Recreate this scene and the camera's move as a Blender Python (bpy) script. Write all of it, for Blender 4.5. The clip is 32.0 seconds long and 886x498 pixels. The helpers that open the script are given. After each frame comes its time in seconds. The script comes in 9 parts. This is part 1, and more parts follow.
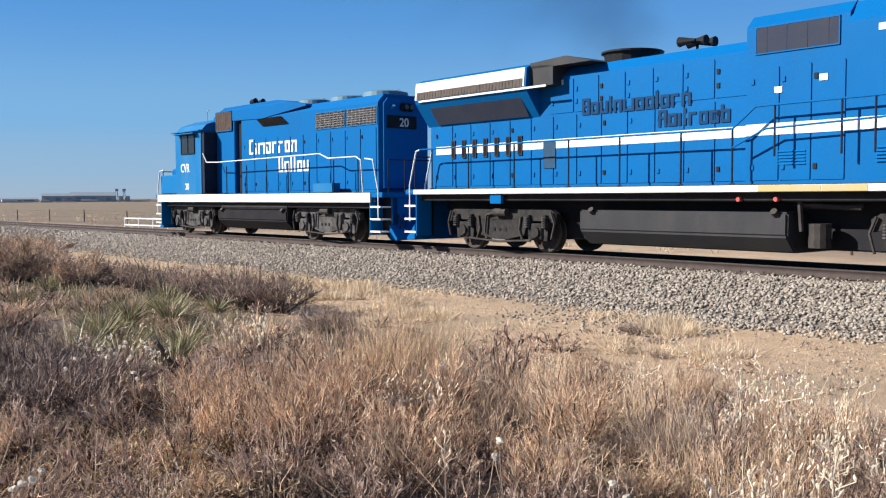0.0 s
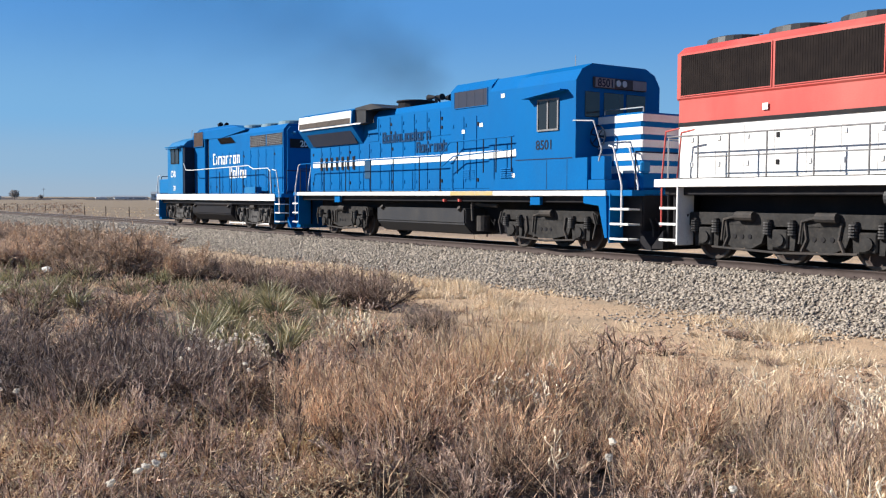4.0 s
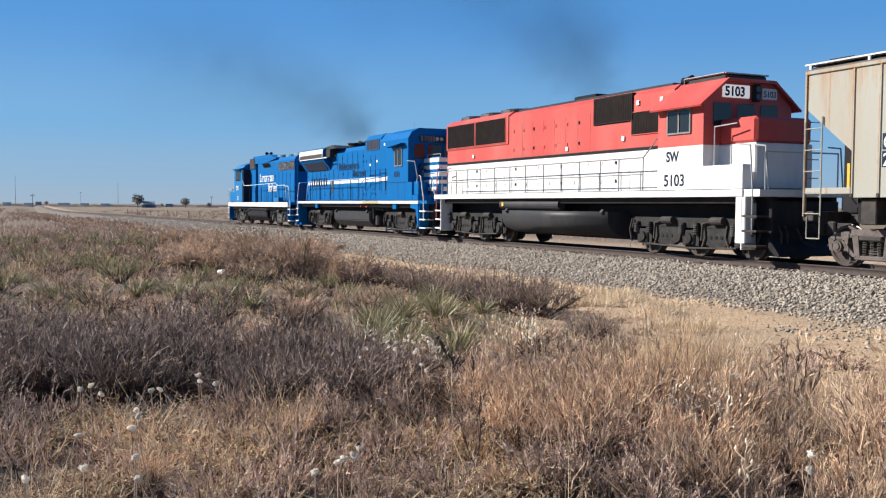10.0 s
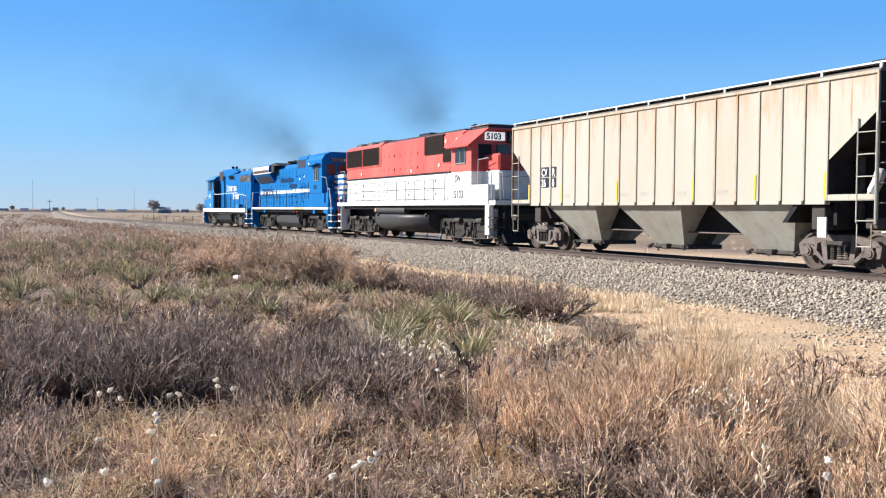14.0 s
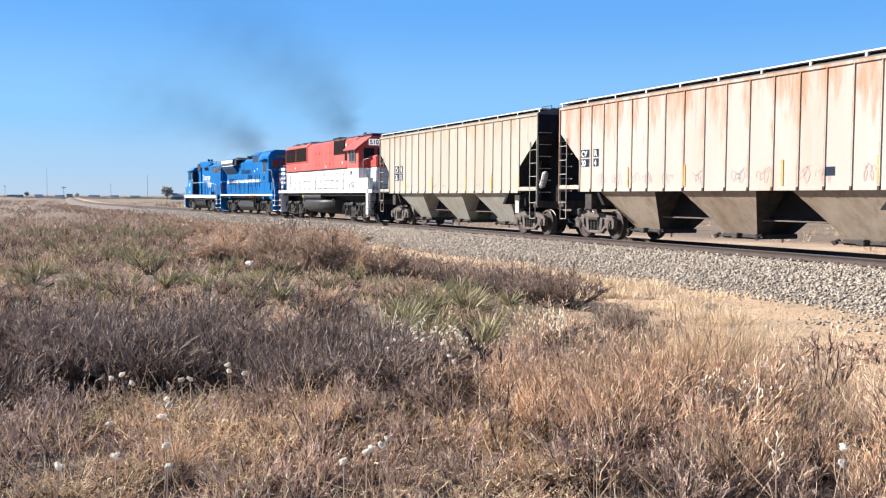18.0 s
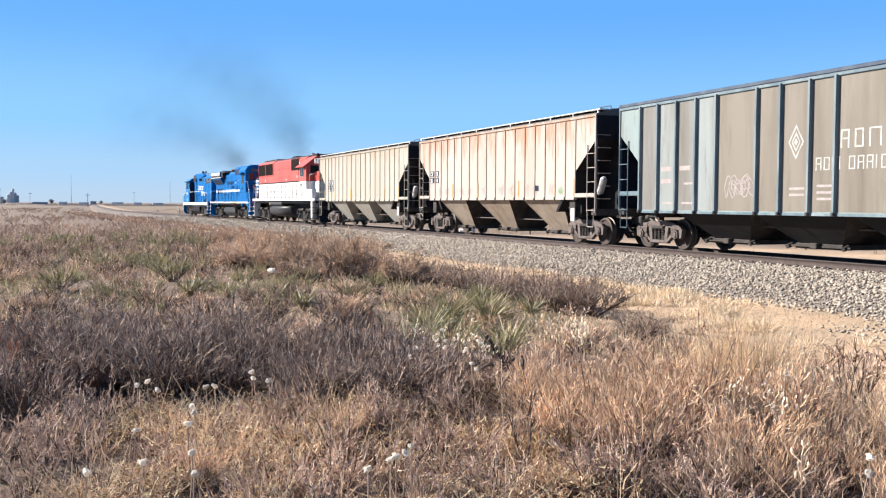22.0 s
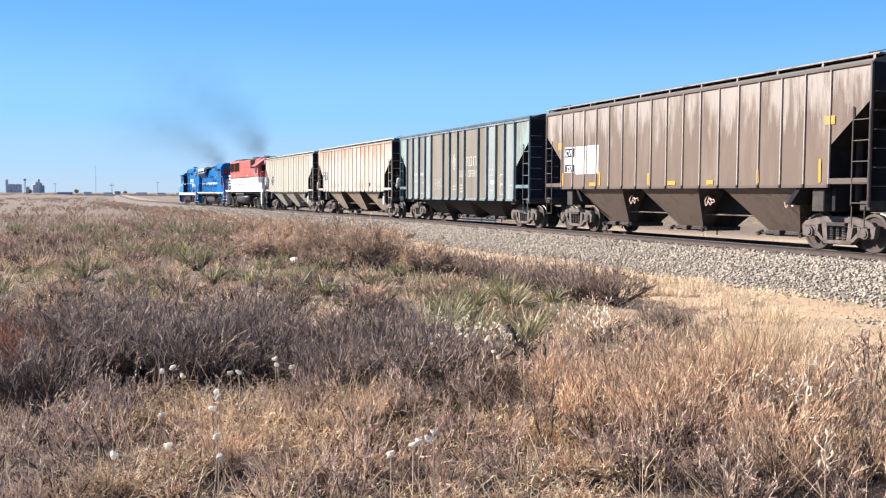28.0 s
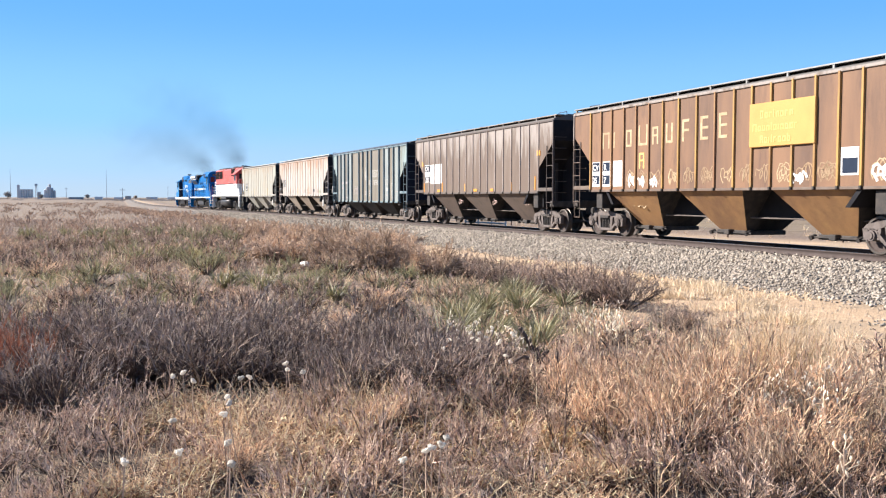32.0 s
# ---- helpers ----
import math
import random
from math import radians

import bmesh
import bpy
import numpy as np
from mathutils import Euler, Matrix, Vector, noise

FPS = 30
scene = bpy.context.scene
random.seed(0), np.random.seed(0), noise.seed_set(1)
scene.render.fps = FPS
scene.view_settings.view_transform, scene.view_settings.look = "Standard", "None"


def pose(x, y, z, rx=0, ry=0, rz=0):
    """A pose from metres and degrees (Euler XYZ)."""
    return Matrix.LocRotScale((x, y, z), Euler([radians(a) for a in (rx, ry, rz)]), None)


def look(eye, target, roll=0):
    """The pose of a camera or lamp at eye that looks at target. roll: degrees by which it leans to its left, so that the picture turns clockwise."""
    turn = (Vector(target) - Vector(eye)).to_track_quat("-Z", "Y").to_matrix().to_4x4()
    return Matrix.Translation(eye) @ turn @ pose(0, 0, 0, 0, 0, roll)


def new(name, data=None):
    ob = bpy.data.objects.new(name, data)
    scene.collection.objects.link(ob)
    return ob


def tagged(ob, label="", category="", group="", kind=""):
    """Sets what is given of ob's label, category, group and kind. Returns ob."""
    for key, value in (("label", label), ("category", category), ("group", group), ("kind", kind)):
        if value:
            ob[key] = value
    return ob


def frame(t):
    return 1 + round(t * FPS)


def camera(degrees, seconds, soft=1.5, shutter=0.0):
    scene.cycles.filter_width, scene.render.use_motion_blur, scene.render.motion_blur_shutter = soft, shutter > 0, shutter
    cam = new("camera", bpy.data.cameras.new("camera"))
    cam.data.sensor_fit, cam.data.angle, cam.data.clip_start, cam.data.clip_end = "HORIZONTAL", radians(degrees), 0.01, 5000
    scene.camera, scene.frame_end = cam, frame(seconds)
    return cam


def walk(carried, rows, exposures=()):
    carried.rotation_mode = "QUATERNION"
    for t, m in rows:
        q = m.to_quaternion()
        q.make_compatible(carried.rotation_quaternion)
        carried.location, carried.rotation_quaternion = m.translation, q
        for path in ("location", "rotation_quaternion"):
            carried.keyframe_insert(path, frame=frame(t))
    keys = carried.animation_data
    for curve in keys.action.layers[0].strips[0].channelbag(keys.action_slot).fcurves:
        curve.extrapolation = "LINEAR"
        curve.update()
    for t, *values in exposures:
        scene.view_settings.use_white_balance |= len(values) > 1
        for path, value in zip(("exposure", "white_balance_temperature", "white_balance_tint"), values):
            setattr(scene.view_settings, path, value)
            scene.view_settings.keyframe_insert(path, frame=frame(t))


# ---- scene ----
cam = camera(50.25, 32.0, soft=1.2)
walk(cam, [
    (0.0, pose(0.120, 0.233, 1.343, 86.85, 0.22, 51.49)),
    (0.5, pose(0.112, 0.232, 1.336, 86.49, 0.31, 52.27)),
    (1.0, pose(0.105, 0.221, 1.336, 86.64, 0.38, 52.81)),
    (1.5, pose(0.113, 0.185, 1.343, 86.64, 0.24, 53.42)),
    (2.0, pose(0.110, 0.182, 1.345, 86.63, 0.28, 54.12)),
    (2.5, pose(0.092, 0.177, 1.335, 86.63, 0.08, 54.54)),
    (4.5, pose(0.041, 0.177, 1.313, 86.92, 0.14, 59.23)),
    (5.0, pose(0.073, 0.134, 1.314, 87.03, 0.64, 61.40)),
    (5.5, pose(0.050, 0.145, 1.302, 87.73, 0.18, 63.11)),
    (6.0, pose(0.020, 0.087, 1.289, 87.93, 0.36, 65.98)),
    (6.5, pose(-0.009, 0.026, 1.295, 87.98, -0.04, 67.40)),
    (7.0, pose(-0.012, -0.001, 1.291, 87.23, -0.51, 66.87)),
    (7.5, pose(-0.014, -0.012, 1.283, 86.85, -0.49, 67.82)),
    (8.0, pose(-0.025, -0.021, 1.279, 86.73, -0.70, 68.04)),
    (8.5, pose(-0.020, -0.014, 1.284, 87.09, -0.39, 67.36)),
    (9.0, pose(-0.020, -0.009, 1.283, 87.05, -0.40, 67.18)),
    (9.5, pose(-0.012, -0.014, 1.284, 87.24, -0.44, 66.97)),
    (10.0, pose(-0.012, -0.015, 1.287, 87.35, -0.37, 66.44)),
    (10.5, pose(-0.013, -0.017, 1.287, 87.58, -0.43, 66.63)),
    (11.0, pose(-0.000, -0.026, 1.287, 87.70, -0.40, 66.93)),
    (11.5, pose(-0.001, -0.024, 1.287, 87.63, -0.47, 66.92)),
    (12.0, pose(0.005, -0.026, 1.287, 87.70, -0.48, 66.99)),
    (12.5, pose(0.004, -0.024, 1.285, 87.57, -0.44, 67.10)),
    (13.0, pose(0.006, -0.025, 1.289, 87.67, -0.35, 67.16)),
    (13.5, pose(0.007, -0.035, 1.291, 87.71, -0.39, 67.17)),
    (14.0, pose(0.009, -0.037, 1.291, 87.67, -0.32, 67.31)),
    (14.5, pose(-0.006, -0.028, 1.284, 87.63, -0.25, 67.35)),
    (16.5, pose(-0.023, -0.017, 1.278, 87.25, -0.24, 67.57)),
    (17.0, pose(-0.021, -0.021, 1.278, 87.10, -0.30, 67.71)),
    (17.5, pose(-0.021, -0.018, 1.275, 87.00, -0.32, 68.02)),
    (18.0, pose(-0.022, -0.019, 1.279, 86.85, -0.34, 68.06)),
    (18.5, pose(-0.032, -0.017, 1.275, 86.86, -0.38, 68.32)),
    (19.0, pose(-0.029, -0.022, 1.277, 86.85, -0.36, 68.60)),
    (19.5, pose(-0.031, -0.025, 1.280, 86.96, -0.26, 68.80)),
    (20.0, pose(-0.027, -0.025, 1.281, 87.17, -0.24, 68.87)),
    (20.5, pose(-0.020, -0.025, 1.282, 87.27, -0.17, 69.09)),
    (21.0, pose(-0.012, -0.033, 1.284, 87.26, -0.32, 69.13)),
    (21.5, pose(-0.010, -0.037, 1.288, 87.25, -0.31, 69.24)),
    (22.0, pose(-0.010, -0.039, 1.288, 87.26, -0.28, 69.31)),
    (22.5, pose(-0.019, -0.042, 1.285, 87.16, -0.26, 69.38)),
    (23.0, pose(-0.031, -0.042, 1.282, 87.09, -0.39, 69.35)),
    (23.5, pose(-0.032, -0.038, 1.276, 87.00, -0.42, 69.24)),
    (24.0, pose(-0.042, -0.028, 1.272, 86.78, -0.29, 69.50)),
    (24.5, pose(-0.041, -0.031, 1.269, 86.64, -0.29, 69.71)),
    (25.0, pose(-0.039, -0.036, 1.273, 86.70, -0.24, 69.81)),
    (25.5, pose(-0.024, -0.046, 1.273, 86.70, -0.30, 69.96)),
    (27.5, pose(-0.021, -0.051, 1.269, 86.81, -0.31, 70.49)),
    (28.0, pose(-0.000, -0.049, 1.271, 86.67, -0.32, 70.62)),
    (28.5, pose(-0.005, -0.054, 1.264, 86.77, -0.30, 70.66)),
    (29.0, pose(-0.022, -0.056, 1.262, 86.90, -0.22, 70.73)),
    (29.5, pose(-0.031, -0.044, 1.265, 86.96, -0.09, 70.88)),
    (30.0, pose(-0.028, -0.049, 1.269, 87.06, -0.01, 70.87)),
    (30.5, pose(-0.044, -0.054, 1.268, 87.07, -0.04, 70.91)),
    (31.0, pose(-0.032, -0.057, 1.265, 86.89, -0.09, 71.04)),
    (31.5, pose(-0.051, -0.054, 1.261, 86.79, -0.09, 71.10)),
    (32.0, pose(-0.049, -0.046, 1.269, 86.88, -0.10, 71.19)),
],
     exposures=[(0.0, 0.72, 6440, 9), (1.0, 0.93, 6440, 9), (2.0, 1.08, 6440, 9), (3.5, 0.80, 6440, 9), (5.0, 0.58, 6440, 9), (8.0, 0.64, 6440, 9), (9.0, 0.66, 6440, 9), (10.0, 0.67, 6440, 9), (11.0, 0.74, 6480, 9), (12.0, 1.01, 6480, 9), (13.0, 1.12, 6480, 9), (20.0, 1.17, 6560, 11), (23.0, 1.23, 6560, 11), (25.0, 1.27, 6560, 11), (28.0, 1.28, 6560, 11), (32.0, 1.31, 6560, 11)])

# ---------------------------------------------------------------- sky and sun
SUN_AZ, SUN_EL = 234.0, 30.0          # direction towards the sun: degrees from +x, anticlockwise; height
sky = bpy.data.worlds.new("world")
scene.world = sky
sky.use_nodes = True
wn = sky.node_tree.nodes
tex = wn.new("ShaderNodeTexSky")
tex.sky_type = "NISHITA"
tex.sun_disc = False
tex.sun_elevation = radians(SUN_EL)
tex.sun_rotation = radians(90 - SUN_AZ)
tex.altitude = 1000
tex.air_density, tex.dust_density, tex.ozone_density = 0.85, 0.08, 4.0
wn["Background"].inputs["Strength"].default_value = 0.062
tint = wn.new("ShaderNodeMix")
tint.data_type, tint.blend_type = "RGBA", "MULTIPLY"
tint.inputs[0].default_value = 1.0
tint.inputs[7].default_value = (0.80, 0.955, 1.17, 1)
sky.node_tree.links.new(tex.outputs[0], tint.inputs[6])
# thin desert haze: pale towards the horizon, deeper blue higher up
place = wn.new("ShaderNodeTexCoord")
axes = wn.new("ShaderNodeSeparateXYZ")
sky.node_tree.links.new(place.outputs["Generated"], axes.inputs[0])
height = wn.new("ShaderNodeValToRGB")
height.color_ramp.interpolation = "EASE"
els = height.color_ramp.elements
els[0].position, els[0].color = 0.0, (0.335, 0.445, 0.59, 1)
els[1].position, els[1].color = 1.0, (0.045, 0.125, 0.32, 1)
for at_z, shade in ((0.035, (0.28, 0.45, 0.65, 1)), (0.085, (0.20, 0.44, 0.73, 1)), (0.20, (0.10, 0.325, 0.72, 1)), (0.45, (0.058, 0.18, 0.44, 1))):
    els.new(at_z).color = shade
sky.node_tree.links.new(axes.outputs[2], height.inputs[0])
lift = wn.new("ShaderNodeVectorMath")
lift.operation = "SCALE"
lift.inputs["Scale"].default_value = 10.0
sky.node_tree.links.new(height.outputs[0], lift.inputs[0])
haze = wn.new("ShaderNodeMix")
haze.data_type = "RGBA"
haze.inputs[0].default_value = 0.88
sky.node_tree.links.new(lift.outputs[0], haze.inputs[7])
sky.node_tree.links.new(tint.outputs[2], haze.inputs[6])
sky.node_tree.links.new(haze.outputs[2], wn["Background"].inputs["Color"])

sun_data = bpy.data.lights.new("sun", "SUN")
sun_data.energy, sun_data.angle, sun_data.color = 5.95, radians(0.53), (1.0, 0.938, 0.855)
sun = new("sun", sun_data)
sun_dir = Vector((math.cos(radians(SUN_AZ)) * math.cos(radians(SUN_EL)), math.sin(radians(SUN_AZ)) * math.cos(radians(SUN_EL)), math.sin(radians(SUN_EL))))
sun.matrix_world = look(sun_dir * 100, (0, 0, 0))

# ---------------------------------------------------------------- materials
def principled(name, color, rough=0.6, metal=0.0):
    m = bpy.data.materials.new(name)
    m.use_nodes = True
    b = m.node_tree.nodes["Principled BSDF"]
    b.inputs["Base Color"].default_value = (*color, 1)
    b.inputs["Roughness"].default_value = rough
    b.inputs["Metallic"].default_value = metal
    return m


def worn(name, color, second=None, amount=0.35, scale=1.2, rough=0.5, metal=0.0, bump=0.02, fine=40.0, streak=1.0, dirt=None, dirt_amount=0.0, per_piece=0.0, lo=0.42, hi=0.68, rust_top=None, spec=0.3, rust_low=2.0, rust_most=0.7, rust_lift=0.13, ribs=None):
    """Paint or stone with variation at two scales: large patches of a second colour (drawn out upwards by streak), fine grain, and bump."""
    m = principled(name, color, rough, metal)
    m.node_tree.nodes["Principled BSDF"].inputs["Specular IOR Level"].default_value = spec
    nt = m.node_tree
    N, L = nt.nodes, nt.links
    b = N["Principled BSDF"]
    co = N.new("ShaderNodeTexCoord")
    mp = N.new("ShaderNodeMapping")
    mp.inputs["Scale"].default_value = (1, 1, 1 / streak)
    L.new(co.outputs["Object"], mp.inputs[0])
    n1 = N.new("ShaderNodeTexNoise")
    n1.inputs["Scale"].default_value, n1.inputs["Detail"].default_value, n1.inputs["Roughness"].default_value = scale, 6, 0.62
    L.new(mp.outputs[0], n1.inputs["Vector"])
    r1 = N.new("ShaderNodeMapRange")
    r1.inputs[1].default_value, r1.inputs[2].default_value, r1.inputs[4].default_value = lo, hi, amount
    L.new(n1.outputs[0], r1.inputs[0])
    mix = N.new("ShaderNodeMix")
    mix.data_type = "RGBA"
    mix.inputs[6].default_value = (*color, 1)
    mix.inputs[7].default_value = (*(second or [c * 0.6 for c in color]), 1)
    L.new(r1.outputs[0], mix.inputs[0])
    last = mix.outputs[2]
    n2 = N.new("ShaderNodeTexNoise")
    n2.inputs["Scale"].default_value, n2.inputs["Detail"].default_value = fine, 3
    L.new(co.outputs["Object"], n2.inputs["Vector"])
    if dirt:
        n3 = N.new("ShaderNodeTexNoise")
        n3.inputs["Scale"].default_value, n3.inputs["Detail"].default_value, n3.inputs["Roughness"].default_value = scale * 2.7, 8, 0.7
        L.new(mp.outputs[0], n3.inputs["Vector"])
        r3 = N.new("ShaderNodeMapRange")
        r3.inputs[1].default_value, r3.inputs[2].default_value, r3.inputs[4].default_value = (0.53, 0.67, dirt_amount) if streak >= 5 else (0.5, 0.72, dirt_amount)
        L.new(n3.outputs[0], r3.inputs[0])
        mx = N.new("ShaderNodeMix")
        mx.data_type = "RGBA"
        mx.inputs[7].default_value = (*dirt, 1)
        L.new(last, mx.inputs[6])
        L.new(r3.outputs[0], mx.inputs[0])
        last = mx.outputs[2]
    if rust_top:
        # rust that runs down from the roof edge in broken streaks
        ms = N.new("ShaderNodeMapping")
        ms.inputs["Scale"].default_value = (1, 1, 0.14)
        L.new(co.outputs["Object"], ms.inputs[0])
        n4 = N.new("ShaderNodeTexNoise")
        n4.inputs["Scale"].default_value, n4.inputs["Detail"].default_value, n4.inputs["Roughness"].default_value = 2.6, 7, 0.7
        L.new(ms.outputs[0], n4.inputs["Vector"])
        sx = N.new("ShaderNodeSeparateXYZ")
        L.new(co.outputs["Object"], sx.inputs[0])
        rz = N.new("ShaderNodeMapRange")
        rz.inputs[1].default_value, rz.inputs[2].default_value, rz.inputs[3].default_value, rz.inputs[4].default_value = rust_low, 4.3, -0.16, rust_lift
        L.new(sx.outputs[2], rz.inputs[0])
        ad = N.new("ShaderNodeMath")
        ad.operation = "ADD"
        L.new(n4.outputs[0], ad.inputs[0])
        L.new(rz.outputs[0], ad.inputs[1])
        r4 = N.new("ShaderNodeMapRange")
        r4.inputs[1].default_value, r4.inputs[2].default_value, r4.inputs[4].default_value = 0.52, 0.66, rust_most
        L.new(ad.outputs[0], r4.inputs[0])
        m4 = N.new("ShaderNodeMix")
        m4.data_type = "RGBA"
        m4.inputs[7].default_value = (*rust_top, 1)
        L.new(last, m4.inputs[6])
        L.new(r4.outputs[0], m4.inputs[0])
        last = m4.outputs[2]
    if ribs:
        # narrow rust runs along the leading side of each rib; the ribs number x * (ribs[0] + ribs[1] * x * x) from the middle
        sr = N.new("ShaderNodeSeparateXYZ")
        L.new(co.outputs["Object"], sr.inputs[0])
        sq = N.new("ShaderNodeMath")
        sq.operation = "MULTIPLY"
        L.new(sr.outputs[0], sq.inputs[0])
        L.new(sr.outputs[0], sq.inputs[1])
        off = N.new("ShaderNodeMath")
        off.operation, off.inputs[1].default_value, off.inputs[2].default_value = "MULTIPLY_ADD", ribs[1], ribs[0]
        L.new(sq.outputs[0], off.inputs[0])
        per = N.new("ShaderNodeMath")
        per.operation, per.inputs[2].default_value = "MULTIPLY_ADD", 20.5
        L.new(off.outputs[0], per.inputs[0])
        L.new(sr.outputs[0], per.inputs[1])
        fr = N.new("ShaderNodeMath")
        fr.operation = "FRACT"
        L.new(per.outputs[0], fr.inputs[0])
        near = N.new("ShaderNodeMapRange")
        near.inputs[1].default_value, near.inputs[2].default_value, near.inputs[3].default_value, near.inputs[4].default_value = 0.03, 0.24, 0.2, -0.35
        L.new(fr.outputs[0], near.inputs[0])
        n5 = N.new("ShaderNodeTexNoise")
        n5.inputs["Scale"].default_value, n5.inputs["Detail"].default_value, n5.inputs["Roughness"].default_value = 1.7, 7, 0.75
        L.new(co.outputs["Object"], n5.inputs["Vector"])
        ar = N.new("ShaderNodeMath")
        ar.operation = "ADD"
        L.new(n5.outputs[0], ar.inputs[0])
        L.new(near.outputs[0], ar.inputs[1])
        r5 = N.new("ShaderNodeMapRange")
        r5.inputs[1].default_value, r5.inputs[2].default_value, r5.inputs[4].default_value = 0.56, 0.7, 0.85
        L.new(ar.outputs[0], r5.inputs[0])
        m5 = N.new("ShaderNodeMix")
        m5.data_type = "RGBA"
        m5.inputs[7].default_value = (0.28, 0.155, 0.075, 1)
        L.new(last, m5.inputs[6])
        L.new(r5.outputs[0], m5.inputs[0])
        last = m5.outputs[2]
    hsv = N.new("ShaderNodeHueSaturation")
    r2 = N.new("ShaderNodeMapRange")
    r2.inputs[1].default_value, r2.inputs[2].default_value, r2.inputs[3].default_value, r2.inputs[4].default_value = 0.25, 0.75, 0.88, 1.12
    L.new(n2.outputs[0], r2.inputs[0])
    value = r2.outputs[0]
    if per_piece:
        oi = N.new("ShaderNodeObjectInfo")
        geo = N.new("ShaderNodeNewGeometry")
        add = N.new("ShaderNodeMath")
        add.operation = "ADD"
        L.new(oi.outputs["Random"], add.inputs[0])
        L.new(geo.outputs["Random Per Island"], add.inputs[1])
        fr = N.new("ShaderNodeMath")
        fr.operation = "FRACT"
        L.new(add.outputs[0], fr.inputs[0])
        rp = N.new("ShaderNodeMapRange")
        rp.inputs[3].default_value, rp.inputs[4].default_value = 1 - per_piece, 1 + per_piece
        L.new(fr.outputs[0], rp.inputs[0])
        mul = N.new("ShaderNodeMath")
        mul.operation = "MULTIPLY"
        L.new(value, mul.inputs[0])
        L.new(rp.outputs[0], mul.inputs[1])
        value = mul.outputs[0]
    L.new(value, hsv.inputs["Value"])
    L.new(last, hsv.inputs["Color"])
    L.new(hsv.outputs[0], b.inputs["Base Color"])
    rr = N.new("ShaderNodeMapRange")
    rr.inputs[3].default_value, rr.inputs[4].default_value = max(rough - 0.12, 0.05), min(rough + 0.15, 1)
    L.new(n1.outputs[0], rr.inputs[0])
    L.new(rr.outputs[0], b.inputs["Roughness"])
    if bump:
        bp = N.new("ShaderNodeBump")
        bp.inputs["Strength"].default_value, bp.inputs["Distance"].default_value = 0.5, bump
        L.new(n2.outputs[0], bp.inputs["Height"])
        L.new(bp.outputs[0], b.inputs["Normal"])
    return m


LOCO_BLUE = worn("loco_blue", (0.001, 0.107, 0.317), (0.003, 0.086, 0.254), 0.5, 0.8, 0.5, bump=0.002, streak=2.5, dirt=(0.021, 0.092, 0.190), dirt_amount=0.15, spec=0.06)
LOCO_BLUE_DULL = worn("loco_blue_faded", (0.004, 0.130, 0.338), (0.049, 0.176, 0.303), 0.6, 0.7, 0.5, bump=0.002, streak=3, dirt=(0.049, 0.113, 0.169), dirt_amount=0.25, spec=0.1)
WHITE_PAINT = worn("white_paint", (0.640, 0.640, 0.632), (0.496, 0.480, 0.448), 0.4, 1.5, 0.5, bump=0.002, streak=3, dirt=(0.280, 0.224, 0.176), dirt_amount=0.15)
LOCO_RED = worn("loco_red", (0.437, 0.058, 0.049), (0.423, 0.110, 0.090), 0.7, 0.7, 0.5, bump=0.002, streak=3, dirt=(0.211, 0.070, 0.056), dirt_amount=0.25)
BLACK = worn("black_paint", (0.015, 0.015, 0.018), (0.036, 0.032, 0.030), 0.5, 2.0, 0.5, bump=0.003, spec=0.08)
GRIME = worn("grimy_steel", (0.030, 0.028, 0.028), (0.085, 0.07, 0.06), 0.6, 4.0, 0.7, bump=0.006, dirt=(0.092, 0.070, 0.053), dirt_amount=0.3, spec=0.2)
TANK_GREY = worn("tank_grey", (0.034, 0.035, 0.039), (0.06, 0.056, 0.052), 0.5, 1.5, 0.45, bump=0.003, streak=2.5, spec=0.14)
TRUCK_GREY = worn("truck_grey", (0.085, 0.082, 0.082), (0.016, 0.015, 0.015), 0.9, 4.0, 0.7, bump=0.006, spec=0.12)
TRUCK_DARK = worn("truck_dark", (0.030, 0.029, 0.029), (0.012, 0.011, 0.011), 0.7, 4.0, 0.7, bump=0.006, dirt=(0.092, 0.077, 0.063), dirt_amount=0.3, spec=0.12)
RAIL_GREY = worn("handrail_grey", (0.183, 0.183, 0.190), (0.113, 0.106, 0.106), 0.5, 6, 0.5, bump=0)
WALK_WHITE = worn("walkway_white", (0.528, 0.536, 0.544), (0.336, 0.320, 0.304), 0.5, 3, 0.6, bump=0)
GALVANISED = worn("galvanised_steel", (0.239, 0.239, 0.239), (0.155, 0.141, 0.127), 0.5, 5, 0.5, 0.3, bump=0)
GRILLE = worn("grille_dark", (0.016, 0.013, 0.013), (0.030, 0.024, 0.022), 0.5, 3.0, 0.7, bump=0.006, fine=90, spec=0.02)
GLASS = principled("window_glass", (0.015, 0.018, 0.02), 0.08)
LETTER_DARK = worn("letter_dark", (0.018, 0.026, 0.045), (0.03, 0.04, 0.06), 0.4, 6, 0.6, bump=0, spec=0.04)
LETTER_WHITE = worn("letter_white", (0.640, 0.640, 0.624), (0.480, 0.480, 0.480), 0.3, 6, 0.6, bump=0)
YELLOW = worn("safety_yellow", (0.563, 0.352, 0.028), (0.423, 0.282, 0.056), 0.5, 4, 0.6, bump=0.002)
FADED_YELLOW = worn("faded_yellow", (0.437, 0.331, 0.141), (0.387, 0.338, 0.254), 0.6, 5, 0.6, bump=0.002)
STEEL = worn("worn_steel", (0.092, 0.081, 0.074), (0.07, 0.05, 0.04), 0.6, 5, 0.45, 0.6, bump=0.003)
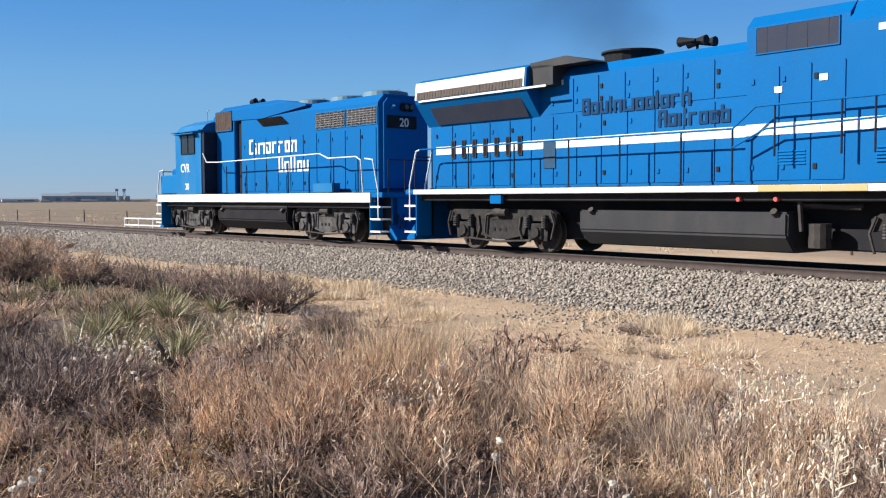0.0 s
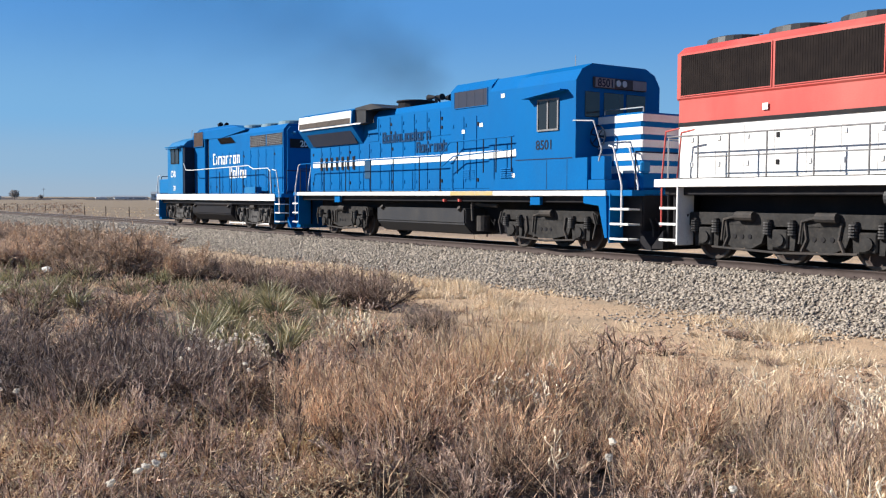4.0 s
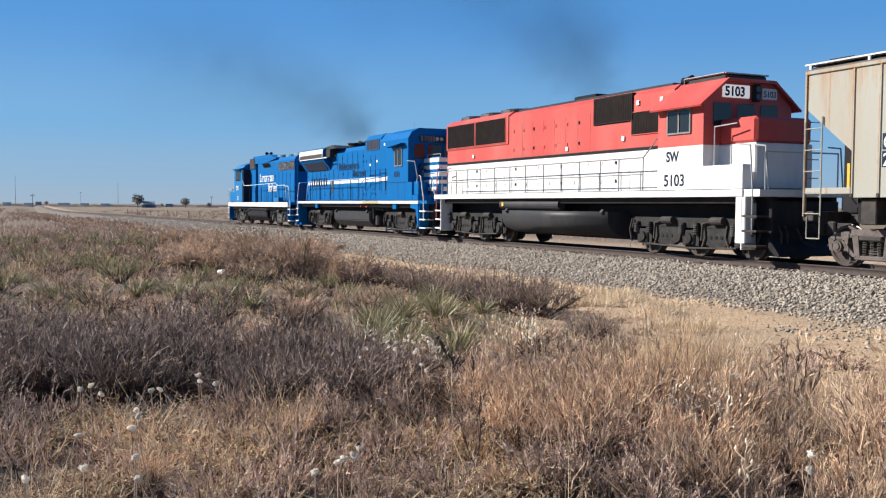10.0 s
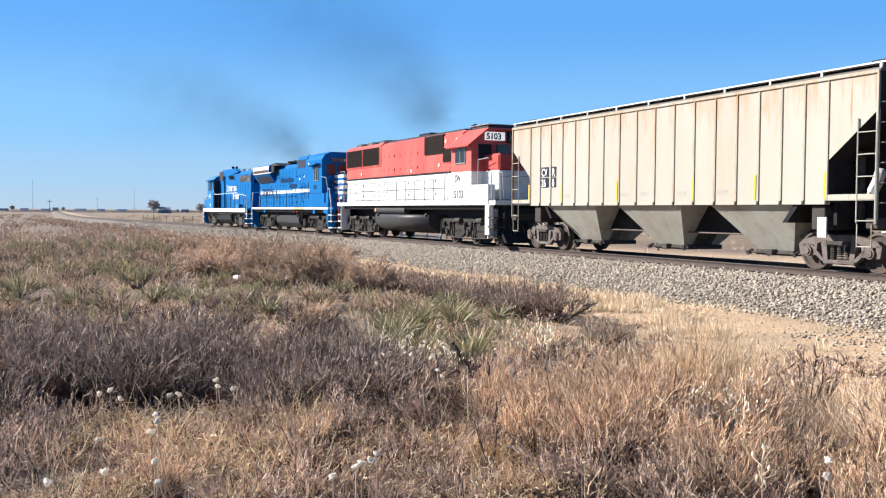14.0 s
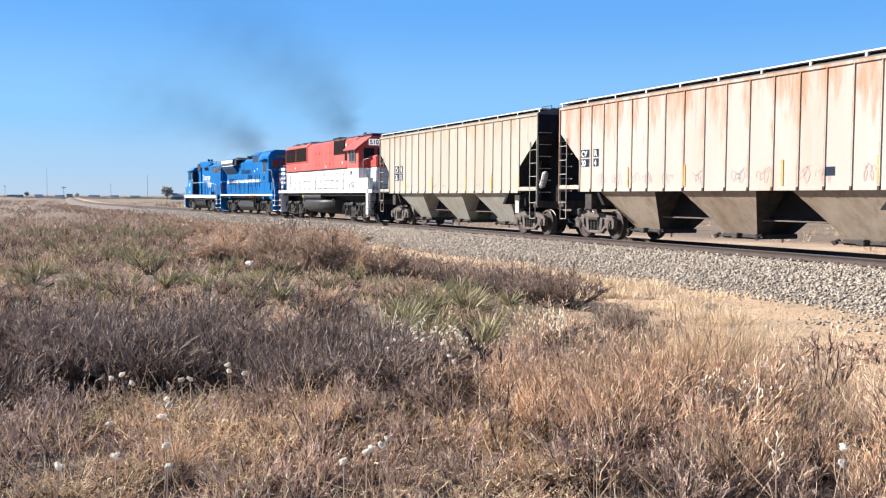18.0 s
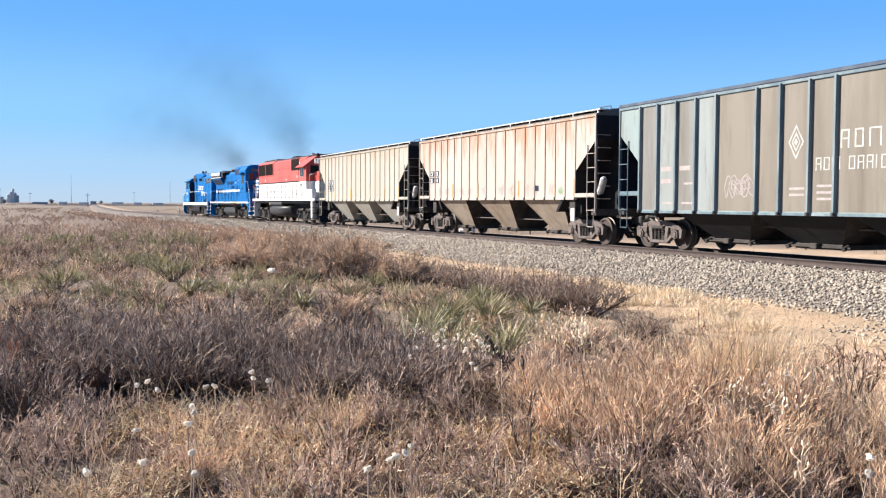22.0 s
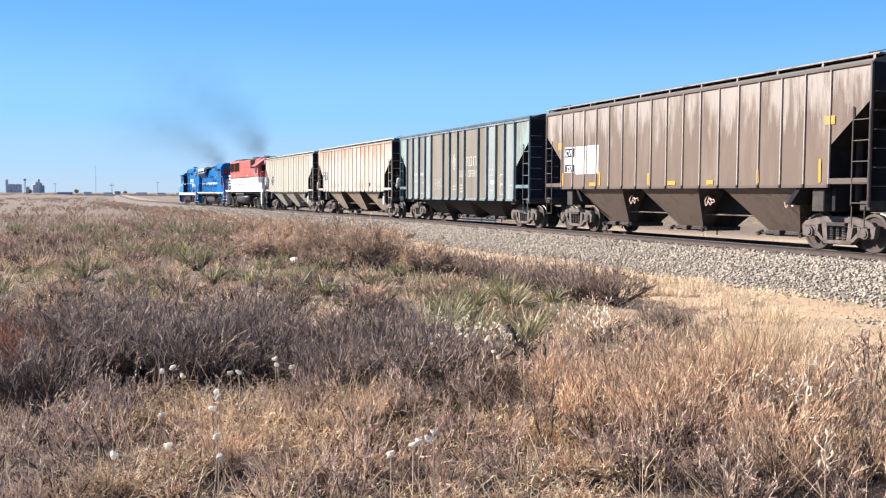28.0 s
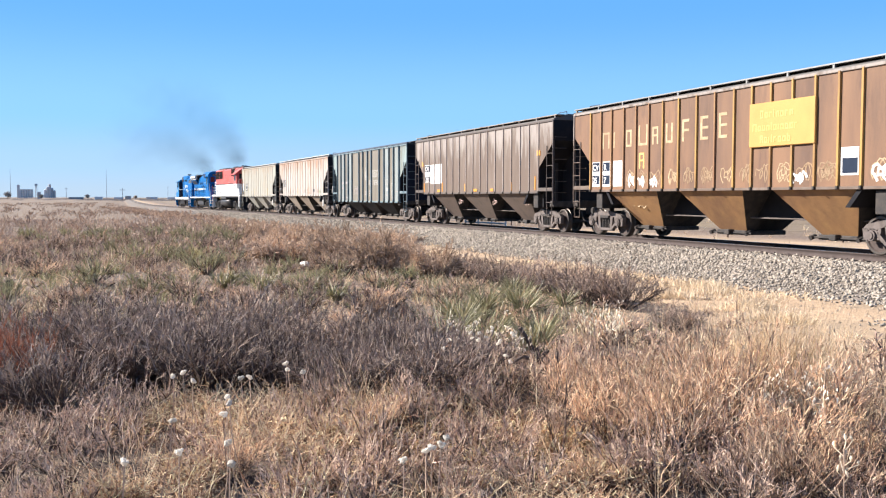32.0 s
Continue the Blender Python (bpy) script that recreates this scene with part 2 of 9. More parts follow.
LIT_BOARD = principled("lit_number_board", (0.8, 0.8, 0.78), 0.5)
LIT_BOARD.node_tree.nodes["Principled BSDF"].inputs["Emission Color"].default_value = (1.0, 0.98, 0.94, 1)
LIT_BOARD.node_tree.nodes["Principled BSDF"].inputs["Emission Strength"].default_value = 0.25
RAIL_TOP = principled("rail_top", (0.42, 0.40, 0.38), 0.3, 1.0)
RAIL_RUST = worn("rail_rust", (0.062, 0.046, 0.042), (0.04, 0.03, 0.027), 0.6, 6, 0.85, bump=0.004)
TIE = worn("tie_wood", (0.07, 0.055, 0.045), (0.092, 0.077, 0.063), 0.6, 5, 0.9, bump=0.02, per_piece=0.35)
HOPPER_CREAM = worn("hopper_cream", (0.296, 0.292, 0.257), (0.268, 0.243, 0.197), 0.6, 0.45, 0.6, bump=0.002, streak=5, dirt=(0.310, 0.225, 0.148), dirt_amount=0.4, rust_top=(0.282, 0.173, 0.092), rust_low=2.6, rust_most=0.65, rust_lift=0.07, ribs=(1.1550, 0.002569))
HOPPER_PALE = worn("hopper_pale", (0.335, 0.31, 0.285), (0.305, 0.255, 0.22), 0.8, 0.45, 0.6, bump=0.002, streak=6, dirt=(0.30, 0.20, 0.12), dirt_amount=0.35, rust_top=(0.27, 0.125, 0.055), rust_low=1.5, rust_most=0.75, rust_lift=0.085, ribs=(1.1550, 0.002569))
HOPPER_BAY = worn("hopper_bay", (0.324, 0.271, 0.218), (0.183, 0.127, 0.085), 0.8, 1.1, 0.7, bump=0.002, streak=3, dirt=(0.11, 0.085, 0.07), dirt_amount=0.6)
HOPPER_BAY_GREY = worn("hopper_bay_grey", (0.331, 0.327, 0.296), (0.254, 0.225, 0.183), 0.7, 0.9, 0.7, bump=0.002, streak=3, dirt=(0.141, 0.092, 0.056), dirt_amount=0.5)
HOPPER_GREY = worn("hopper_grey", (0.190, 0.254, 0.257), (0.141, 0.134, 0.113), 0.8, 0.55, 0.6, bump=0.002, streak=7, dirt=(0.10, 0.085, 0.065), dirt_amount=0.8)
HOPPER_BROWN = worn("hopper_brown", (0.106, 0.076, 0.059), (0.190, 0.151, 0.127), 0.7, 1.1, 0.6, bump=0.002, streak=7, dirt=(0.095, 0.062, 0.046), dirt_amount=0.75, lo=0.46, hi=0.74, rust_top=(0.317, 0.289, 0.271), rust_low=1.7, rust_most=0.6)
HOPPER_RUST = worn("hopper_rust", (0.176, 0.095, 0.053), (0.088, 0.053, 0.039), 0.9, 0.8, 0.65, bump=0.002, streak=5, dirt=(0.085, 0.048, 0.034), dirt_amount=0.75)

# ---------------------------------------------------------------- the lie of the track and the land
EYE_TO_SIDE = 15.97                    # metres from the camera to the near side of the cars, where the track passes it
HALF = 1.60                            # half the width of a car


def track_y(u):
    """Middle of the track at u metres along it (u grows the way the train goes, world x = -u)."""
    u = min(abs(u), 250.0)
    return EYE_TO_SIDE + HALF - 0.001093 * u * u / 2 + 8.75e-6 * u ** 3 / 6


def track_slope(u):
    a = min(abs(u), 250.0)
    v = -0.001093 * a + 8.75e-6 * a * a / 2
    return v if u >= 0 else -v


def track_z(u):
    return -0.0021 * max(min(u, 400.0), -100.0)


def on_track(u, z=0.0):
    return pose(-u, track_y(u), track_z(u) + z, 0, 0, 180 - math.degrees(math.atan(track_slope(u))))


def mesh_object(name, bm, material, parent=None, label=""):
    me = bpy.data.meshes.new(name)
    bm.to_mesh(me)
    bm.free()
    for m in (material if isinstance(material, (list, tuple)) else [material]):
        me.materials.append(m)
    ob = new(name, me)
    if parent is not None:
        ob.parent = parent
    return tagged(ob, label)


part = mesh_object


def thing(name, label, category, group="", kind="", m=None):
    ob = new(name)
    ob.empty_display_size = 0.3
    if m is not None:
        ob.matrix_world = m
    return tagged(ob, label, category, group, kind)


def box(bm, x0, x1, y0, y1, z0, z1, bevel=0.0, mi=0):
    r = bmesh.ops.create_cube(bm, size=1.0, matrix=Matrix.Translation(((x0 + x1) / 2, (y0 + y1) / 2, (z0 + z1) / 2)) @ Matrix.Diagonal((abs(x1 - x0), abs(y1 - y0), abs(z1 - z0), 1)))
    vs = r["verts"]
    fs = {f for v in vs for f in v.link_faces}
    for f in fs:
        f.material_index = mi
    if bevel:
        bmesh.ops.bevel(bm, geom=list({e for v in vs for e in v.link_edges}), offset=bevel, segments=1, affect="EDGES")
    return vs


def prism(bm, profile, axis, a, b, mi=0):
    """A solid that carries the closed profile from a to b along an axis: 'x' profile is (y, z), 'y' (x, z), 'z' (x, y)."""
    def place(p, w):
        return {"x": (w, p[0], p[1]), "y": (p[0], w, p[1]), "z": (p[0], p[1], w)}[axis]
    lo = [bm.verts.new(place(p, a)) for p in profile]
    hi = [bm.verts.new(place(p, b)) for p in profile]
    n = len(profile)
    fs = [bm.faces.new(lo), bm.faces.new(list(reversed(hi)))]
    fs += [bm.faces.new((lo[i], hi[i], hi[(i + 1) % n], lo[(i + 1) % n])) for i in range(n)]
    for f in fs:
        f.material_index = mi
    bmesh.ops.recalc_face_normals(bm, faces=fs)
    return fs


def cyl(bm, p0, p1, r, seg=12, r2=None, mi=0):
    p0, p1 = Vector(p0), Vector(p1)
    d = p1 - p0
    m = Matrix.Translation((p0 + p1) / 2) @ d.to_track_quat("Z", "Y").to_matrix().to_4x4()
    out = bmesh.ops.create_cone(bm, cap_ends=True, segments=seg, radius1=r, radius2=r if r2 is None else r2, depth=d.length, matrix=m)
    if mi:
        for f in {f for v in out["verts"] for f in v.link_faces}:
            f.material_index = mi
    return out["verts"]


def pipe(bm, pts, r, seg=6):
    for a, b in zip(pts, pts[1:]):
        cyl(bm, a, b, r, seg)


def bumps(x, y, s, seed=0.0):
    return noise.noise(Vector((x * s, y * s, seed)))


def ground_z(x, y):
    """Height of the earth: a flat shelf beside the track, slightly higher where the camera stands, low hummocks in the brush."""
    u = -x
    side = track_y(u) - y                     # metres from the middle of the track, towards the camera
    far = math.hypot(x, y)
    base = -0.72 + track_z(u) if far < 500 else -1.5
    if side > 0:
        rise = min(max((side - 7.5) / 6.0, 0), 1)
        base += 0.30 * rise * rise * (3 - 2 * rise) + (0.16 * bumps(x, y, 0.16) + 0.07 * bumps(x, y, 0.5, 3)) * rise
    else:
        base += 0.25 * bumps(x, y, 0.05, 9) * min(max((-side - 5) / 10, 0), 1)
    return base + 0.015 * bumps(x, y, 1.6, 5)

# ---------------------------------------------------------------- ground, ballast, track
def arrays_object(name, V, Q, materials, index=None, parent=None):
    """One mesh from an array of points (n, 3) and one of quads or triangles (m, 4 or 3)."""
    me = bpy.data.meshes.new(name)
    k = Q.shape[1]
    me.vertices.add(len(V))
    me.vertices.foreach_set("co", np.ascontiguousarray(V, dtype=np.float32).ravel())
    me.loops.add(Q.size)
    me.loops.foreach_set("vertex_index", np.ascontiguousarray(Q, dtype=np.int32).ravel())
    me.polygons.add(len(Q))
    me.polygons.foreach_set("loop_start", np.arange(0, Q.size, k, dtype=np.int32))
    me.polygons.foreach_set("loop_total", np.full(len(Q), k, dtype=np.int32))
    for m in materials:
        me.materials.append(m)
    if index is not None:
        me.polygons.foreach_set("material_index", np.ascontiguousarray(index, dtype=np.int32))
    me.update(calc_edges=True)
    ob = new(name, me)
    if parent is not None:
        ob.parent = parent
    return ob


def cover(x, y):
    """What covers the soil: 0 bare sand, 1 brush litter, 2 brown pasture beyond the track."""
    side = track_y(-x) - y
    if side > 0:
        far = min(max((math.hypot(x, y) - 32) / 45, 0), 1)
        edge = 8.7 - 5.6 * far + 1.2 * bumps(x, y, 0.35, 2) + 0.6 * bumps(x, y, 1.1, 4)
        return min(max((side - edge) / 1.2, 0), 1) * (1 + 0.25 * far)
    far = min(max((math.hypot(x, y) - 60) / 50, 0), 1)
    return 2 * min(max((-side - 11 + 8 * far - 4 * bumps(x, y, 0.06, 7)) / 14, 0), 1)


def soil_material():
    m = principled("prairie_soil", (0.4, 0.3, 0.2), 0.95)
    N, L = m.node_tree.nodes, m.node_tree.links
    b = N["Principled BSDF"]
    at = N.new("ShaderNodeAttribute")
    at.attribute_name = "cover"
    co = N.new("ShaderNodeTexCoord")
    noises = []
    for sc, det in ((0.35, 6), (3.5, 6), (38.0, 4)):
        n = N.new("ShaderNodeTexNoise")
        n.inputs["Scale"].default_value, n.inputs["Detail"].default_value, n.inputs["Roughness"].default_value = sc, det, 0.65
        L.new(co.outputs["Object"], n.inputs["Vector"])
        noises.append(n)

    def mixed(a, b_, fac, lo=0.0, hi=1.0):
        r = N.new("ShaderNodeMapRange")
        r.inputs[1].default_value, r.inputs[2].default_value = lo, hi
        L.new(fac, r.inputs[0])
        x = N.new("ShaderNodeMix")
        x.data_type = "RGBA"
        L.new(r.outputs[0], x.inputs[0])
        for k, v in ((6, a), (7, b_)):
            if isinstance(v, tuple):
                x.inputs[k].default_value = (*v, 1)
            else:
                L.new(v, x.inputs[k])
        return x.outputs[2]

    sand = mixed((0.512, 0.362, 0.226), (0.404, 0.274, 0.166), noises[1].outputs[0], 0.35, 0.65)
    sand = mixed(sand, (0.192, 0.132, 0.085), noises[2].outputs[0], 0.52, 0.70)
    sand = mixed(sand, (0.331, 0.241, 0.154), noises[0].outputs[0], 0.47, 0.6)
    litter = mixed((0.075, 0.05, 0.036), (0.239, 0.169, 0.116), noises[1].outputs[0], 0.4, 0.66)
    litter = mixed(litter, (0.169, 0.116, 0.077), noises[2].outputs[0], 0.46, 0.66)
    pasture = mixed((0.151, 0.106, 0.067), (0.204, 0.151, 0.088), noises[0].outputs[0], 0.38, 0.62)
    pasture = mixed(pasture, (0.106, 0.077, 0.056), noises[1].outputs[0], 0.52, 0.75)
    c = mixed(sand, litter, at.outputs["Fac"], 0.0, 1.0)
    c = mixed(c, pasture, at.outputs["Fac"], 1.0, 2.0)
    L.new(c, b.inputs["Base Color"])
    bp = N.new("ShaderNodeBump")
    bp.inputs["Strength"].default_value, bp.inputs["Distance"].default_value = 0.7, 0.03
    ad = N.new("ShaderNodeMath")
    ad.operation = "ADD"
    L.new(noises[1].outputs[0], ad.inputs[0])
    L.new(noises[2].outputs[0], ad.inputs[1])
    L.new(ad.outputs[0], bp.inputs["Height"])
    L.new(bp.outputs[0], b.inputs["Normal"])
    return m


xs = [-4500, -3000, -2000, -1300, -800, -560, -400, -330, -280, -240, -210, -190, -170, -155, -140, -130, -120, -112, -104, -97] + [-90 + 1.5 * i for i in range(30)] + [-45 + 0.5 * i for i in range(100)] + [6, 8, 11, 15, 20, 30, 45, 70, 120, 300, 900, 3000]
ys = [-3000, -900, -300, -120, -60, -40, -28, -20, -15, -12] + [-10 + 0.5 * i for i in range(90)] + [36, 38, 41, 45, 50, 57, 66, 80, 100, 140, 200, 300, 450, 700, 1100, 1800, 3000, 4500]
gv = [(x, y, ground_z(x, y)) for x in xs for y in ys]
ny = len(ys)
gq = np.array([(i * ny + j, (i + 1) * ny + j, (i + 1) * ny + j + 1, i * ny + j + 1) for i in range(len(xs) - 1) for j in range(ny - 1)])
ground = arrays_object("ground", np.array(gv), gq, [soil_material()])
at = ground.data.attributes.new("cover", "FLOAT", "POINT")
at.data.foreach_set("value", np.array([cover(x, y) for x, y, z in gv], dtype=np.float32))
ground.data.polygons.foreach_set("use_smooth", np.ones(len(gq), dtype=bool))
tagged(ground, "dry sandy prairie soil with brush litter", "ground", kind="structure")

# ballast bed: a flat crown and sloping shoulders, swept along the curve
ballast_mat = worn("ballast_bed", (0.176, 0.148, 0.123), (0.113, 0.092, 0.077), 0.8, 9.0, 0.9, bump=0.05, fine=26)
section = [(-4.3, -0.86), (-3.4, -0.62), (-1.95, -0.20), (-1.45, -0.19), (1.45, -0.19), (1.95, -0.20), (3.2, -0.62), (4.2, -0.86)]
us = [-150 + 4.0 * i for i in range(0, 20)] + [-70 + 2.0 * i for i in range(0, 185)] + [310 + 15 * i for i in range(0, 40)]


def swept(section, us, dz=0.0):
    V = np.array([(-u + 0.0, track_y(u) + v, track_z(u) + z + dz) for u in us for v, z in section])
    k = len(section)
    Q = np.array([(i * k + j, (i + 1) * k + j, (i + 1) * k + j + 1, i * k + j + 1) for i in range(len(us) - 1) for j in range(k - 1)])
    return V, Q


V, Q = swept(section, us)
ballast = tagged(arrays_object("ballast", V, Q, [ballast_mat]), "grey crushed stone ballast shoulder of the railway", "ballast", kind="structure")

stone_mat = worn("crushed_stone", (0.301, 0.262, 0.219), (0.219, 0.179, 0.140), 0.6, 30.0, 0.9, bump=0.004, per_piece=0.42)
rng = np.random.default_rng(11)


def stones(name, count, u_lo, u_hi, v_lo, v_hi, size, loose=0.0):
    """Angular crushed stones: octahedra with pushed corners, lying on the ballast."""
    u = u_lo + (u_hi - u_lo) * rng.random(count) ** 1.35
    v = v_lo + (v_hi - v_lo) * rng.random(count)
    prof_v = np.array([p[0] for p in section])
    prof_z = np.array([p[1] for p in section])
    z = np.interp(v, prof_v, prof_z)
    if loose:
        keep = rng.random(count) < np.exp(-np.maximum(-3.3 - v, 0) / loose)
        u, v, z = u[keep], v[keep], z[keep]
        z = np.maximum(z, -0.72)
    n = len(u)
    a = np.abs(u)
    c = np.minimum(a, 250)
    y = EYE_TO_SIDE + HALF - 0.001093 * c * c / 2 + 8.75e-6 * c ** 3 / 6 + v
    ctr = np.stack([-u, y, z - 0.0021 * u + size * 0.25], -1)
    dirs = np.array([(1, 0, 0), (0, 1, 0), (-1, 0, 0), (0, -1, 0), (0, 0, 1), (0, 0, -1)], float)
    turn = rng.random(n) * 6.283
    cs, sn = np.cos(turn), np.sin(turn)
    d = dirs[None] * (0.55 + 0.75 * rng.random((n, 6, 1))) + rng.normal(0, 0.22, (n, 6, 3))
    d[:, :, 2] *= 0.75
    rx = d[:, :, 0] * cs[:, None] - d[:, :, 1] * sn[:, None]
    ry = d[:, :, 0] * sn[:, None] + d[:, :, 1] * cs[:, None]
    s = size * (0.55 + 0.8 * rng.random((n, 1))) / 2 * 1.25
    P = np.stack([rx, ry, d[:, :, 2]], -1) * s[:, :, None] + ctr[:, None]
    T = np.array([(0, 1, 4), (1, 2, 4), (2, 3, 4), (3, 0, 4), (1, 0, 5), (2, 1, 5), (3, 2, 5), (0, 3, 5)])
    F = (np.arange(n)[:, None, None] * 6 + T[None]).reshape(-1, 3)
    return tagged(arrays_object(name, P.reshape(-1, 3), F, [stone_mat]), "loose grey and tan crushed ballast stones", "stone", kind="stuff")


stones("ballast_stones", 53000, 4, 46, -4.6, -1.35, 0.062, loose=0.55)
stones("ballast_stones", 10000, 44, 130, -3.9, -1.35, 0.10, loose=0.5)
stones("spilled_stones", 1700, 8.4, 12.4, -6.6, -3.7, 0.055, loose=2.0)
stones("ballast_stones", 6000, 2, 60, -1.35, 1.6, 0.07)


def sand_pebbles(count):
    """Small stones and clods strewn over the bare strip beside the ballast."""
    n = count
    u = 5 + 55 * rng.random(n) ** 1.3
    v = 4.0 + 4.4 * rng.random(n) ** 1.2
    c = np.minimum(np.abs(u), 250)
    y = EYE_TO_SIDE + HALF - 0.001093 * c * c / 2 + 8.75e-6 * c ** 3 / 6 - v
    z = np.array([ground_z(-a, b) for a, b in zip(u, y)])
    dirs = np.array([(1, 0, 0), (0, 1, 0), (-1, 0, 0), (0, -1, 0), (0, 0, 1)], float)
    d = dirs[None] * (0.5 + 0.8 * rng.random((n, 5, 1))) + rng.normal(0, 0.15, (n, 5, 3))
    P = d * (0.010 + 0.026 * rng.random((n, 1, 1)) ** 2) + np.stack([-u, y, z + 0.004], -1)[:, None]
    T = np.array([(0, 1, 4), (1, 2, 4), (2, 3, 4), (3, 0, 4)])
    F = (np.arange(n)[:, None, None] * 5 + T[None]).reshape(-1, 3)
    clod = worn("clod", (0.366, 0.282, 0.204), (0.282, 0.211, 0.148), 0.7, 20, 0.95, bump=0, per_piece=0.4)
    return tagged(arrays_object("sand_pebbles", P.reshape(-1, 3), F, [clod]), "small pebbles and clods on the bare sand", "pebble", kind="stuff")


sand_pebbles(11000)

# rails
rail_section = [(-0.07, -0.17), (-0.065, -0.155), (-0.012, -0.14), (-0.012, -0.045), (-0.036, -0.03), (-0.036, -0.004), (-0.03, 0.0)]
rail_section = rail_section + [(-v, z) for v, z in reversed(rail_section)]
track = tagged(new("railway_track"), "rusty steel rails on weathered wooden sleepers", "railway track", kind="structure")
for v in (-0.755, 0.755):
    V, Q = swept([(a + v, z) for a, z in rail_section], us)
    k = len(rail_section)
    idx = np.tile(np.array([1 if j == 6 else 0 for j in range(k - 1)]), len(us) - 1)
    arrays_object("rail", V, Q, [RAIL_RUST, RAIL_TOP], idx, track)

bm = bmesh.new()
box(bm, -0.115, 0.115, -1.3, 1.3, -0.36, -0.172, 0.012)
for v in (-0.755, 0.755):
    box(bm, -0.09, 0.09, v - 0.17, v + 0.17, -0.172, -0.158, 0, 1)
    for q in (-0.12, 0.12):
        cyl(bm, (0.05, v + q, -0.16), (0.05, v + q, -0.125), 0.018, 6, mi=1)
tie_mesh = bpy.data.meshes.new("sleeper")
bm.to_mesh(tie_mesh)
bm.free()
for m in (TIE, RAIL_RUST):
    tie_mesh.materials.append(m)
for i in range(290):
    u = -6 + 0.53 * i
    ob = new("sleeper", tie_mesh)
    ob.parent = track
    ob.matrix_basis = on_track(u) @ pose(random.uniform(-0.03, 0.03), random.uniform(-0.05, 0.05), random.uniform(-0.012, 0.004), 0, 0, random.uniform(-1.2, 1.2))

VEHICLES = []
WHEELS = []

# ---------------------------------------------------------------- brush, grass and weeds
def stalk_material(name, colors, rough=0.85, thin=0.06):
    m = principled(name, colors[0], rough)
    N, L = m.node_tree.nodes, m.node_tree.links
    b = N["Principled BSDF"]
    geo = N.new("ShaderNodeNewGeometry")
    oi = N.new("ShaderNodeObjectInfo")
    r = N.new("ShaderNodeValToRGB")
    els = r.color_ramp.elements
    els[0].position, els[0].color = 0.0, (*colors[0], 1)
    els[1].position, els[1].color = 1.0, (*colors[-1], 1)
    for i, c in enumerate(colors[1:-1]):
        els.new((i + 1) / (len(colors) - 1)).color = (*c, 1)
    L.new(geo.outputs["Random Per Island"], r.inputs[0])
    h = N.new("ShaderNodeHueSaturation")
    mr = N.new("ShaderNodeMapRange")
    mr.inputs[3].default_value, mr.inputs[4].default_value = 0.75, 1.25
    L.new(oi.outputs["Random"], mr.inputs[0])
    # drifts of greyer and warmer, paler and darker growth over the ground
    co = N.new("ShaderNodeTexCoord")
    n1 = N.new("ShaderNodeTexNoise")
    n1.inputs["Scale"].default_value, n1.inputs["Detail"].default_value, n1.inputs["Roughness"].default_value = 1.3, 4, 0.6
    L.new(co.outputs["Object"], n1.inputs["Vector"])
    mv = N.new("ShaderNodeMapRange")
    mv.inputs[1].default_value, mv.inputs[2].default_value, mv.inputs[3].default_value, mv.inputs[4].default_value = 0.3, 0.7, 0.66, 1.3
    L.new(n1.outputs[0], mv.inputs[0])
    mu = N.new("ShaderNodeMath")
    mu.operation = "MULTIPLY"
    L.new(mr.outputs[0], mu.inputs[0])
    L.new(mv.outputs[0], mu.inputs[1])
    L.new(mu.outputs[0], h.inputs["Value"])
    n2 = N.new("ShaderNodeTexNoise")
    n2.inputs["Scale"].default_value, n2.inputs["Detail"].default_value = 0.9, 3
    L.new(co.outputs["Object"], n2.inputs["Vector"])
    ms = N.new("ShaderNodeMapRange")
    ms.inputs[1].default_value, ms.inputs[2].default_value, ms.inputs[3].default_value, ms.inputs[4].default_value = 0.32, 0.68, 0.74, 1.0
    L.new(n2.outputs[1], ms.inputs[0])
    L.new(ms.outputs[0], h.inputs["Saturation"])
    L.new(r.outputs[0], h.inputs["Color"])
    L.new(h.outputs[0], b.inputs["Base Color"])
    tr = N.new("ShaderNodeBsdfTranslucent")
    L.new(h.outputs[0], tr.inputs["Color"])
    mx = N.new("ShaderNodeMixShader")
    mx.inputs[0].default_value = thin
    L.new(b.outputs[0], mx.inputs[1])
    L.new(tr.outputs[0], mx.inputs[2])
    L.new(mx.outputs[0], N["Material Output"].inputs["Surface"])
    return m


STRAW = stalk_material("straw_grass", [(0.177, 0.095, 0.049), (0.707, 0.447, 0.258), (0.783, 0.670, 0.431), (0.371, 0.212, 0.115), (0.783, 0.582, 0.359)], thin=0.3)
PALESTRAW = stalk_material("pale_straw", [(0.477, 0.308, 0.188), (0.725, 0.505, 0.329), (0.783, 0.623, 0.437), (0.314, 0.181, 0.102), (0.766, 0.560, 0.367)], thin=0.3)
TAWNY = stalk_material("tawny_grass", [(0.234, 0.134, 0.075), (0.587, 0.388, 0.231), (0.728, 0.600, 0.381), (0.432, 0.245, 0.129), (0.691, 0.497, 0.306)], thin=0.3)
YELLOWGRASS = stalk_material("yellow_grass", [(0.412, 0.300, 0.180), (0.626, 0.474, 0.297), (0.742, 0.591, 0.406)], thin=0.2)
GREYTWIG = stalk_material("grey_twig", [(0.213, 0.121, 0.082), (0.411, 0.261, 0.175), (0.593, 0.428, 0.295), (0.309, 0.190, 0.125), (0.521, 0.343, 0.233)], thin=0.14)
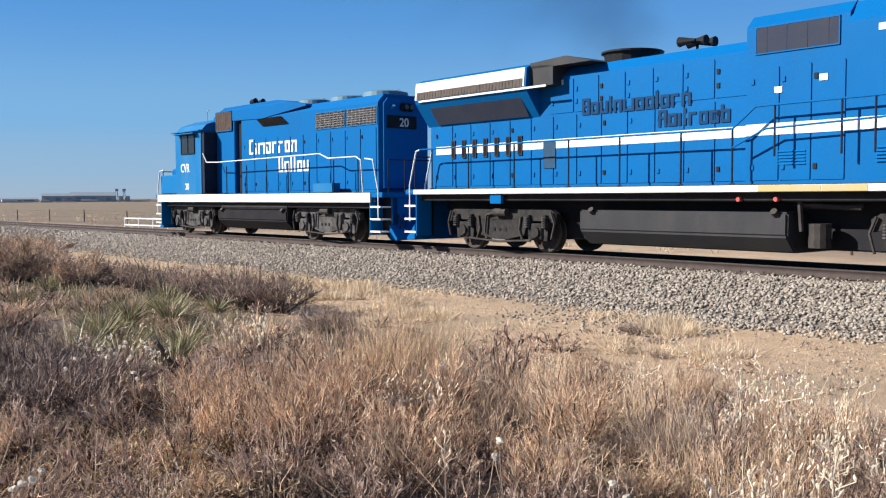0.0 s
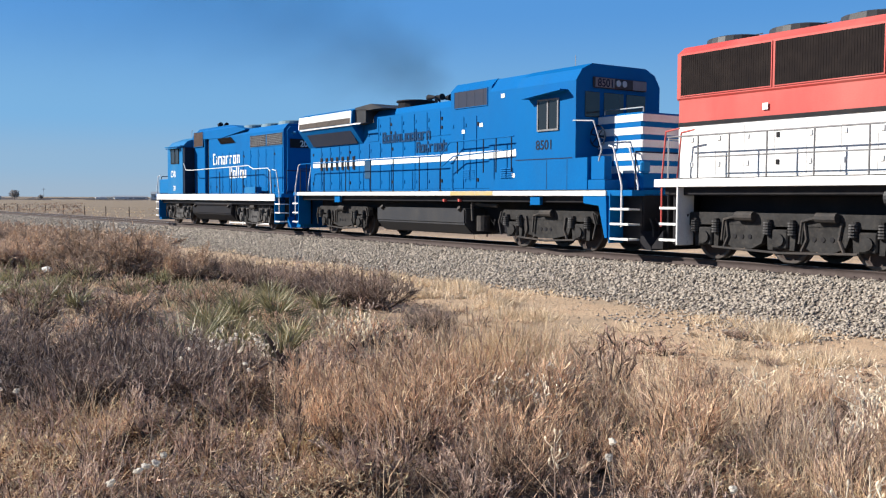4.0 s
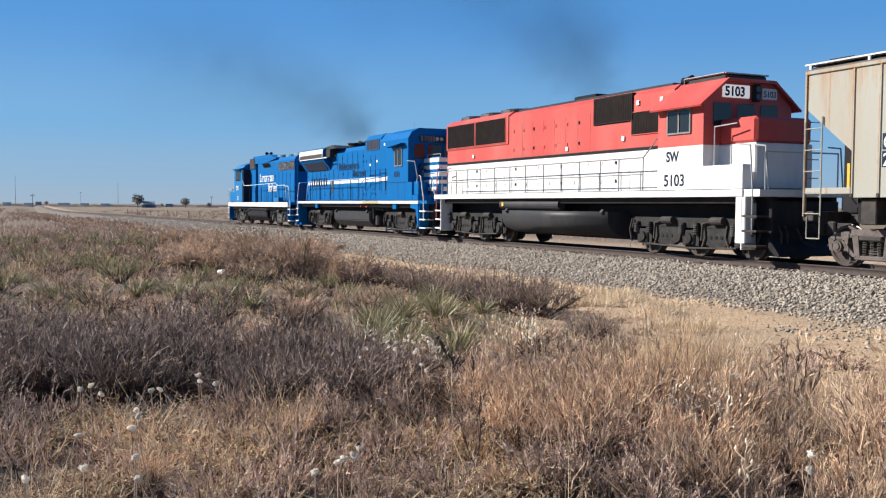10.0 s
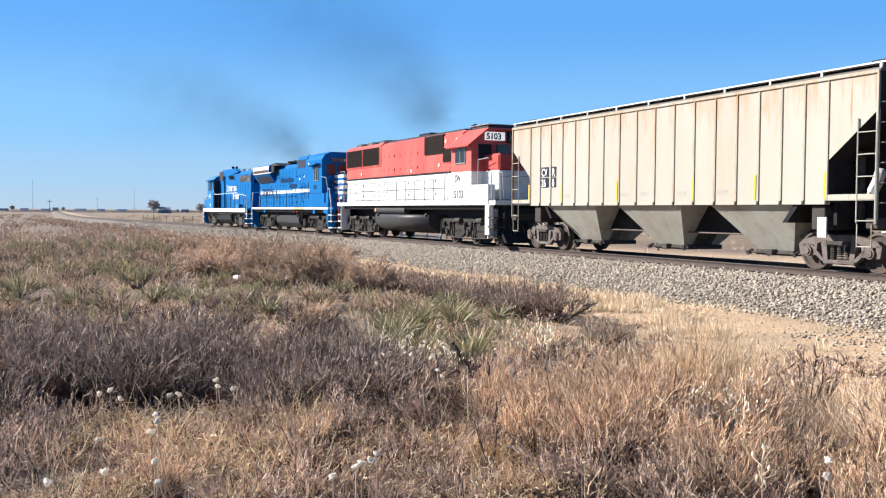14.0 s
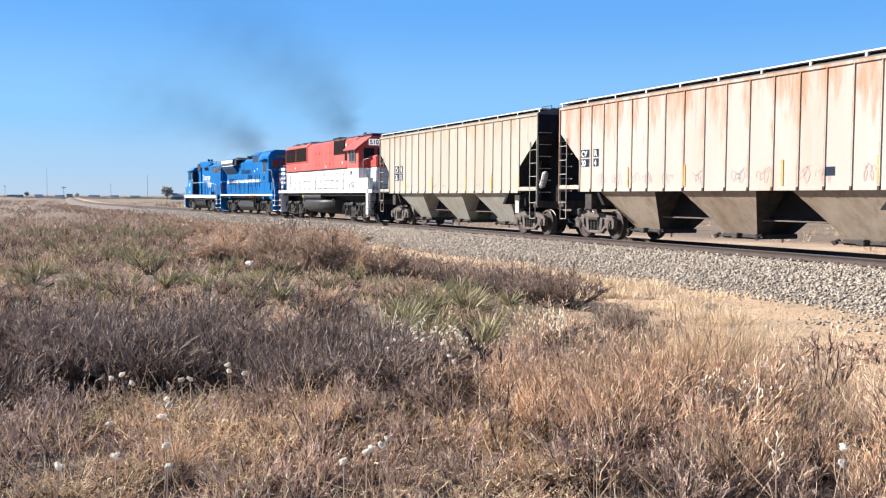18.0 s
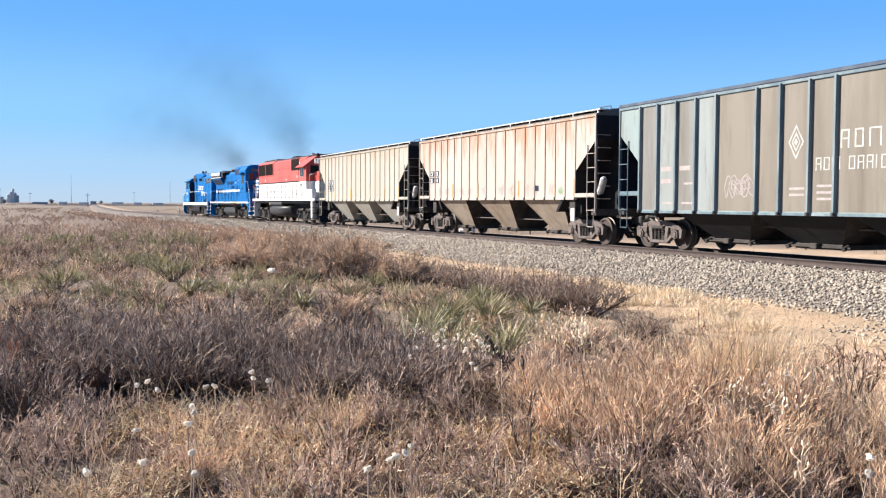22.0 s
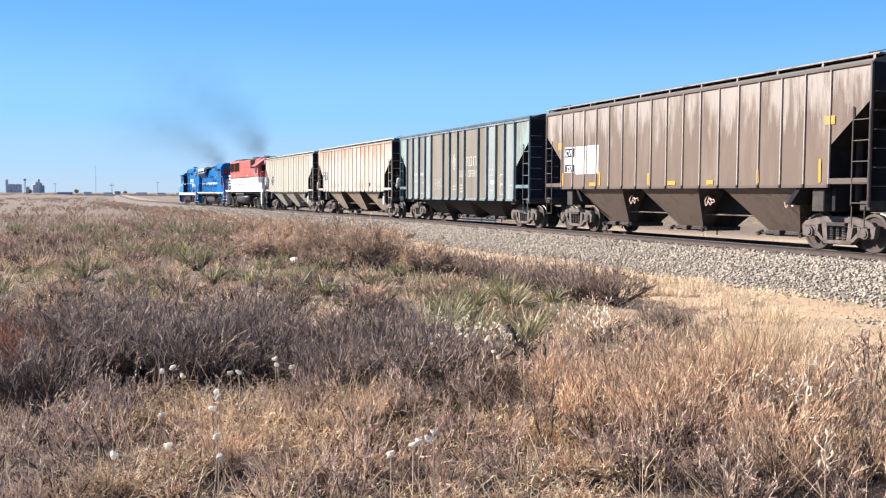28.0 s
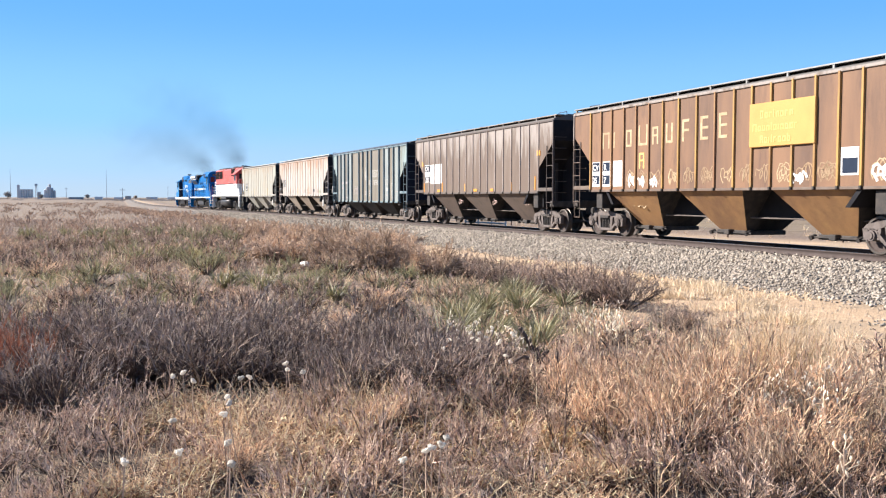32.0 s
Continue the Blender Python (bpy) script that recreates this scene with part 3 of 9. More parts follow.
PALETWIG = stalk_material("pale_twig", [(0.355, 0.194, 0.115), (0.627, 0.380, 0.229), (0.737, 0.572, 0.353), (0.497, 0.290, 0.175), (0.737, 0.468, 0.286)], thin=0.2)
BELTTWIG = stalk_material("belt_twig", [(0.125, 0.082, 0.064), (0.255, 0.180, 0.140), (0.400, 0.298, 0.232), (0.185, 0.126, 0.098), (0.335, 0.240, 0.186)], thin=0.1)
DUSKTWIG = stalk_material("dusk_twig", [(0.190, 0.123, 0.090), (0.331, 0.227, 0.165), (0.493, 0.347, 0.254)], thin=0.15)
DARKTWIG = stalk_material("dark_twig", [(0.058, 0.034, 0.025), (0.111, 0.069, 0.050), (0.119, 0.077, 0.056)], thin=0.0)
TANTWIG = stalk_material("tan_twig", [(0.426, 0.281, 0.188), (0.564, 0.396, 0.279), (0.302, 0.195, 0.128)], thin=0.15)
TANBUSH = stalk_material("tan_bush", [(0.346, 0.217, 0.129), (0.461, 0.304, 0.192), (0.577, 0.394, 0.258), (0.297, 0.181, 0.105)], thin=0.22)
# Darker copy of the tan bush colour stands for shade inside the bush
TANSHADE = stalk_material("tan_bush_shade", [(0.116, 0.067, 0.039), (0.181, 0.106, 0.062), (0.247, 0.146, 0.085)], thin=0.0)
GOLDGRASS = stalk_material("gold_grass", [(0.371, 0.228, 0.110), (0.659, 0.449, 0.242), (0.766, 0.568, 0.336), (0.511, 0.332, 0.164)], thin=0.3)
REDTWIG = stalk_material("red_twig", [(0.366, 0.106, 0.042), (0.437, 0.155, 0.070), (0.254, 0.077, 0.035)], thin=0.15)
GREENTWIG = stalk_material("green_twig", [(0.218, 0.201, 0.089), (0.330, 0.299, 0.151), (0.301, 0.245, 0.125)], thin=0.25)
YUCCA = stalk_material("yucca_leaf", [(0.085, 0.081, 0.035), (0.232, 0.211, 0.085), (0.437, 0.373, 0.197), (0.155, 0.144, 0.060), (0.352, 0.303, 0.141)], 0.5, thin=0.2)
BROWNLITTER = stalk_material("brown_litter", [(0.098, 0.044, 0.023), (0.217, 0.099, 0.050), (0.367, 0.177, 0.093)], thin=0.1)
FLUFF = stalk_material("seed_fluff", [(0.687, 0.601, 0.489), (0.810, 0.756, 0.662)], 0.9, thin=0.45)
HUSK = stalk_material("pale_husk", [(0.805, 0.659, 0.504), (0.920, 0.842, 0.667)], 0.8, thin=0.45)


def ribbons(P, w0, w1, rg):
    """Thin tapering blades along polylines P (n, k, 3): points and quads. w0 root width, w1 tip width."""
    n, k, _ = P.shape
    ax = P[:, -1] - P[:, 0]
    side = np.cross(ax, rg.normal(size=(n, 3)))
    side /= np.linalg.norm(side, axis=1, keepdims=True) + 1e-9
    w = np.linspace(0, 1, k)[None, :, None]
    half = side[:, None] * (np.reshape(w0, (-1, 1, 1)) * (1 - w) + np.reshape(w1, (-1, 1, 1)) * w) / 2
    V = np.stack([P - half, P + half], 2).reshape(-1, 3)
    base = (np.arange(n) * k * 2)[:, None] + (np.arange(k - 1) * 2)[None]
    Q = np.stack([base, base + 1, base + 3, base + 2], -1).reshape(-1, 4)
    return V, Q


def bent(root, direction, length, droop, rg, k=3, curl=0.12):
    """Polylines that start at root, go along direction and bend by droop (added sideways and down towards the tip)."""
    t = np.linspace(0, 1, k)[None, :, None]
    L = np.reshape(length, (-1, 1, 1))
    wob = rg.normal(0, curl, (len(root), 1, 3)) * t ** 2
    return root[:, None] + (direction[:, None] * t + wob + np.array([0, 0, -1.0]) * np.reshape(droop, (-1, 1, 1)) * t ** 2) * L


def unit(v):
    return v / (np.linalg.norm(v, axis=-1, keepdims=True) + 1e-9)


def shrub_arrays(seed, h, spread, stems=26, twigs=7, tips=5, width=0.005, upright=0.5, dark=0.0, loose=0.3, wood_shade=0.0, curl=0.22):
    """A twiggy bush: stems fanning from one crown into a dome, twigs along them, fine tips off those. Gives the stems, then the twigs."""
    rg = np.random.default_rng(seed)
    az = rg.random(stems) * 6.283
    out = np.sqrt(rg.random(stems)) * spread
    d0 = unit(np.stack([np.cos(az) * out, np.sin(az) * out, np.full(stems, upright) + 0.25 * rg.random(stems)], -1))
    root = np.stack([np.cos(az), np.sin(az), np.zeros(stems)], -1) * 0.12 * rg.random((stems, 1)) * spread
    len0 = h * (0.55 + 0.3 * rg.random(stems)) * (1.05 - 0.25 * (1 - d0[:, 2]))
    P0 = bent(root, d0, len0, -0.12 + 0.1 * rg.random(stems), rg)
    V0, Q0 = ribbons(P0, width * 2.4, width * 1.2, rg)
    Vs, Qs, Is = [], [], []
    s = np.repeat(np.arange(stems), twigs)
    t = 0.35 + 0.65 * rg.random(len(s))
    r1 = P0[s, 0] + (P0[s, -1] - P0[s, 0]) * t[:, None]
    d1 = unit(d0[s] + rg.normal(0, loose, (len(s), 3)) + np.array([0, 0, 0.4]))
    len1 = h * (0.14 + 0.2 * rg.random(len(s)))
    P1 = bent(r1, d1, len1, -0.1 * rg.random(len(s)), rg, 3, curl)
    V, Q = ribbons(P1, width * 1.3, width * 0.8, rg)
    Qs.append(Q)
    Vs.append(V)
    # Low twigs go dark: old wood, plus inner shade put into the colour
    high = (P1[:, -1, 2] / h > wood_shade * (0.6 + 0.8 * rg.random(len(P1)))).astype(int)
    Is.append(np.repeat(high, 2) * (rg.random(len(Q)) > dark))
    s2 = np.repeat(np.arange(len(s)), tips)
    t = 0.25 + 0.75 * rg.random(len(s2))
    r2 = P1[s2, 0] + (P1[s2, -1] - P1[s2, 0]) * t[:, None]
    d2 = unit(d1[s2] + rg.normal(0, loose * 1.1, (len(s2), 3)) + np.array([0, 0, 0.3]))
    P2 = bent(r2, d2, h * (0.05 + 0.09 * rg.random(len(s2))), 0 * t, rg, 2)
    V, Q = ribbons(P2, width * 1.0, width * 0.7, rg)
    Qs.append(Q + len(Vs[0]))
    Vs.append(V)
    Is.append((P2[:, -1, 2] / h > wood_shade * (0.6 + 0.8 * rg.random(len(P2)))).astype(int))
    return (V0, Q0), (np.concatenate(Vs), np.concatenate(Qs), np.concatenate(Is))


def hidden_mesh(name, V, Q, mats, idx=None):
    ob = arrays_object(name, V, Q, mats, idx)
    me = ob.data
    bpy.data.objects.remove(ob)
    return me


KINDS = {}


def shrub_kind(key, name, label, variants, mats, category="shrub", **kw):
    meshes = []
    for i in range(variants):
        (V0, Q0), (V, Q, I) = shrub_arrays(hash_seed(key) + i, 1.0, **kw)
        meshes.append((hidden_mesh(name, V0, Q0, mats[:1]), hidden_mesh("twig_crown", V, Q, mats, I)))
    KINDS[key] = (name, label, meshes, category)


def hash_seed(key):
    return sum(ord(c) * (i + 3) for i, c in enumerate(key))


shrub_kind("sage", "sagebrush", "leafless dark grey-brown sagebrush with fine dense twigs", 6, [DARKTWIG, BELTTWIG], spread=0.85, stems=56, twigs=9, tips=5, width=0.0075, upright=0.42, dark=0.4, loose=0.45, wood_shade=0.5)
shrub_kind("dusk", "dark_sagebrush", "dense dark purplish grey leafless sagebrush", 4, [DARKTWIG, DUSKTWIG], spread=1.0, stems=44, twigs=9, tips=5, width=0.0105, upright=0.36, dark=0.3, loose=0.5, wood_shade=0.36)
shrub_kind("pale", "pale_sagebrush", "leafless pale grey sagebrush with fine dense twigs", 4, [DARKTWIG, PALETWIG], spread=0.75, stems=42, twigs=9, tips=5, width=0.0066, upright=0.5, dark=0.3, loose=0.4, wood_shade=0.42)
shrub_kind("sagemid", "sagebrush", "leafless dark grey-brown sagebrush with fine dense twigs", 4, [DARKTWIG, GREYTWIG], spread=0.9, stems=24, twigs=7, tips=4, width=0.015, upright=0.40, dark=0.4, loose=0.42, wood_shade=0.5)
shrub_kind("palemid", "pale_sagebrush", "leafless pale grey sagebrush with fine dense twigs", 4, [DARKTWIG, PALETWIG], spread=0.85, stems=24, twigs=7, tips=4, width=0.0145, upright=0.45, dark=0.3, loose=0.4, wood_shade=0.42)
shrub_kind("tan", "tumbleweed_bush", "dense tan dry thistle bush, rounded and brittle", 3, [TANSHADE, TANBUSH], spread=1.0, stems=64, twigs=9, tips=10, width=0.0135, upright=0.32, loose=0.8, dark=0.1, wood_shade=0.24)
shrub_kind("green", "rabbitbrush", "sparse olive green rabbitbrush with fine stems", 3, [DARKTWIG, GREENTWIG], spread=0.75, stems=24, twigs=7, tips=4, width=0.0145, dark=0.2, wood_shade=0.35)
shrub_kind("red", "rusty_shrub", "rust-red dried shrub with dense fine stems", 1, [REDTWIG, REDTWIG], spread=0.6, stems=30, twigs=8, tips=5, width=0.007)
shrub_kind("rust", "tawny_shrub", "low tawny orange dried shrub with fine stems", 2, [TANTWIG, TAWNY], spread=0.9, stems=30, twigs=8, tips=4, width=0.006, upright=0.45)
shrub_kind("low", "low_dead_shrub", "low dark dead shrublet in the grass", 3, [DARKTWIG, GREYTWIG], spread=1.1, stems=22, twigs=6, tips=3, width=0.007, upright=0.4, dark=0.6, loose=0.6, wood_shade=0.6)
shrub_kind("belt", "dark_sagebrush", "dense leafless sagebrush, foot darkened for shade and lavender grey on top", 4, [DARKTWIG, BELTTWIG], spread=1.0, stems=70, twigs=9, tips=5, width=0.0095, upright=0.36, dark=0.5, loose=0.5, wood_shade=0.62)
shrub_kind("tall", "tall_sagebrush", "tall upright leafless grey sagebrush with fine twigs", 3, [DARKTWIG, PALETWIG], spread=0.6, stems=30, twigs=9, tips=5, width=0.0068, upright=0.55, dark=0.22, loose=0.45, wood_shade=0.28)
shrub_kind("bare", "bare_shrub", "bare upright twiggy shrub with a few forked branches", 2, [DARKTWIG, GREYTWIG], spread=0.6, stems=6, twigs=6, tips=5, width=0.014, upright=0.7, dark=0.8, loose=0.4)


def plant(key, x, y, h, group="", wide=1.0):
    name, label, meshes, category = KINDS[key]
    stem_mesh, twig_mesh = random.choice(meshes)
    ob = new(name)
    for piece, me in (("stem_fan", stem_mesh), ("twig_crown", twig_mesh)):
        child = new(piece, me)
        child.parent = ob
        tagged(child, kind="stuff")
    ob.matrix_world = pose(x, y, ground_z(x, y) - 0.02, random.uniform(-6, 6), random.uniform(-6, 6), random.uniform(0, 360)) @ Matrix.Diagonal((h * wide, h * wide, h, 1))
    return tagged(ob, label, category, group)


PLANTED = []


def strewn(key, n, x0, x1, y0, y1, h0, h1, group, wide=1.0, gap=0.0):
    """Plants strewn over a rectangle, no two of them nearer than gap."""
    tries = 0
    while n > 0 and tries < 4000:
        tries += 1
        x, y = random.uniform(x0, x1), random.uniform(y0, y1)
        if gap and any((x - a) ** 2 + (y - b) ** 2 < gap * gap for a, b in PLANTED):
            continue
        if track_y(-x) - y < 8.6:
            continue
        PLANTED.append((x, y))
        plant(key, x, y, random.uniform(h0, h1), group, wide)
        n -= 1


def rows_of(key, pts, h0, h1, group, wide=1.0):
    for x, y in pts:
        PLANTED.append((x, y))
        plant(key, x, y, random.uniform(h0, h1), group, wide)


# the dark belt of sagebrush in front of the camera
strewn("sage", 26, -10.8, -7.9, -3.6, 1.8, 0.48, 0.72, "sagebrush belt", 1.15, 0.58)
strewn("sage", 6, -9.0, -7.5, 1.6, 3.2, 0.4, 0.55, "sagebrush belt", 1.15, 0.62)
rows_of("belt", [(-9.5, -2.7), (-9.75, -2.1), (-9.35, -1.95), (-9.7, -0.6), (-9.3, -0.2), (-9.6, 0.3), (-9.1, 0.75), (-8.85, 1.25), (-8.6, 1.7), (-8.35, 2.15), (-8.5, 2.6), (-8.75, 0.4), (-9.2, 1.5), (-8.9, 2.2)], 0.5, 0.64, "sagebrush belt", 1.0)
rows_of("tall", [(-5.85, 4.0), (-5.6, 4.2), (-6.15, 3.85), (-5.3, 4.5), (-5.45, 3.7), (-4.3, 4.9)], 0.56, 0.7, "tall sagebrush in the grass", 0.9)
# the long dark clump beside the sand, and single bushes round its end
rows_of("dusk", [(-14.7, 8.35), (-15.4, 8.0), (-15.9, 8.6), (-16.4, 8.1), (-17.1, 8.5), (-17.6, 7.8), (-18.3, 8.3), (-19.0, 7.7), (-19.8, 8.2)], 0.66, 0.82, "sagebrush beside the sand", 1.05)
rows_of("dusk", [(-21.0, 7.8), (-22.1, 8.3), (-23.2, 8.7), (-24.6, 9.0)], 0.5, 0.62, "sagebrush beside the sand", 1.1)
rows_of("dusk", [(-11.5, 7.3), (-11.9, 7.7), (-9.7, 6.6)], 0.36, 0.45, "sagebrush beside the sand", 1.1)
# pale grey shrubs in the grass close by
rows_of("pale", [(-5.15, 3.3), (-5.5, 3.6), (-5.95, 3.4), (-5.6, 3.0), (-6.5, 3.2)], 0.5, 0.62, "pale sagebrush in the grass")
rows_of("dusk", [(-4.55, 4.05), (-4.85, 3.8), (-7.0, 3.6)], 0.24, 0.3, "dark sagebrush in the grass", 1.2)
strewn("pale", 9, -8.6, -5.4, 3.8, 6.4, 0.26, 0.4, "pale sagebrush in the grass", 1.0, 0.75)
strewn("pale", 6, -6.8, -4.2, 0.2, 2.8, 0.2, 0.3, "pale sagebrush in the grass", 1.1, 0.8)
strewn("dusk", 5, -6.4, -3.2, 0.0, 6.8, 0.16, 0.24, "dark sagebrush in the grass", 1.2, 0.7)
rows_of("pale", [(-3.4, 6.1), (-2.9, 5.4), (-4.0, 6.9), (-2.4, 4.6), (-3.3, 4.4), (-5.0, 7.2), (-1.9, 5.8)], 0.28, 0.4, "pale sagebrush in the grass")
rows_of("dusk", [(-3.75, 5.45), (-4.1, 4.6), (-2.7, 6.3), (-4.6, 6.2)], 0.2, 0.3, "dark sagebrush in the grass", 1.1)
rows_of("rust", [(-3.2, 5.7), (-4.45, 5.2), (-5.3, 6.1), (-3.9, 7.7), (-2.2, 5.2)], 0.22, 0.32, "tawny low shrubs", 1.1)
strewn("low", 34, -7.4, -3.4, -1.6, 4.4, 0.13, 0.22, "low dead shrubs in the grass", 1.3, 0.45)
strewn("low", 16, -5.8, -1.8, 4.0, 8.0, 0.13, 0.24, "low dead shrubs in the grass", 1.3, 0.4)
# the open brush behind the belt
strewn("sagemid", 26, -16.5, -10.9, -5.5, 3.4, 0.4, 0.6, "open sagebrush", 1.1, 1.0)
strewn("palemid", 8, -12.0, -9.2, 1.8, 5.6, 0.26, 0.4, "open pale sagebrush", 1.1, 0.8)
strewn("palemid", 16, -17, -9.8, -4.5, 6.0, 0.3, 0.46, "open pale sagebrush", 1.1, 0.95)
strewn("green", 22, -19, -10.5, -3.0, 6.0, 0.3, 0.45, "rabbitbrush", 1.15, 0.8)
strewn("sagemid", 34, -36, -16, -9, 6.0, 0.45, 0.68, "open sagebrush", 1.2, 1.5)
strewn("palemid", 24, -34, -16, -9, 6.5, 0.35, 0.55, "open pale sagebrush", 1.2, 1.3)
strewn("green", 44, -44, -17, -6, 4.0, 0.4, 0.66, "rabbitbrush", 1.2, 1.2)
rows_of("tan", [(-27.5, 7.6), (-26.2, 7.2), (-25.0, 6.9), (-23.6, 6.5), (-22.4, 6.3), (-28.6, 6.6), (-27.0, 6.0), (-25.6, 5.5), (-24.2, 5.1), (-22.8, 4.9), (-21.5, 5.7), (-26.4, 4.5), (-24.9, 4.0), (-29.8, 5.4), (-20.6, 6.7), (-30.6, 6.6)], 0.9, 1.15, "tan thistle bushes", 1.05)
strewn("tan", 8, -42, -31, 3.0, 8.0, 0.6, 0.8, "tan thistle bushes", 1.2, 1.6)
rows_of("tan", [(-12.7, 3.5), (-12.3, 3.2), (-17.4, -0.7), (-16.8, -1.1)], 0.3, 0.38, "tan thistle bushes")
rows_of("red", [(-8.9, -0.92), (-9.3, -1.0), (-8.8, -1.2), (-9.2, -1.35), (-8.5, -1.05)], 0.5, 0.62, "rust-red shrubs")
rows_of("sage", [(-7.9, 1.9), (-7.5, 1.6), (-8.2, 2.3), (-7.2, 2.3)], 0.5, 0.62, "sagebrush belt", 1.1)
rows_of("pale", [(-4.75, 3.75), (-4.4, 4.1), (-4.3, 3.5), (-3.7, 4.0)], 0.42, 0.55, "pale sagebrush in the grass")
rows_of("bare", [(-5.8, 5.55), (-5.95, 5.7)], 0.6, 0.68, "bare shrubs", 0.9)
rows_of("bare", [(-9.6, 0.4), (-8.4, 2.4), (-8.9, 1.7), (-5.5, 2.6), (-6.1, 2.9), (-4.3, 5.6), (-3.2, 5.0)], 0.4, 0.55, "bare shrubs", 0.8)


def grass(name, label, count, pick, h0, h1, width, mat, lean=0.35, clump=0, k=3, curl=0.12, size=0.055):
    """Blades of dry grass over the ground; pick(rg, n) gives places; clump gathers so many blades at a place."""
    rg = np.random.default_rng(hash_seed(name) + count)
    p = pick(rg, max(count // max(clump, 1), 1))
    if clump:
        mid = np.repeat(p, clump, 0)
        p = mid + rg.normal(0, size, (len(p) * clump, 2))
    n = len(p)
    z = np.array([ground_z(a, b) for a, b in p[:: max(clump, 1)]])
    z = np.repeat(z, max(clump, 1))[:n]
    root = np.column_stack([p, z - 0.02])
    az = rg.random(n) * 6.283
    ln = np.abs(rg.normal(0, lean, n))
    d = np.stack([np.cos(az) * ln, np.sin(az) * ln, np.ones(n)], -1)
    if clump:
        d[:, :2] += (p - mid) / size * lean * 0.6
    d = unit(d)
    h = h0 + (h1 - h0) * rg.random(n)
    P = bent(root, d, h, 0.05 + 0.28 * rg.random(n) ** 2, rg, k, curl)
    far = np.hypot(p[:, 0], p[:, 1])
    w = width * np.clip(far / 9.0, 0.75, 4)
    V, Q = ribbons(P, w, w * 0.35, rg)
    return tagged(arrays_object(name, V, Q, [mat]), label, "grass", kind="stuff")


def sector(r0, r1, a0, a1, keep=None, power=1.0):
    """Places in the fan before the camera: r metres out, a degrees round from +y towards -x."""
    def pick(rg, n):
        r = r0 + (r1 - r0) * rg.random(n) ** power
        a = np.radians(a0 + (a1 - a0) * rg.random(n))
        p = np.stack([-r * np.sin(a), r * np.cos(a)], -1)
        c = np.minimum(np.abs(p[:, 0]), 250)
        side = EYE_TO_SIDE + HALF - 0.001093 * c * c / 2 + 8.75e-6 * c ** 3 / 6 - p[:, 1]
        ok = side > 9.2 + 0.9 * np.sin(p[:, 0] * 0.9) + 0.7 * rg.normal(size=n)
        if keep:
            ok &= keep(p, rg)
        return p[ok]
    return pick


def field(p, s, seed):
    return np.array([noise.noise(Vector((a * s, b * s, seed))) for a, b in p])


def off_belt(p):
    """True where no dark sagebrush belt stands."""
    return ~((p[:, 0] < -7.9) & (p[:, 0] > -10.9) & (p[:, 1] > -3.6) & (p[:, 1] < 2.9))


def clumps_at(pts, spread):
    """Places gathered round a few given middles."""
    def pick(rg, n):
        m = np.array(pts)[rg.integers(len(pts), size=n)]
        return m + rg.normal(0, spread, (n, 2))
    return pick


def verge(rg, n):
    u = 6 + 70 * rg.random(n) ** 1.3
    c = np.minimum(np.abs(u), 250)
    y = EYE_TO_SIDE + HALF - 0.001093 * c * c / 2 + 8.75e-6 * c ** 3 / 6 - (4.3 + 3.4 * rg.random(n))
    p = np.stack([-u, y], -1)
    return p[field(p, 0.45, 12) > 0.12]


def tangle(name, label, count, pick, h0, h1, mats, seed, wide=1.0, **kw):
    """Low twiggy growth matted over the ground, joined: many small bushes of four kinds of branching."""
    rg = np.random.default_rng(seed)
    kinds = []
    for i in range(4):
        (V0, Q0), (V, Q, I) = shrub_arrays(seed + i, 1.0, **kw)
        kinds.append((np.concatenate([V0, V]), np.concatenate([Q0, Q + len(V0)]), np.concatenate([np.zeros(len(Q0), int), I])))
    Vs, Qs, Is, k = [], [], [], 0
    for x, y in pick(rg, count):
        V, Q, I = kinds[rg.integers(4)]
        s, tz = h0 + (h1 - h0) * rg.random(), rg.random() * 6.283
        c, sn = math.cos(tz) * s * wide, math.sin(tz) * s * wide
        lean = rg.normal(0, 0.18, 2)
        Vs.append(np.stack([V[:, 0] * c - V[:, 1] * sn + V[:, 2] * lean[0] * s + x, V[:, 0] * sn + V[:, 1] * c + V[:, 2] * lean[1] * s + y, V[:, 2] * s + ground_z(x, y) - 0.02], -1))
        Qs.append(Q + k)
        Is.append(I)
        k += len(V)
    return tagged(arrays_object(name, np.concatenate(Vs), np.concatenate(Qs), mats, np.concatenate(Is)), label, "brush", kind="stuff")


BUCKWHEAT = stalk_material("buckwheat", [(0.364, 0.190, 0.095), (0.752, 0.474, 0.256), (0.752, 0.682, 0.384), (0.551, 0.312, 0.167), (0.752, 0.569, 0.320)], thin=0.2)
LAVENDER = stalk_material("lavender_twig", [(0.280, 0.169, 0.125), (0.538, 0.353, 0.260), (0.730, 0.550, 0.404), (0.387, 0.243, 0.179), (0.645, 0.431, 0.319)], thin=0.16)
tangle("buckwheat_mat", "low matted tan buckwheat with curled dry leaves", 620, sector(4.9, 8.6, 20, 104, lambda p, rg: (field(p, 0.7, 51) > -0.1) & off_belt(p)), 0.15, 0.27, [BROWNLITTER, BUCKWHEAT], 41, 1.15, spread=1.0, stems=12, twigs=6, tips=4, width=0.019, upright=0.5, loose=0.9, dark=0.2, wood_shade=0.32, curl=0.7)
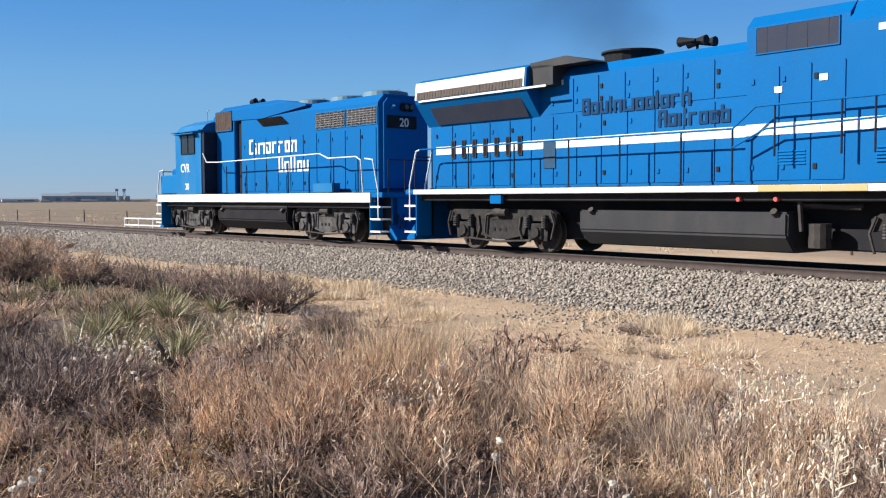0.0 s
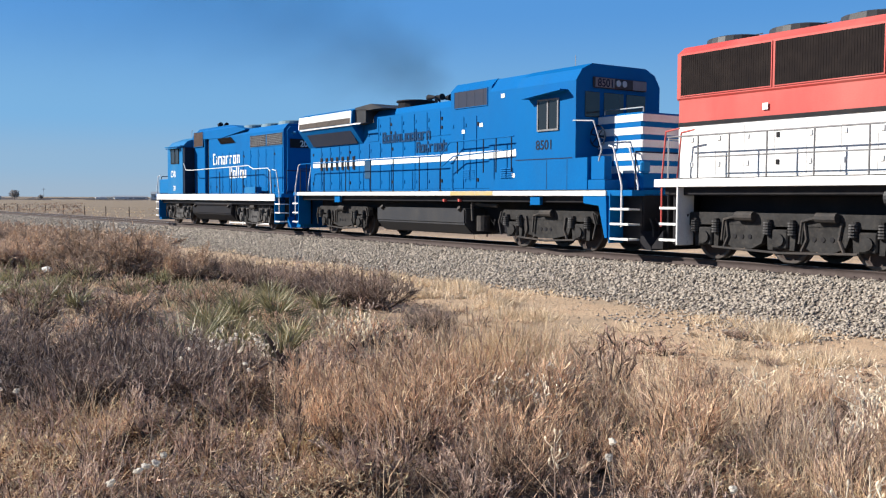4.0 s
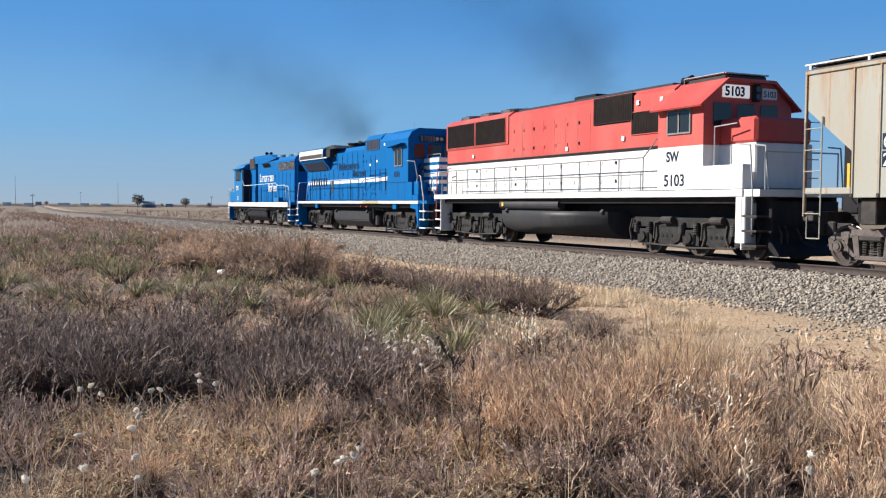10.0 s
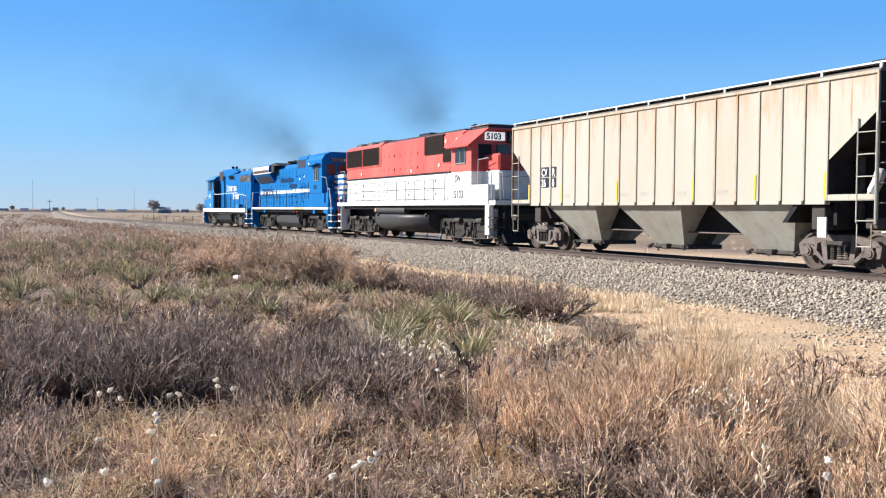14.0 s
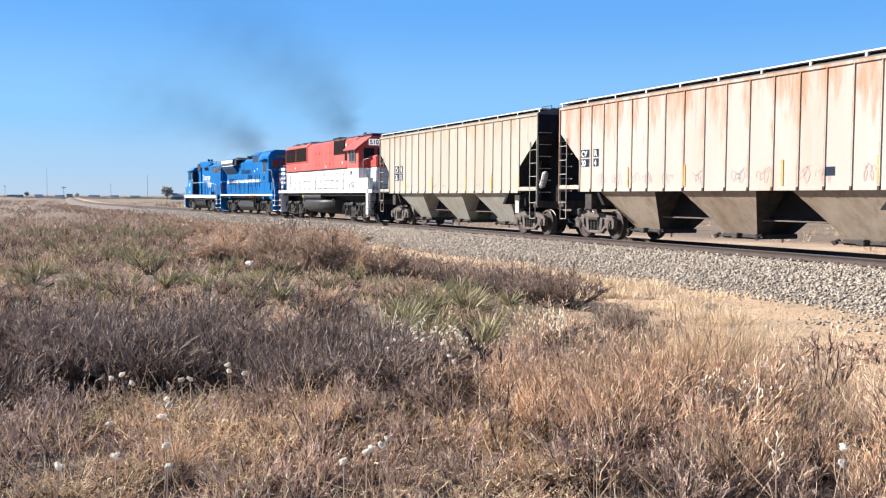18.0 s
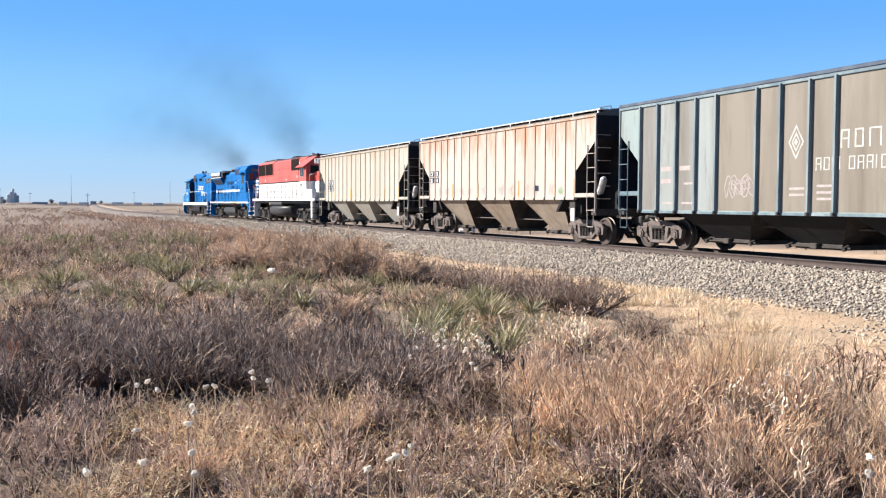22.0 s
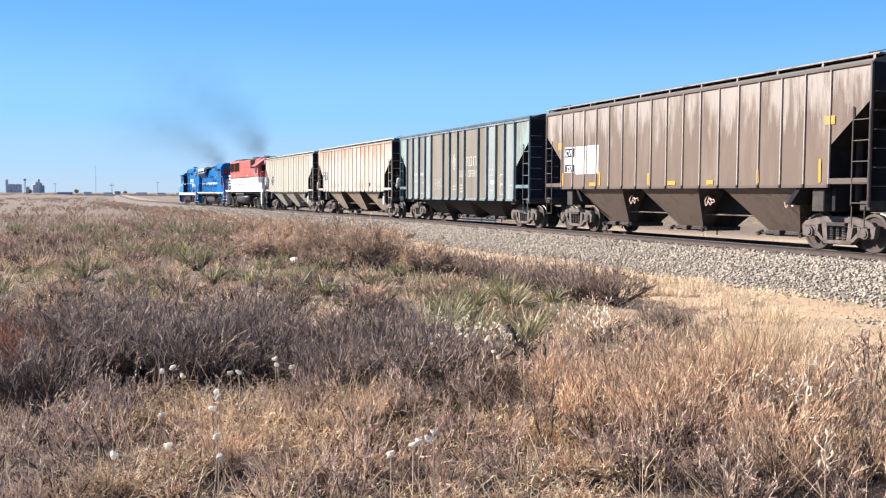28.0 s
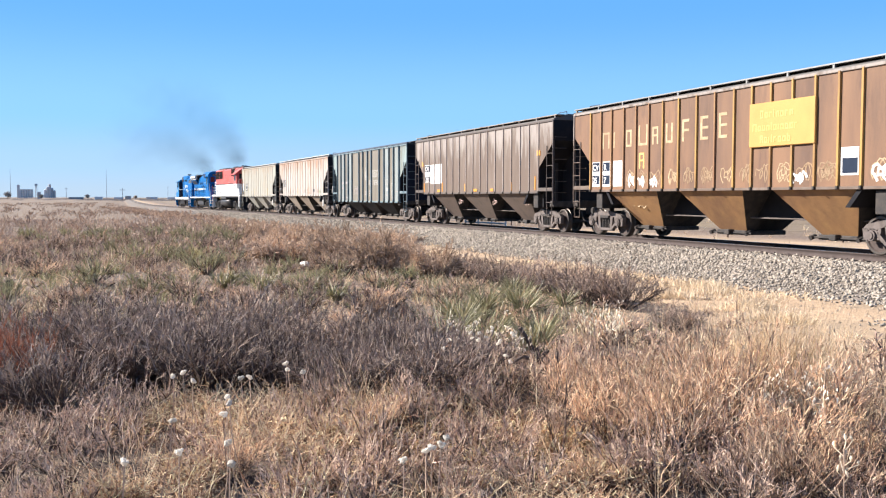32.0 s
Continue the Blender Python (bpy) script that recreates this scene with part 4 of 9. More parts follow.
tangle("grey_mat", "low grey-lavender twiggy brush in the grass", 420, sector(4.9, 9.6, 20, 104, lambda p, rg: (field(p, 0.7, 51) < 0.12) & off_belt(p)), 0.2, 0.40, [DARKTWIG, LAVENDER], 42, 0.9, spread=0.8, stems=13, twigs=6, tips=4, width=0.0145, upright=0.65, loose=0.55, dark=0.2, wood_shade=0.3, curl=0.35)
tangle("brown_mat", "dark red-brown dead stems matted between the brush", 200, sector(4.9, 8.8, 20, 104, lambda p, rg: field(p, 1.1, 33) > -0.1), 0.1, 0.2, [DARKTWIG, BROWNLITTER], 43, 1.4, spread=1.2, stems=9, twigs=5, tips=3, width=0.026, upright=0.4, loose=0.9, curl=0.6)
tangle("low_brush", "low grey-brown brush closing the gaps between the shrubs", 420, sector(9, 30, 40, 104, lambda p, rg: field(p, 0.4, 61) > -0.25, 1.3), 0.2, 0.36, [DARKTWIG, LAVENDER], 44, 1.3, spread=1.1, stems=7, twigs=5, tips=3, width=0.04, upright=0.45, loose=0.6, wood_shade=0.25)
tangle("sand_litter", "flat dead weeds and dark litter on the bare sand", 150, clumps_at([(-8.6, 9.3), (-8.0, 9.0), (-7.0, 8.3), (-6.0, 8.3), (-5.3, 8.4), (-6.4, 9.8), (-11.6, 9.0), (-12.6, 9.3), (-10.6, 8.2), (-9.6, 8.1), (-14.4, 9.6)], 0.45), 0.05, 0.12, [BROWNLITTER, PALETWIG], 45, 1.8, spread=1.6, stems=9, twigs=5, tips=3, width=0.05, upright=0.3, loose=0.9, dark=0.4, wood_shade=0.3, curl=0.6)
tangle("sand_grass", "short yellow grass and straw on the bare sand", 170, verge, 0.06, 0.15, [TANTWIG, YELLOWGRASS], 46, 1.6, spread=1.2, stems=12, twigs=4, tips=2, width=0.05, upright=0.4, loose=0.7, curl=0.5)


def bank(rg, n):
    u = 42 + 190 * rg.random(n) ** 1.3
    c = np.minimum(u, 250)
    y = EYE_TO_SIDE + HALF - 0.001093 * c * c / 2 + 8.75e-6 * c ** 3 / 6 - (3.9 + 6.5 * rg.random(n))
    return np.stack([-u, y], -1)


tangle("bank_brush", "tan and grey-brown brush on the bank beside the track", 300, bank, 0.3, 0.62, [DUSKTWIG, TANBUSH], 47, 1.7, spread=1.1, stems=7, twigs=4, tips=3, width=0.06, upright=0.4, loose=0.6, wood_shade=0.35, dark=0.4)
grass("straw_grass", "short pale curly straw-coloured dry grass", 26000, sector(4.2, 7.8, 20, 104, lambda p, rg: field(p, 1.7, 3) > 0.0), 0.05, 0.14, 0.0075, STRAW, 0.9, clump=26, curl=1.3, size=0.05)
grass("straw_mat", "matted pale pinkish straw between the shrubs", 8000, sector(5.2, 7.4, 64, 104, lambda p, rg: field(p, 0.8, 71) > 0.0), 0.06, 0.16, 0.0075, PALESTRAW, 0.8, clump=16, curl=0.9, size=0.07)
grass("bluestem_grass", "tall tawny orange bluestem grass in clumps", 7500, clumps_at([(-6.3, 4.9), (-6.8, 5.4), (-7.4, 5.5), (-7.9, 6.1), (-5.6, 4.9), (-4.9, 5.6), (-3.9, 5.4), (-3.4, 6.3), (-5.1, 6.9), (-2.9, 4.9), (-6.4, 6.6), (-2.3, 6.6)], 0.24), 0.22, 0.6, 0.0045, TAWNY, 0.32, clump=22)
grass("gold_grass", "tall golden bunch grass", 3400, clumps_at([(-6.3, 4.75), (-6.45, 4.95), (-6.1, 4.95), (-6.2, 5.1), (-6.5, 4.65)], 0.14), 0.3, 0.92, 0.0045, GOLDGRASS, 0.3, clump=22)
grass("dead_weeds", "grey dead weed stems standing in the grass", 3500, sector(3.2, 11, 10, 108, lambda p, rg: field(p, 0.9, 14) > 0.08), 0.12, 0.34, 0.005, PALETWIG, 0.6, clump=6, curl=0.5, size=0.09)
grass("dry_grass", "thin grey-brown dead prairie grass among the brush", 40000, sector(7.5, 26, 30, 108, lambda p, rg: (field(p, 0.7, 15) > -0.12) & off_belt(p), 1.3), 0.08, 0.26, 0.0062, PALETWIG, 1.0, clump=10, curl=0.35, size=0.09)
grass("straw_tufts", "tufts of pale straw-coloured grass among the brush", 24000, sector(7.5, 28, 26, 108, lambda p, rg: (field(p, 0.45, 6) > 0.0) & off_belt(p), 1.2), 0.12, 0.36, 0.0065, STRAW, 0.6, clump=20, curl=0.25, size=0.08)
grass("green_grass", "olive green grass tufts among the brush", 26000, sector(12, 40, 58, 100, lambda p, rg: field(p, 0.22, 16) > -0.05, 1.2), 0.12, 0.32, 0.0075, GREENTWIG, 0.5, clump=18, size=0.09)
grass("far_grass", "grey-brown prairie grass and low brush further off", 45000, sector(22, 80, 40, 110, None, 1.3), 0.15, 0.42, 0.008, GREYTWIG, 0.7, k=2)
grass("far_straw", "pale tan dry grass patches further off", 36000, sector(24, 100, 40, 110, lambda p, rg: field(p, 0.12, 8) > -0.08, 1.3), 0.15, 0.45, 0.008, GREYTWIG, 0.6, k=2)


grass("verge_grass", "low yellow grass tufts on the bare sand", 26000, verge, 0.05, 0.26, 0.006, YELLOWGRASS, 0.6, clump=40, size=0.09)

grass("yellow_tufts", "taller yellow bunch grass on the bare sand", 7000, clumps_at([(-17.5, 12.0), (-16.9, 11.6), (-18.2, 12.2), (-16.6, 10.4), (-8.8, 11.8), (-9.4, 12.2), (-14.5, 10.9), (-20.5, 11.8), (-12.8, 10.2), (-7.3, 10.4)], 0.22), 0.1, 0.3, 0.0065, YELLOWGRASS, 0.6, clump=34, size=0.08)
rows_of("dusk", [(-11.3, 8.7), (-10.8, 8.4), (-9.2, 11.35), (-9.5, 11.5), (-8.4, 10.9), (-7.6, 9.9)], 0.12, 0.17, "low dark brush on the sand", 1.6)

# brush further out, joined
bits_v, bits_q, bits_i, off = [], [], [], 0
rg = np.random.default_rng(5)
base = [shrub_arrays(900 + i, 1.0, 0.9, stems=9, twigs=4, tips=3, width=0.034, wood_shade=0.5)[1] for i in range(4)]
for i in range(1050):
    r = 26 + 330 * rg.random() ** 1.5
    a = radians(58 + 46 * rg.random())
    x, y = -r * math.sin(a), r * math.cos(a)
    side = track_y(-x) - y
    if side < (7.5 if r < 50 else 4.2) and not (side < -9 and a > radians(78)):
        continue
    V, Q, I = base[rg.integers(4)]
    s = (0.35 + 0.4 * rg.random()) * (1.0 if r < 60 else 1.2 + (r - 60) / 160)
    tz = rg.random() * 6.283
    c, sn = math.cos(tz), math.sin(tz)
    W = np.stack([(V[:, 0] * c - V[:, 1] * sn) * s * 1.3 + x, (V[:, 0] * sn + V[:, 1] * c) * s * 1.3 + y, V[:, 2] * min(s, 0.75) + ground_z(x, y) - 0.03], -1)
    bits_v.append(W)
    bits_q.append(Q + off)
    bits_i.append(I)
    off += len(W)
tagged(arrays_object("distant_brush", np.concatenate(bits_v), np.concatenate(bits_q), [DUSKTWIG, GREYTWIG], np.concatenate(bits_i)), "grey-brown sagebrush spreading over the plain", "brush", kind="stuff")


def yucca(x, y, s, label):
    rg = np.random.default_rng(int(abs(x * 100)))
    n = 135
    az = rg.random(n) * 6.283
    up = 0.15 + 1.5 * rg.random(n)
    d = unit(np.stack([np.cos(az), np.sin(az), up], -1))
    root = np.stack([np.cos(az), np.sin(az), np.zeros(n)], -1) * 0.04
    root[:, 2] = 0.05 + 0.1 * rg.random(n)
    P = bent(root, d, s * 0.68 * (0.7 + 0.4 * rg.random(n)), 0.04 * rg.random(n), rg, 4)
    V, Q = ribbons(P, 0.019, 0.003, rg)
    rosette = arrays_object("yucca", V, Q, [YUCCA])
    rosette.matrix_world = pose(x, y, ground_z(x, y))
    bm = bmesh.new()
    cyl(bm, (0, 0, -0.05), (0, 0, 0.16), 0.05, 8, 0.03)
    part("crown", bm, TANTWIG, rosette, "dry brown leaf base")
    return tagged(rosette, label, "yucca", "yuccas")


for x, y, s in ((-12.8, 4.95, 0.74), (-13.6, 5.8, 0.66), (-12.45, 5.4, 0.66), (-11.5, 4.1, 0.68), (-17.0, 2.3, 0.62), (-17.6, 1.7, 0.6), (-16.2, 3.0, 0.5), (-24.5, 2.6, 0.7), (-22.9, 1.6, 0.65), (-14.9, 3.2, 0.5), (-20.3, 4.4, 0.6), (-26.0, 1.1, 0.6), (-16.6, 7.0, 0.5), (-14.2, 6.9, 0.5), (-9.2, 3.1, 0.88), (-9.4, 3.6, 0.7), (-9.0, 4.0, 0.55), (-10.1, 4.6, 0.5)):
    yucca(x, y, s, "green and yellow spiky yucca rosette in the brush")


def seed_stalk(x, y, z, big=1.15):
    """A dry weed: a thin bent stem with one pale fluffy head at z."""
    g = ground_z(x, y)
    rg = np.random.default_rng(int(abs(x * 997 + y * 131)))
    lean = rg.normal(0, 0.09, 2)
    bm = bmesh.new()
    pts = [Vector((-lean[0] * (1 - t) ** 2, -lean[1] * (1 - t) ** 2, (z - g) * t)) for t in (0, 0.35, 0.7, 1)]
    pipe(bm, pts, 0.0028, 5)
    stem = part("seed_stalk", bm, TANTWIG)
    stem.matrix_world = pose(x, y, g)
    bm = bmesh.new()
    top = Vector((0, 0, z - g))
    lobes = [Vector(rg.normal(0, 1, 3)).normalized() for k in range(4)]
    for v in bmesh.ops.create_icosphere(bm, subdivisions=3, radius=1.0)["verts"]:
        swell = max(v.co.dot(d) for d in lobes)
        r = 0.011 + 0.011 * max(swell, 0) ** 3
        v.co = Vector((v.co.x, v.co.y, v.co.z * 0.8)) * r * (0.8 + 0.4 * rg.random()) * big + top
    head = part("seed_head", bm, FLUFF, stem)
    tagged(head, "fluffy cream white seed head")
    return tagged(stem, "dry weed stalk with a cream white seed head", "weed", "seed stalks")


for x, y, z in ((-6.41, 0.26, 0.10), (-6.53, 0.33, 0.10), (-6.19, 0.37, 0.10), (-5.63, 0.52, 0.10), (-5.20, 0.46, 0.10), (-5.47, 0.52, 0.10), (-6.19, 0.67, 0.10), (-6.23, 0.73, 0.10), (-6.66, 1.04, 0.10), (-6.28, 1.09, 0.10), (-6.40, 1.01, 0.10), (-3.43, 3.42, 0.10), (-3.22, 3.20, 0.10), (-4.40, -0.05, 0.10), (-5.14, 0.19, 0.10), (-4.49, 0.19, 0.10), (-4.58, 0.42, 0.10), (-4.22, 0.39, 0.10), (-4.15, 1.27, 0.10), (-4.04, 1.13, 0.10), (-4.23, 1.37, 0.10), (-7.81, 2.66, 0.02), (-8.42, 2.95, 0.02), (-7.94, 2.79, 0.02), (-8.17, 2.99, 0.02), (-7.84, 2.89, 0.02), (-7.76, 2.91, 0.02), (-8.14, 3.07, 0.02), (-7.86, 3.02, 0.02), (-8.22, 3.18, 0.02), (-8.17, 3.20, 0.02), (-8.45, 3.32, 0.02), (-7.52, 3.00, 0.02), (-7.63, 3.06, 0.02), (-8.04, 3.35, 0.02), (-7.87, 3.29, 0.02), (-6.66, 2.75, 0.02), (-6.91, 2.82, 0.02), (-7.39, 2.46, 0.02), (-2.62, 3.37, 0.08), (-2.46, 3.26, 0.08), (-4.28, 1.34, 0.08), (-4.41, 1.46, 0.08)):
    seed_stalk(x, y, z)


def pod_stalk(x, y, tall, seed, pods=4, spread=0.03, size=1.0):
    """A dry upright stem with a few pale split husks near its top."""
    rg = np.random.default_rng(seed)
    lean = rg.normal(0, 0.05, 2)
    bm = bmesh.new()
    pts = [Vector((lean[0] * t * t, lean[1] * t * t, tall * t)) for t in (0, 0.4, 0.75, 1)]
    pipe(bm, pts, 0.005, 5)
    stem = part("pod_stalk", bm, TANTWIG)
    stem.matrix_world = pose(x, y, ground_z(x, y) - 0.02)
    for j in range(pods):
        t = 1 - 0.5 * j / pods
        at = Vector((lean[0] * t * t, lean[1] * t * t, tall * t))
        out = Vector((rg.normal(0, spread), rg.normal(0, spread), 0.02 + spread * rg.random()))
        tip = at + out + Vector((rg.normal(0, 0.01), rg.normal(0, 0.01), 0.035 + 0.02 * rg.random())) * size
        bm = bmesh.new()
        pipe(bm, [at, at + out], 0.0025, 4)
        cyl(bm, at + out, (at + out).lerp(tip, 0.5), 0.004 * size, 6, 0.011 * size)
        cyl(bm, (at + out).lerp(tip, 0.5), tip, 0.011 * size, 6, 0.002 * size)
        part("husk", bm, HUSK, stem, "pale dry split husk")
    return tagged(stem, "dry upright weed stem with pale husks", "weed", "pod stalks")


for i in range(15):
    pod_stalk(-8.85 + 0.16 * math.sin(i * 2.4) - 0.02 * i, 4.82 + 0.2 * math.cos(i * 1.7), 0.42 + 0.13 * ((i * 7) % 5) / 5, 700 + i)

for i, (x, y) in enumerate(((-3.65, 5.72), (-3.64, 5.87), (-3.76, 6.19), (-3.83, 6.44), (-3.55, 6.14), (-4.50, 7.45), (-2.69, 5.20), (-2.58, 5.13), (-2.43, 4.96), (-2.42, 4.79), (-2.18, 4.47), (-2.41, 4.18), (-2.50, 4.21), (-2.28, 4.07), (-2.45, 3.98), (-4.95, 6.23), (-4.97, 6.42), (-4.67, 6.16), (-5.65, 4.77), (-5.29, 4.65), (-3.92, 3.46), (-2.15, 4.23), (-3.56, 7.14), (-3.15, 6.33))):
    pod_stalk(x, y, 0.42 + 0.1 * ((i * 3) % 4) / 4, 800 + i, 9, 0.055, 0.75)

# dead stump with a broken branch standing out of the brush
stump = new("dead_stump")
stump.matrix_world = pose(-8.3, 3.68, ground_z(-8.3, 3.68))
bm = bmesh.new()
pipe(bm, [(0.02, 0.05, -0.05), (0.0, 0.06, 0.12), (-0.03, 0.02, 0.22)], 0.045, 8)
part("trunk", bm, DARKTWIG, stump)
for pts, r in (([(-0.03, 0.02, 0.2), (-0.04, -0.06, 0.34), (-0.05, -0.12, 0.43)], 0.021), ([(0, 0.05, 0.1), (-0.02, 0.17, 0.2)], 0.02), ([(0, 0.03, 0.12), (0.02, -0.12, 0.16), (0.04, -0.26, 0.1)], 0.018)):
    bm = bmesh.new()
    pipe(bm, [Vector(p) for p in pts], r, 6)
    part("branch", bm, DARKTWIG, stump, "broken dark branch")
tagged(stump, "dark dead stump with a broken branch in the brush", "stump")
# ---------------------------------------------------------------- parts that the rolling stock shares
def lettering(text, size, x, y, z, material, parent, name="lettering", label="", squeeze=1.0, bold=0.018, rear=False):
    """Flat letters on the side that faces +y, reading towards -x; x is their left end, z their foot."""
    cu = bpy.data.curves.new(name, "FONT")
    cu.body, cu.size, cu.extrude, cu.offset = text, size, 0.002, size * bold
    tmp = new(name, cu)
    me = bpy.data.meshes.new_from_object(tmp.evaluated_get(bpy.context.evaluated_depsgraph_get()))
    bpy.data.objects.remove(tmp)
    me.materials.clear()
    me.materials.append(material)
    ob = new(name, me)
    ob.parent = parent
    ob.matrix_basis = Matrix(((-squeeze, 0, 0, x), (0, 0, 1, y), (0, 1, 0, z), (0, 0, 0, 1)))
    if rear:
        # on a face that looks back along the train
        ob.matrix_basis = Matrix(((0, 0, -1, x), (-squeeze, 0, 0, y), (0, 1, 0, z), (0, 0, 0, 1)))
    return tagged(ob, label)


def letter_bars(word, size, x, y, z, material, parent, label, name="letter_block", gap=0.22, thick=0.2):
    """A name drawn as plain bars: open and closed frames of the letters' size."""
    w = size * 0.62
    low = size * 0.74
    st = size * thick
    for i, ch in enumerate(word):
        if ch == " ":
            x -= w
            continue
        slim = ch in "iltI"
        cw = w * (0.42 if slim else 1.35 if ch in "mwMW" else 1.0)
        h = size if ch.isupper() or ch in "ltdk" else low
        bm = bmesh.new()
        box(bm, x - st, x, y, y + 0.004, z, z + h)
        if not slim:
            if ch not in "rCEK":
                box(bm, x - cw, x - cw + st, y, y + 0.004, z, z + (h if ch.isupper() else low))
            if ch not in "uwvyVUW":
                box(bm, x - cw + st * 0.5, x - st * 0.5, y + 0.0005, y + 0.0045, z + (h if ch.isupper() else low) - st * 0.8, z + (h if ch.isupper() else low))
            if ch in "EKARS":
                box(bm, x - cw + st * 0.5, x - st * 0.5, y + 0.0005, y + 0.0045, z + h * 0.46, z + h * 0.46 + st * 0.7)
            if ch not in "nmrhMARK":
                box(bm, x - cw + st * 0.5, x - st * 0.5, y + 0.0005, y + 0.0045, z, z + st * 0.8)
        part(name, bm, material, parent, label)
        x -= cw + size * gap


def stencil(x, z, w, hgt, y, material, parent):
    return patch("stencil_bar", x - w, x, z, z + hgt, y, material, parent, "small stencil line", 0.003)


def lathe(bm, profile, seg=28, mi=()):
    """Turns a profile of (radius, y) about the y axis into one closed shell."""
    rings = []
    for r, y in profile:
        rings.append([bm.verts.new((r * math.cos(i * 2 * math.pi / seg), y, r * math.sin(i * 2 * math.pi / seg))) for i in range(seg)])
    for j in range(len(rings) - 1):
        for i in range(seg):
            f = bm.faces.new((rings[j][i], rings[j][(i + 1) % seg], rings[j + 1][(i + 1) % seg], rings[j + 1][i]))
            f.material_index = mi[j] if j < len(mi) else 0
    bm.faces.new(rings[0])
    bm.faces.new(list(reversed(rings[-1])))
    bmesh.ops.recalc_face_normals(bm, faces=bm.faces)


def scribble(seed, x, z, w, h, y, material, parent, n=9, label="faded spray paint scrawl", fat=0.016):
    """Loops of thin spray paint running along the side."""
    rg = random.Random(seed)
    f, q, lean = rg.uniform(1.6, 3.2), rg.uniform(0, 6.28), rg.uniform(0.12, 0.3)
    pts = []
    for i in range(3 * n + 1):
        t = i / (3 * n)
        a = 6.283 * f * t + q
        pts.append((x - w * (0.15 + 0.7 * t) + lean * w * math.cos(a), y + 0.003, z + h * (0.5 + 0.42 * math.sin(a) * (0.6 + 0.4 * math.sin(2.3 * a + q)))))
    bm = bmesh.new()
    edge = []
    for i, p in enumerate(pts):
        a, b = pts[max(i - 1, 0)], pts[min(i + 1, len(pts) - 1)]
        k = Vector((a[2] - b[2], 0, b[0] - a[0])).normalized() * fat
        edge.append((bm.verts.new(Vector(p) - k), bm.verts.new(Vector(p) + k)))
    for a, b in zip(edge, edge[1:]):
        bm.faces.new((a[0], a[1], b[1], b[0]))
    return part("graffiti", bm, material, parent, label)


def patch(name, x0, x1, z0, z1, y, material, parent, label="", depth=0.005):
    bm = bmesh.new()
    box(bm, x0, x1, y, y + depth, z0, z1)
    return part(name, bm, material, parent, label)


WHEEL_MESHES = {}


def wheelset(parent, x, r):
    """An axle with two flanged wheels, turning as they roll."""
    key = round(r, 3)
    if key not in WHEEL_MESHES:
        made = []
        for side in (0, 1, -1):
            bm = bmesh.new()
            if side == 0:
                cyl(bm, (0, -1.05, 0), (0, 1.05, 0), 0.08, 10)
            else:
                lathe(bm, [(0.1, 0.70 * side), (r * 0.86, 0.675 * side), (r + 0.028, 0.665 * side), (r + 0.026, 0.69 * side), (r + 0.002, 0.70 * side), (r, 0.825 * side), (r * 0.97, 0.835 * side), (r * 0.86, 0.836 * side), (r * 0.80, 0.80 * side), (r * 0.42, 0.79 * side), (r * 0.32, 0.86 * side), (0.09, 0.87 * side)], 28, (2, 1, 1, 1, 1, 1, 1, 2, 2, 2, 0))
            me = bpy.data.meshes.new("wheel")
            bm.to_mesh(me)
            bm.free()
            for m in (GRIME, STEEL, RAIL_RUST):
                me.materials.append(m)
            made.append(me)
        WHEEL_MESHES[key] = made
    ob = new("wheelset", WHEEL_MESHES[key][0])
    ob.parent = parent
    ob.matrix_basis = pose(x, 0, r)
    for me in WHEEL_MESHES[key][1:]:
        w = new("wheel", me)
        w.parent = ob
    WHEELS.append((ob, x, r))
    return ob


def coupler(parent, x, sign):
    bm = bmesh.new()
    box(bm, x, x + sign * 0.55, -0.1, 0.1, 0.72, 0.95, 0.02)
    box(bm, x + sign * 0.5, x + sign * 0.75, -0.17, 0.17, 0.68, 0.99, 0.04)
    pipe(bm, [(x + sign * 0.1, 0.35, 0.85), (x + sign * 0.3, 0.33, 0.5), (x + sign * 0.6, 0.25, 0.42)], 0.025)
    return part("coupler", bm, GRIME, parent)


def rail_pipe(name, pts, r, material, parent, label=""):
    bm = bmesh.new()
    pipe(bm, pts, r, 6)
    return part(name, bm, material, parent, label)


# ---------------------------------------------------------------- covered hopper cars
TRUCK_BROWN = worn("truck_brown", (0.115, 0.095, 0.088), (0.055, 0.044, 0.04), 0.7, 5.0, 0.8, bump=0.006)


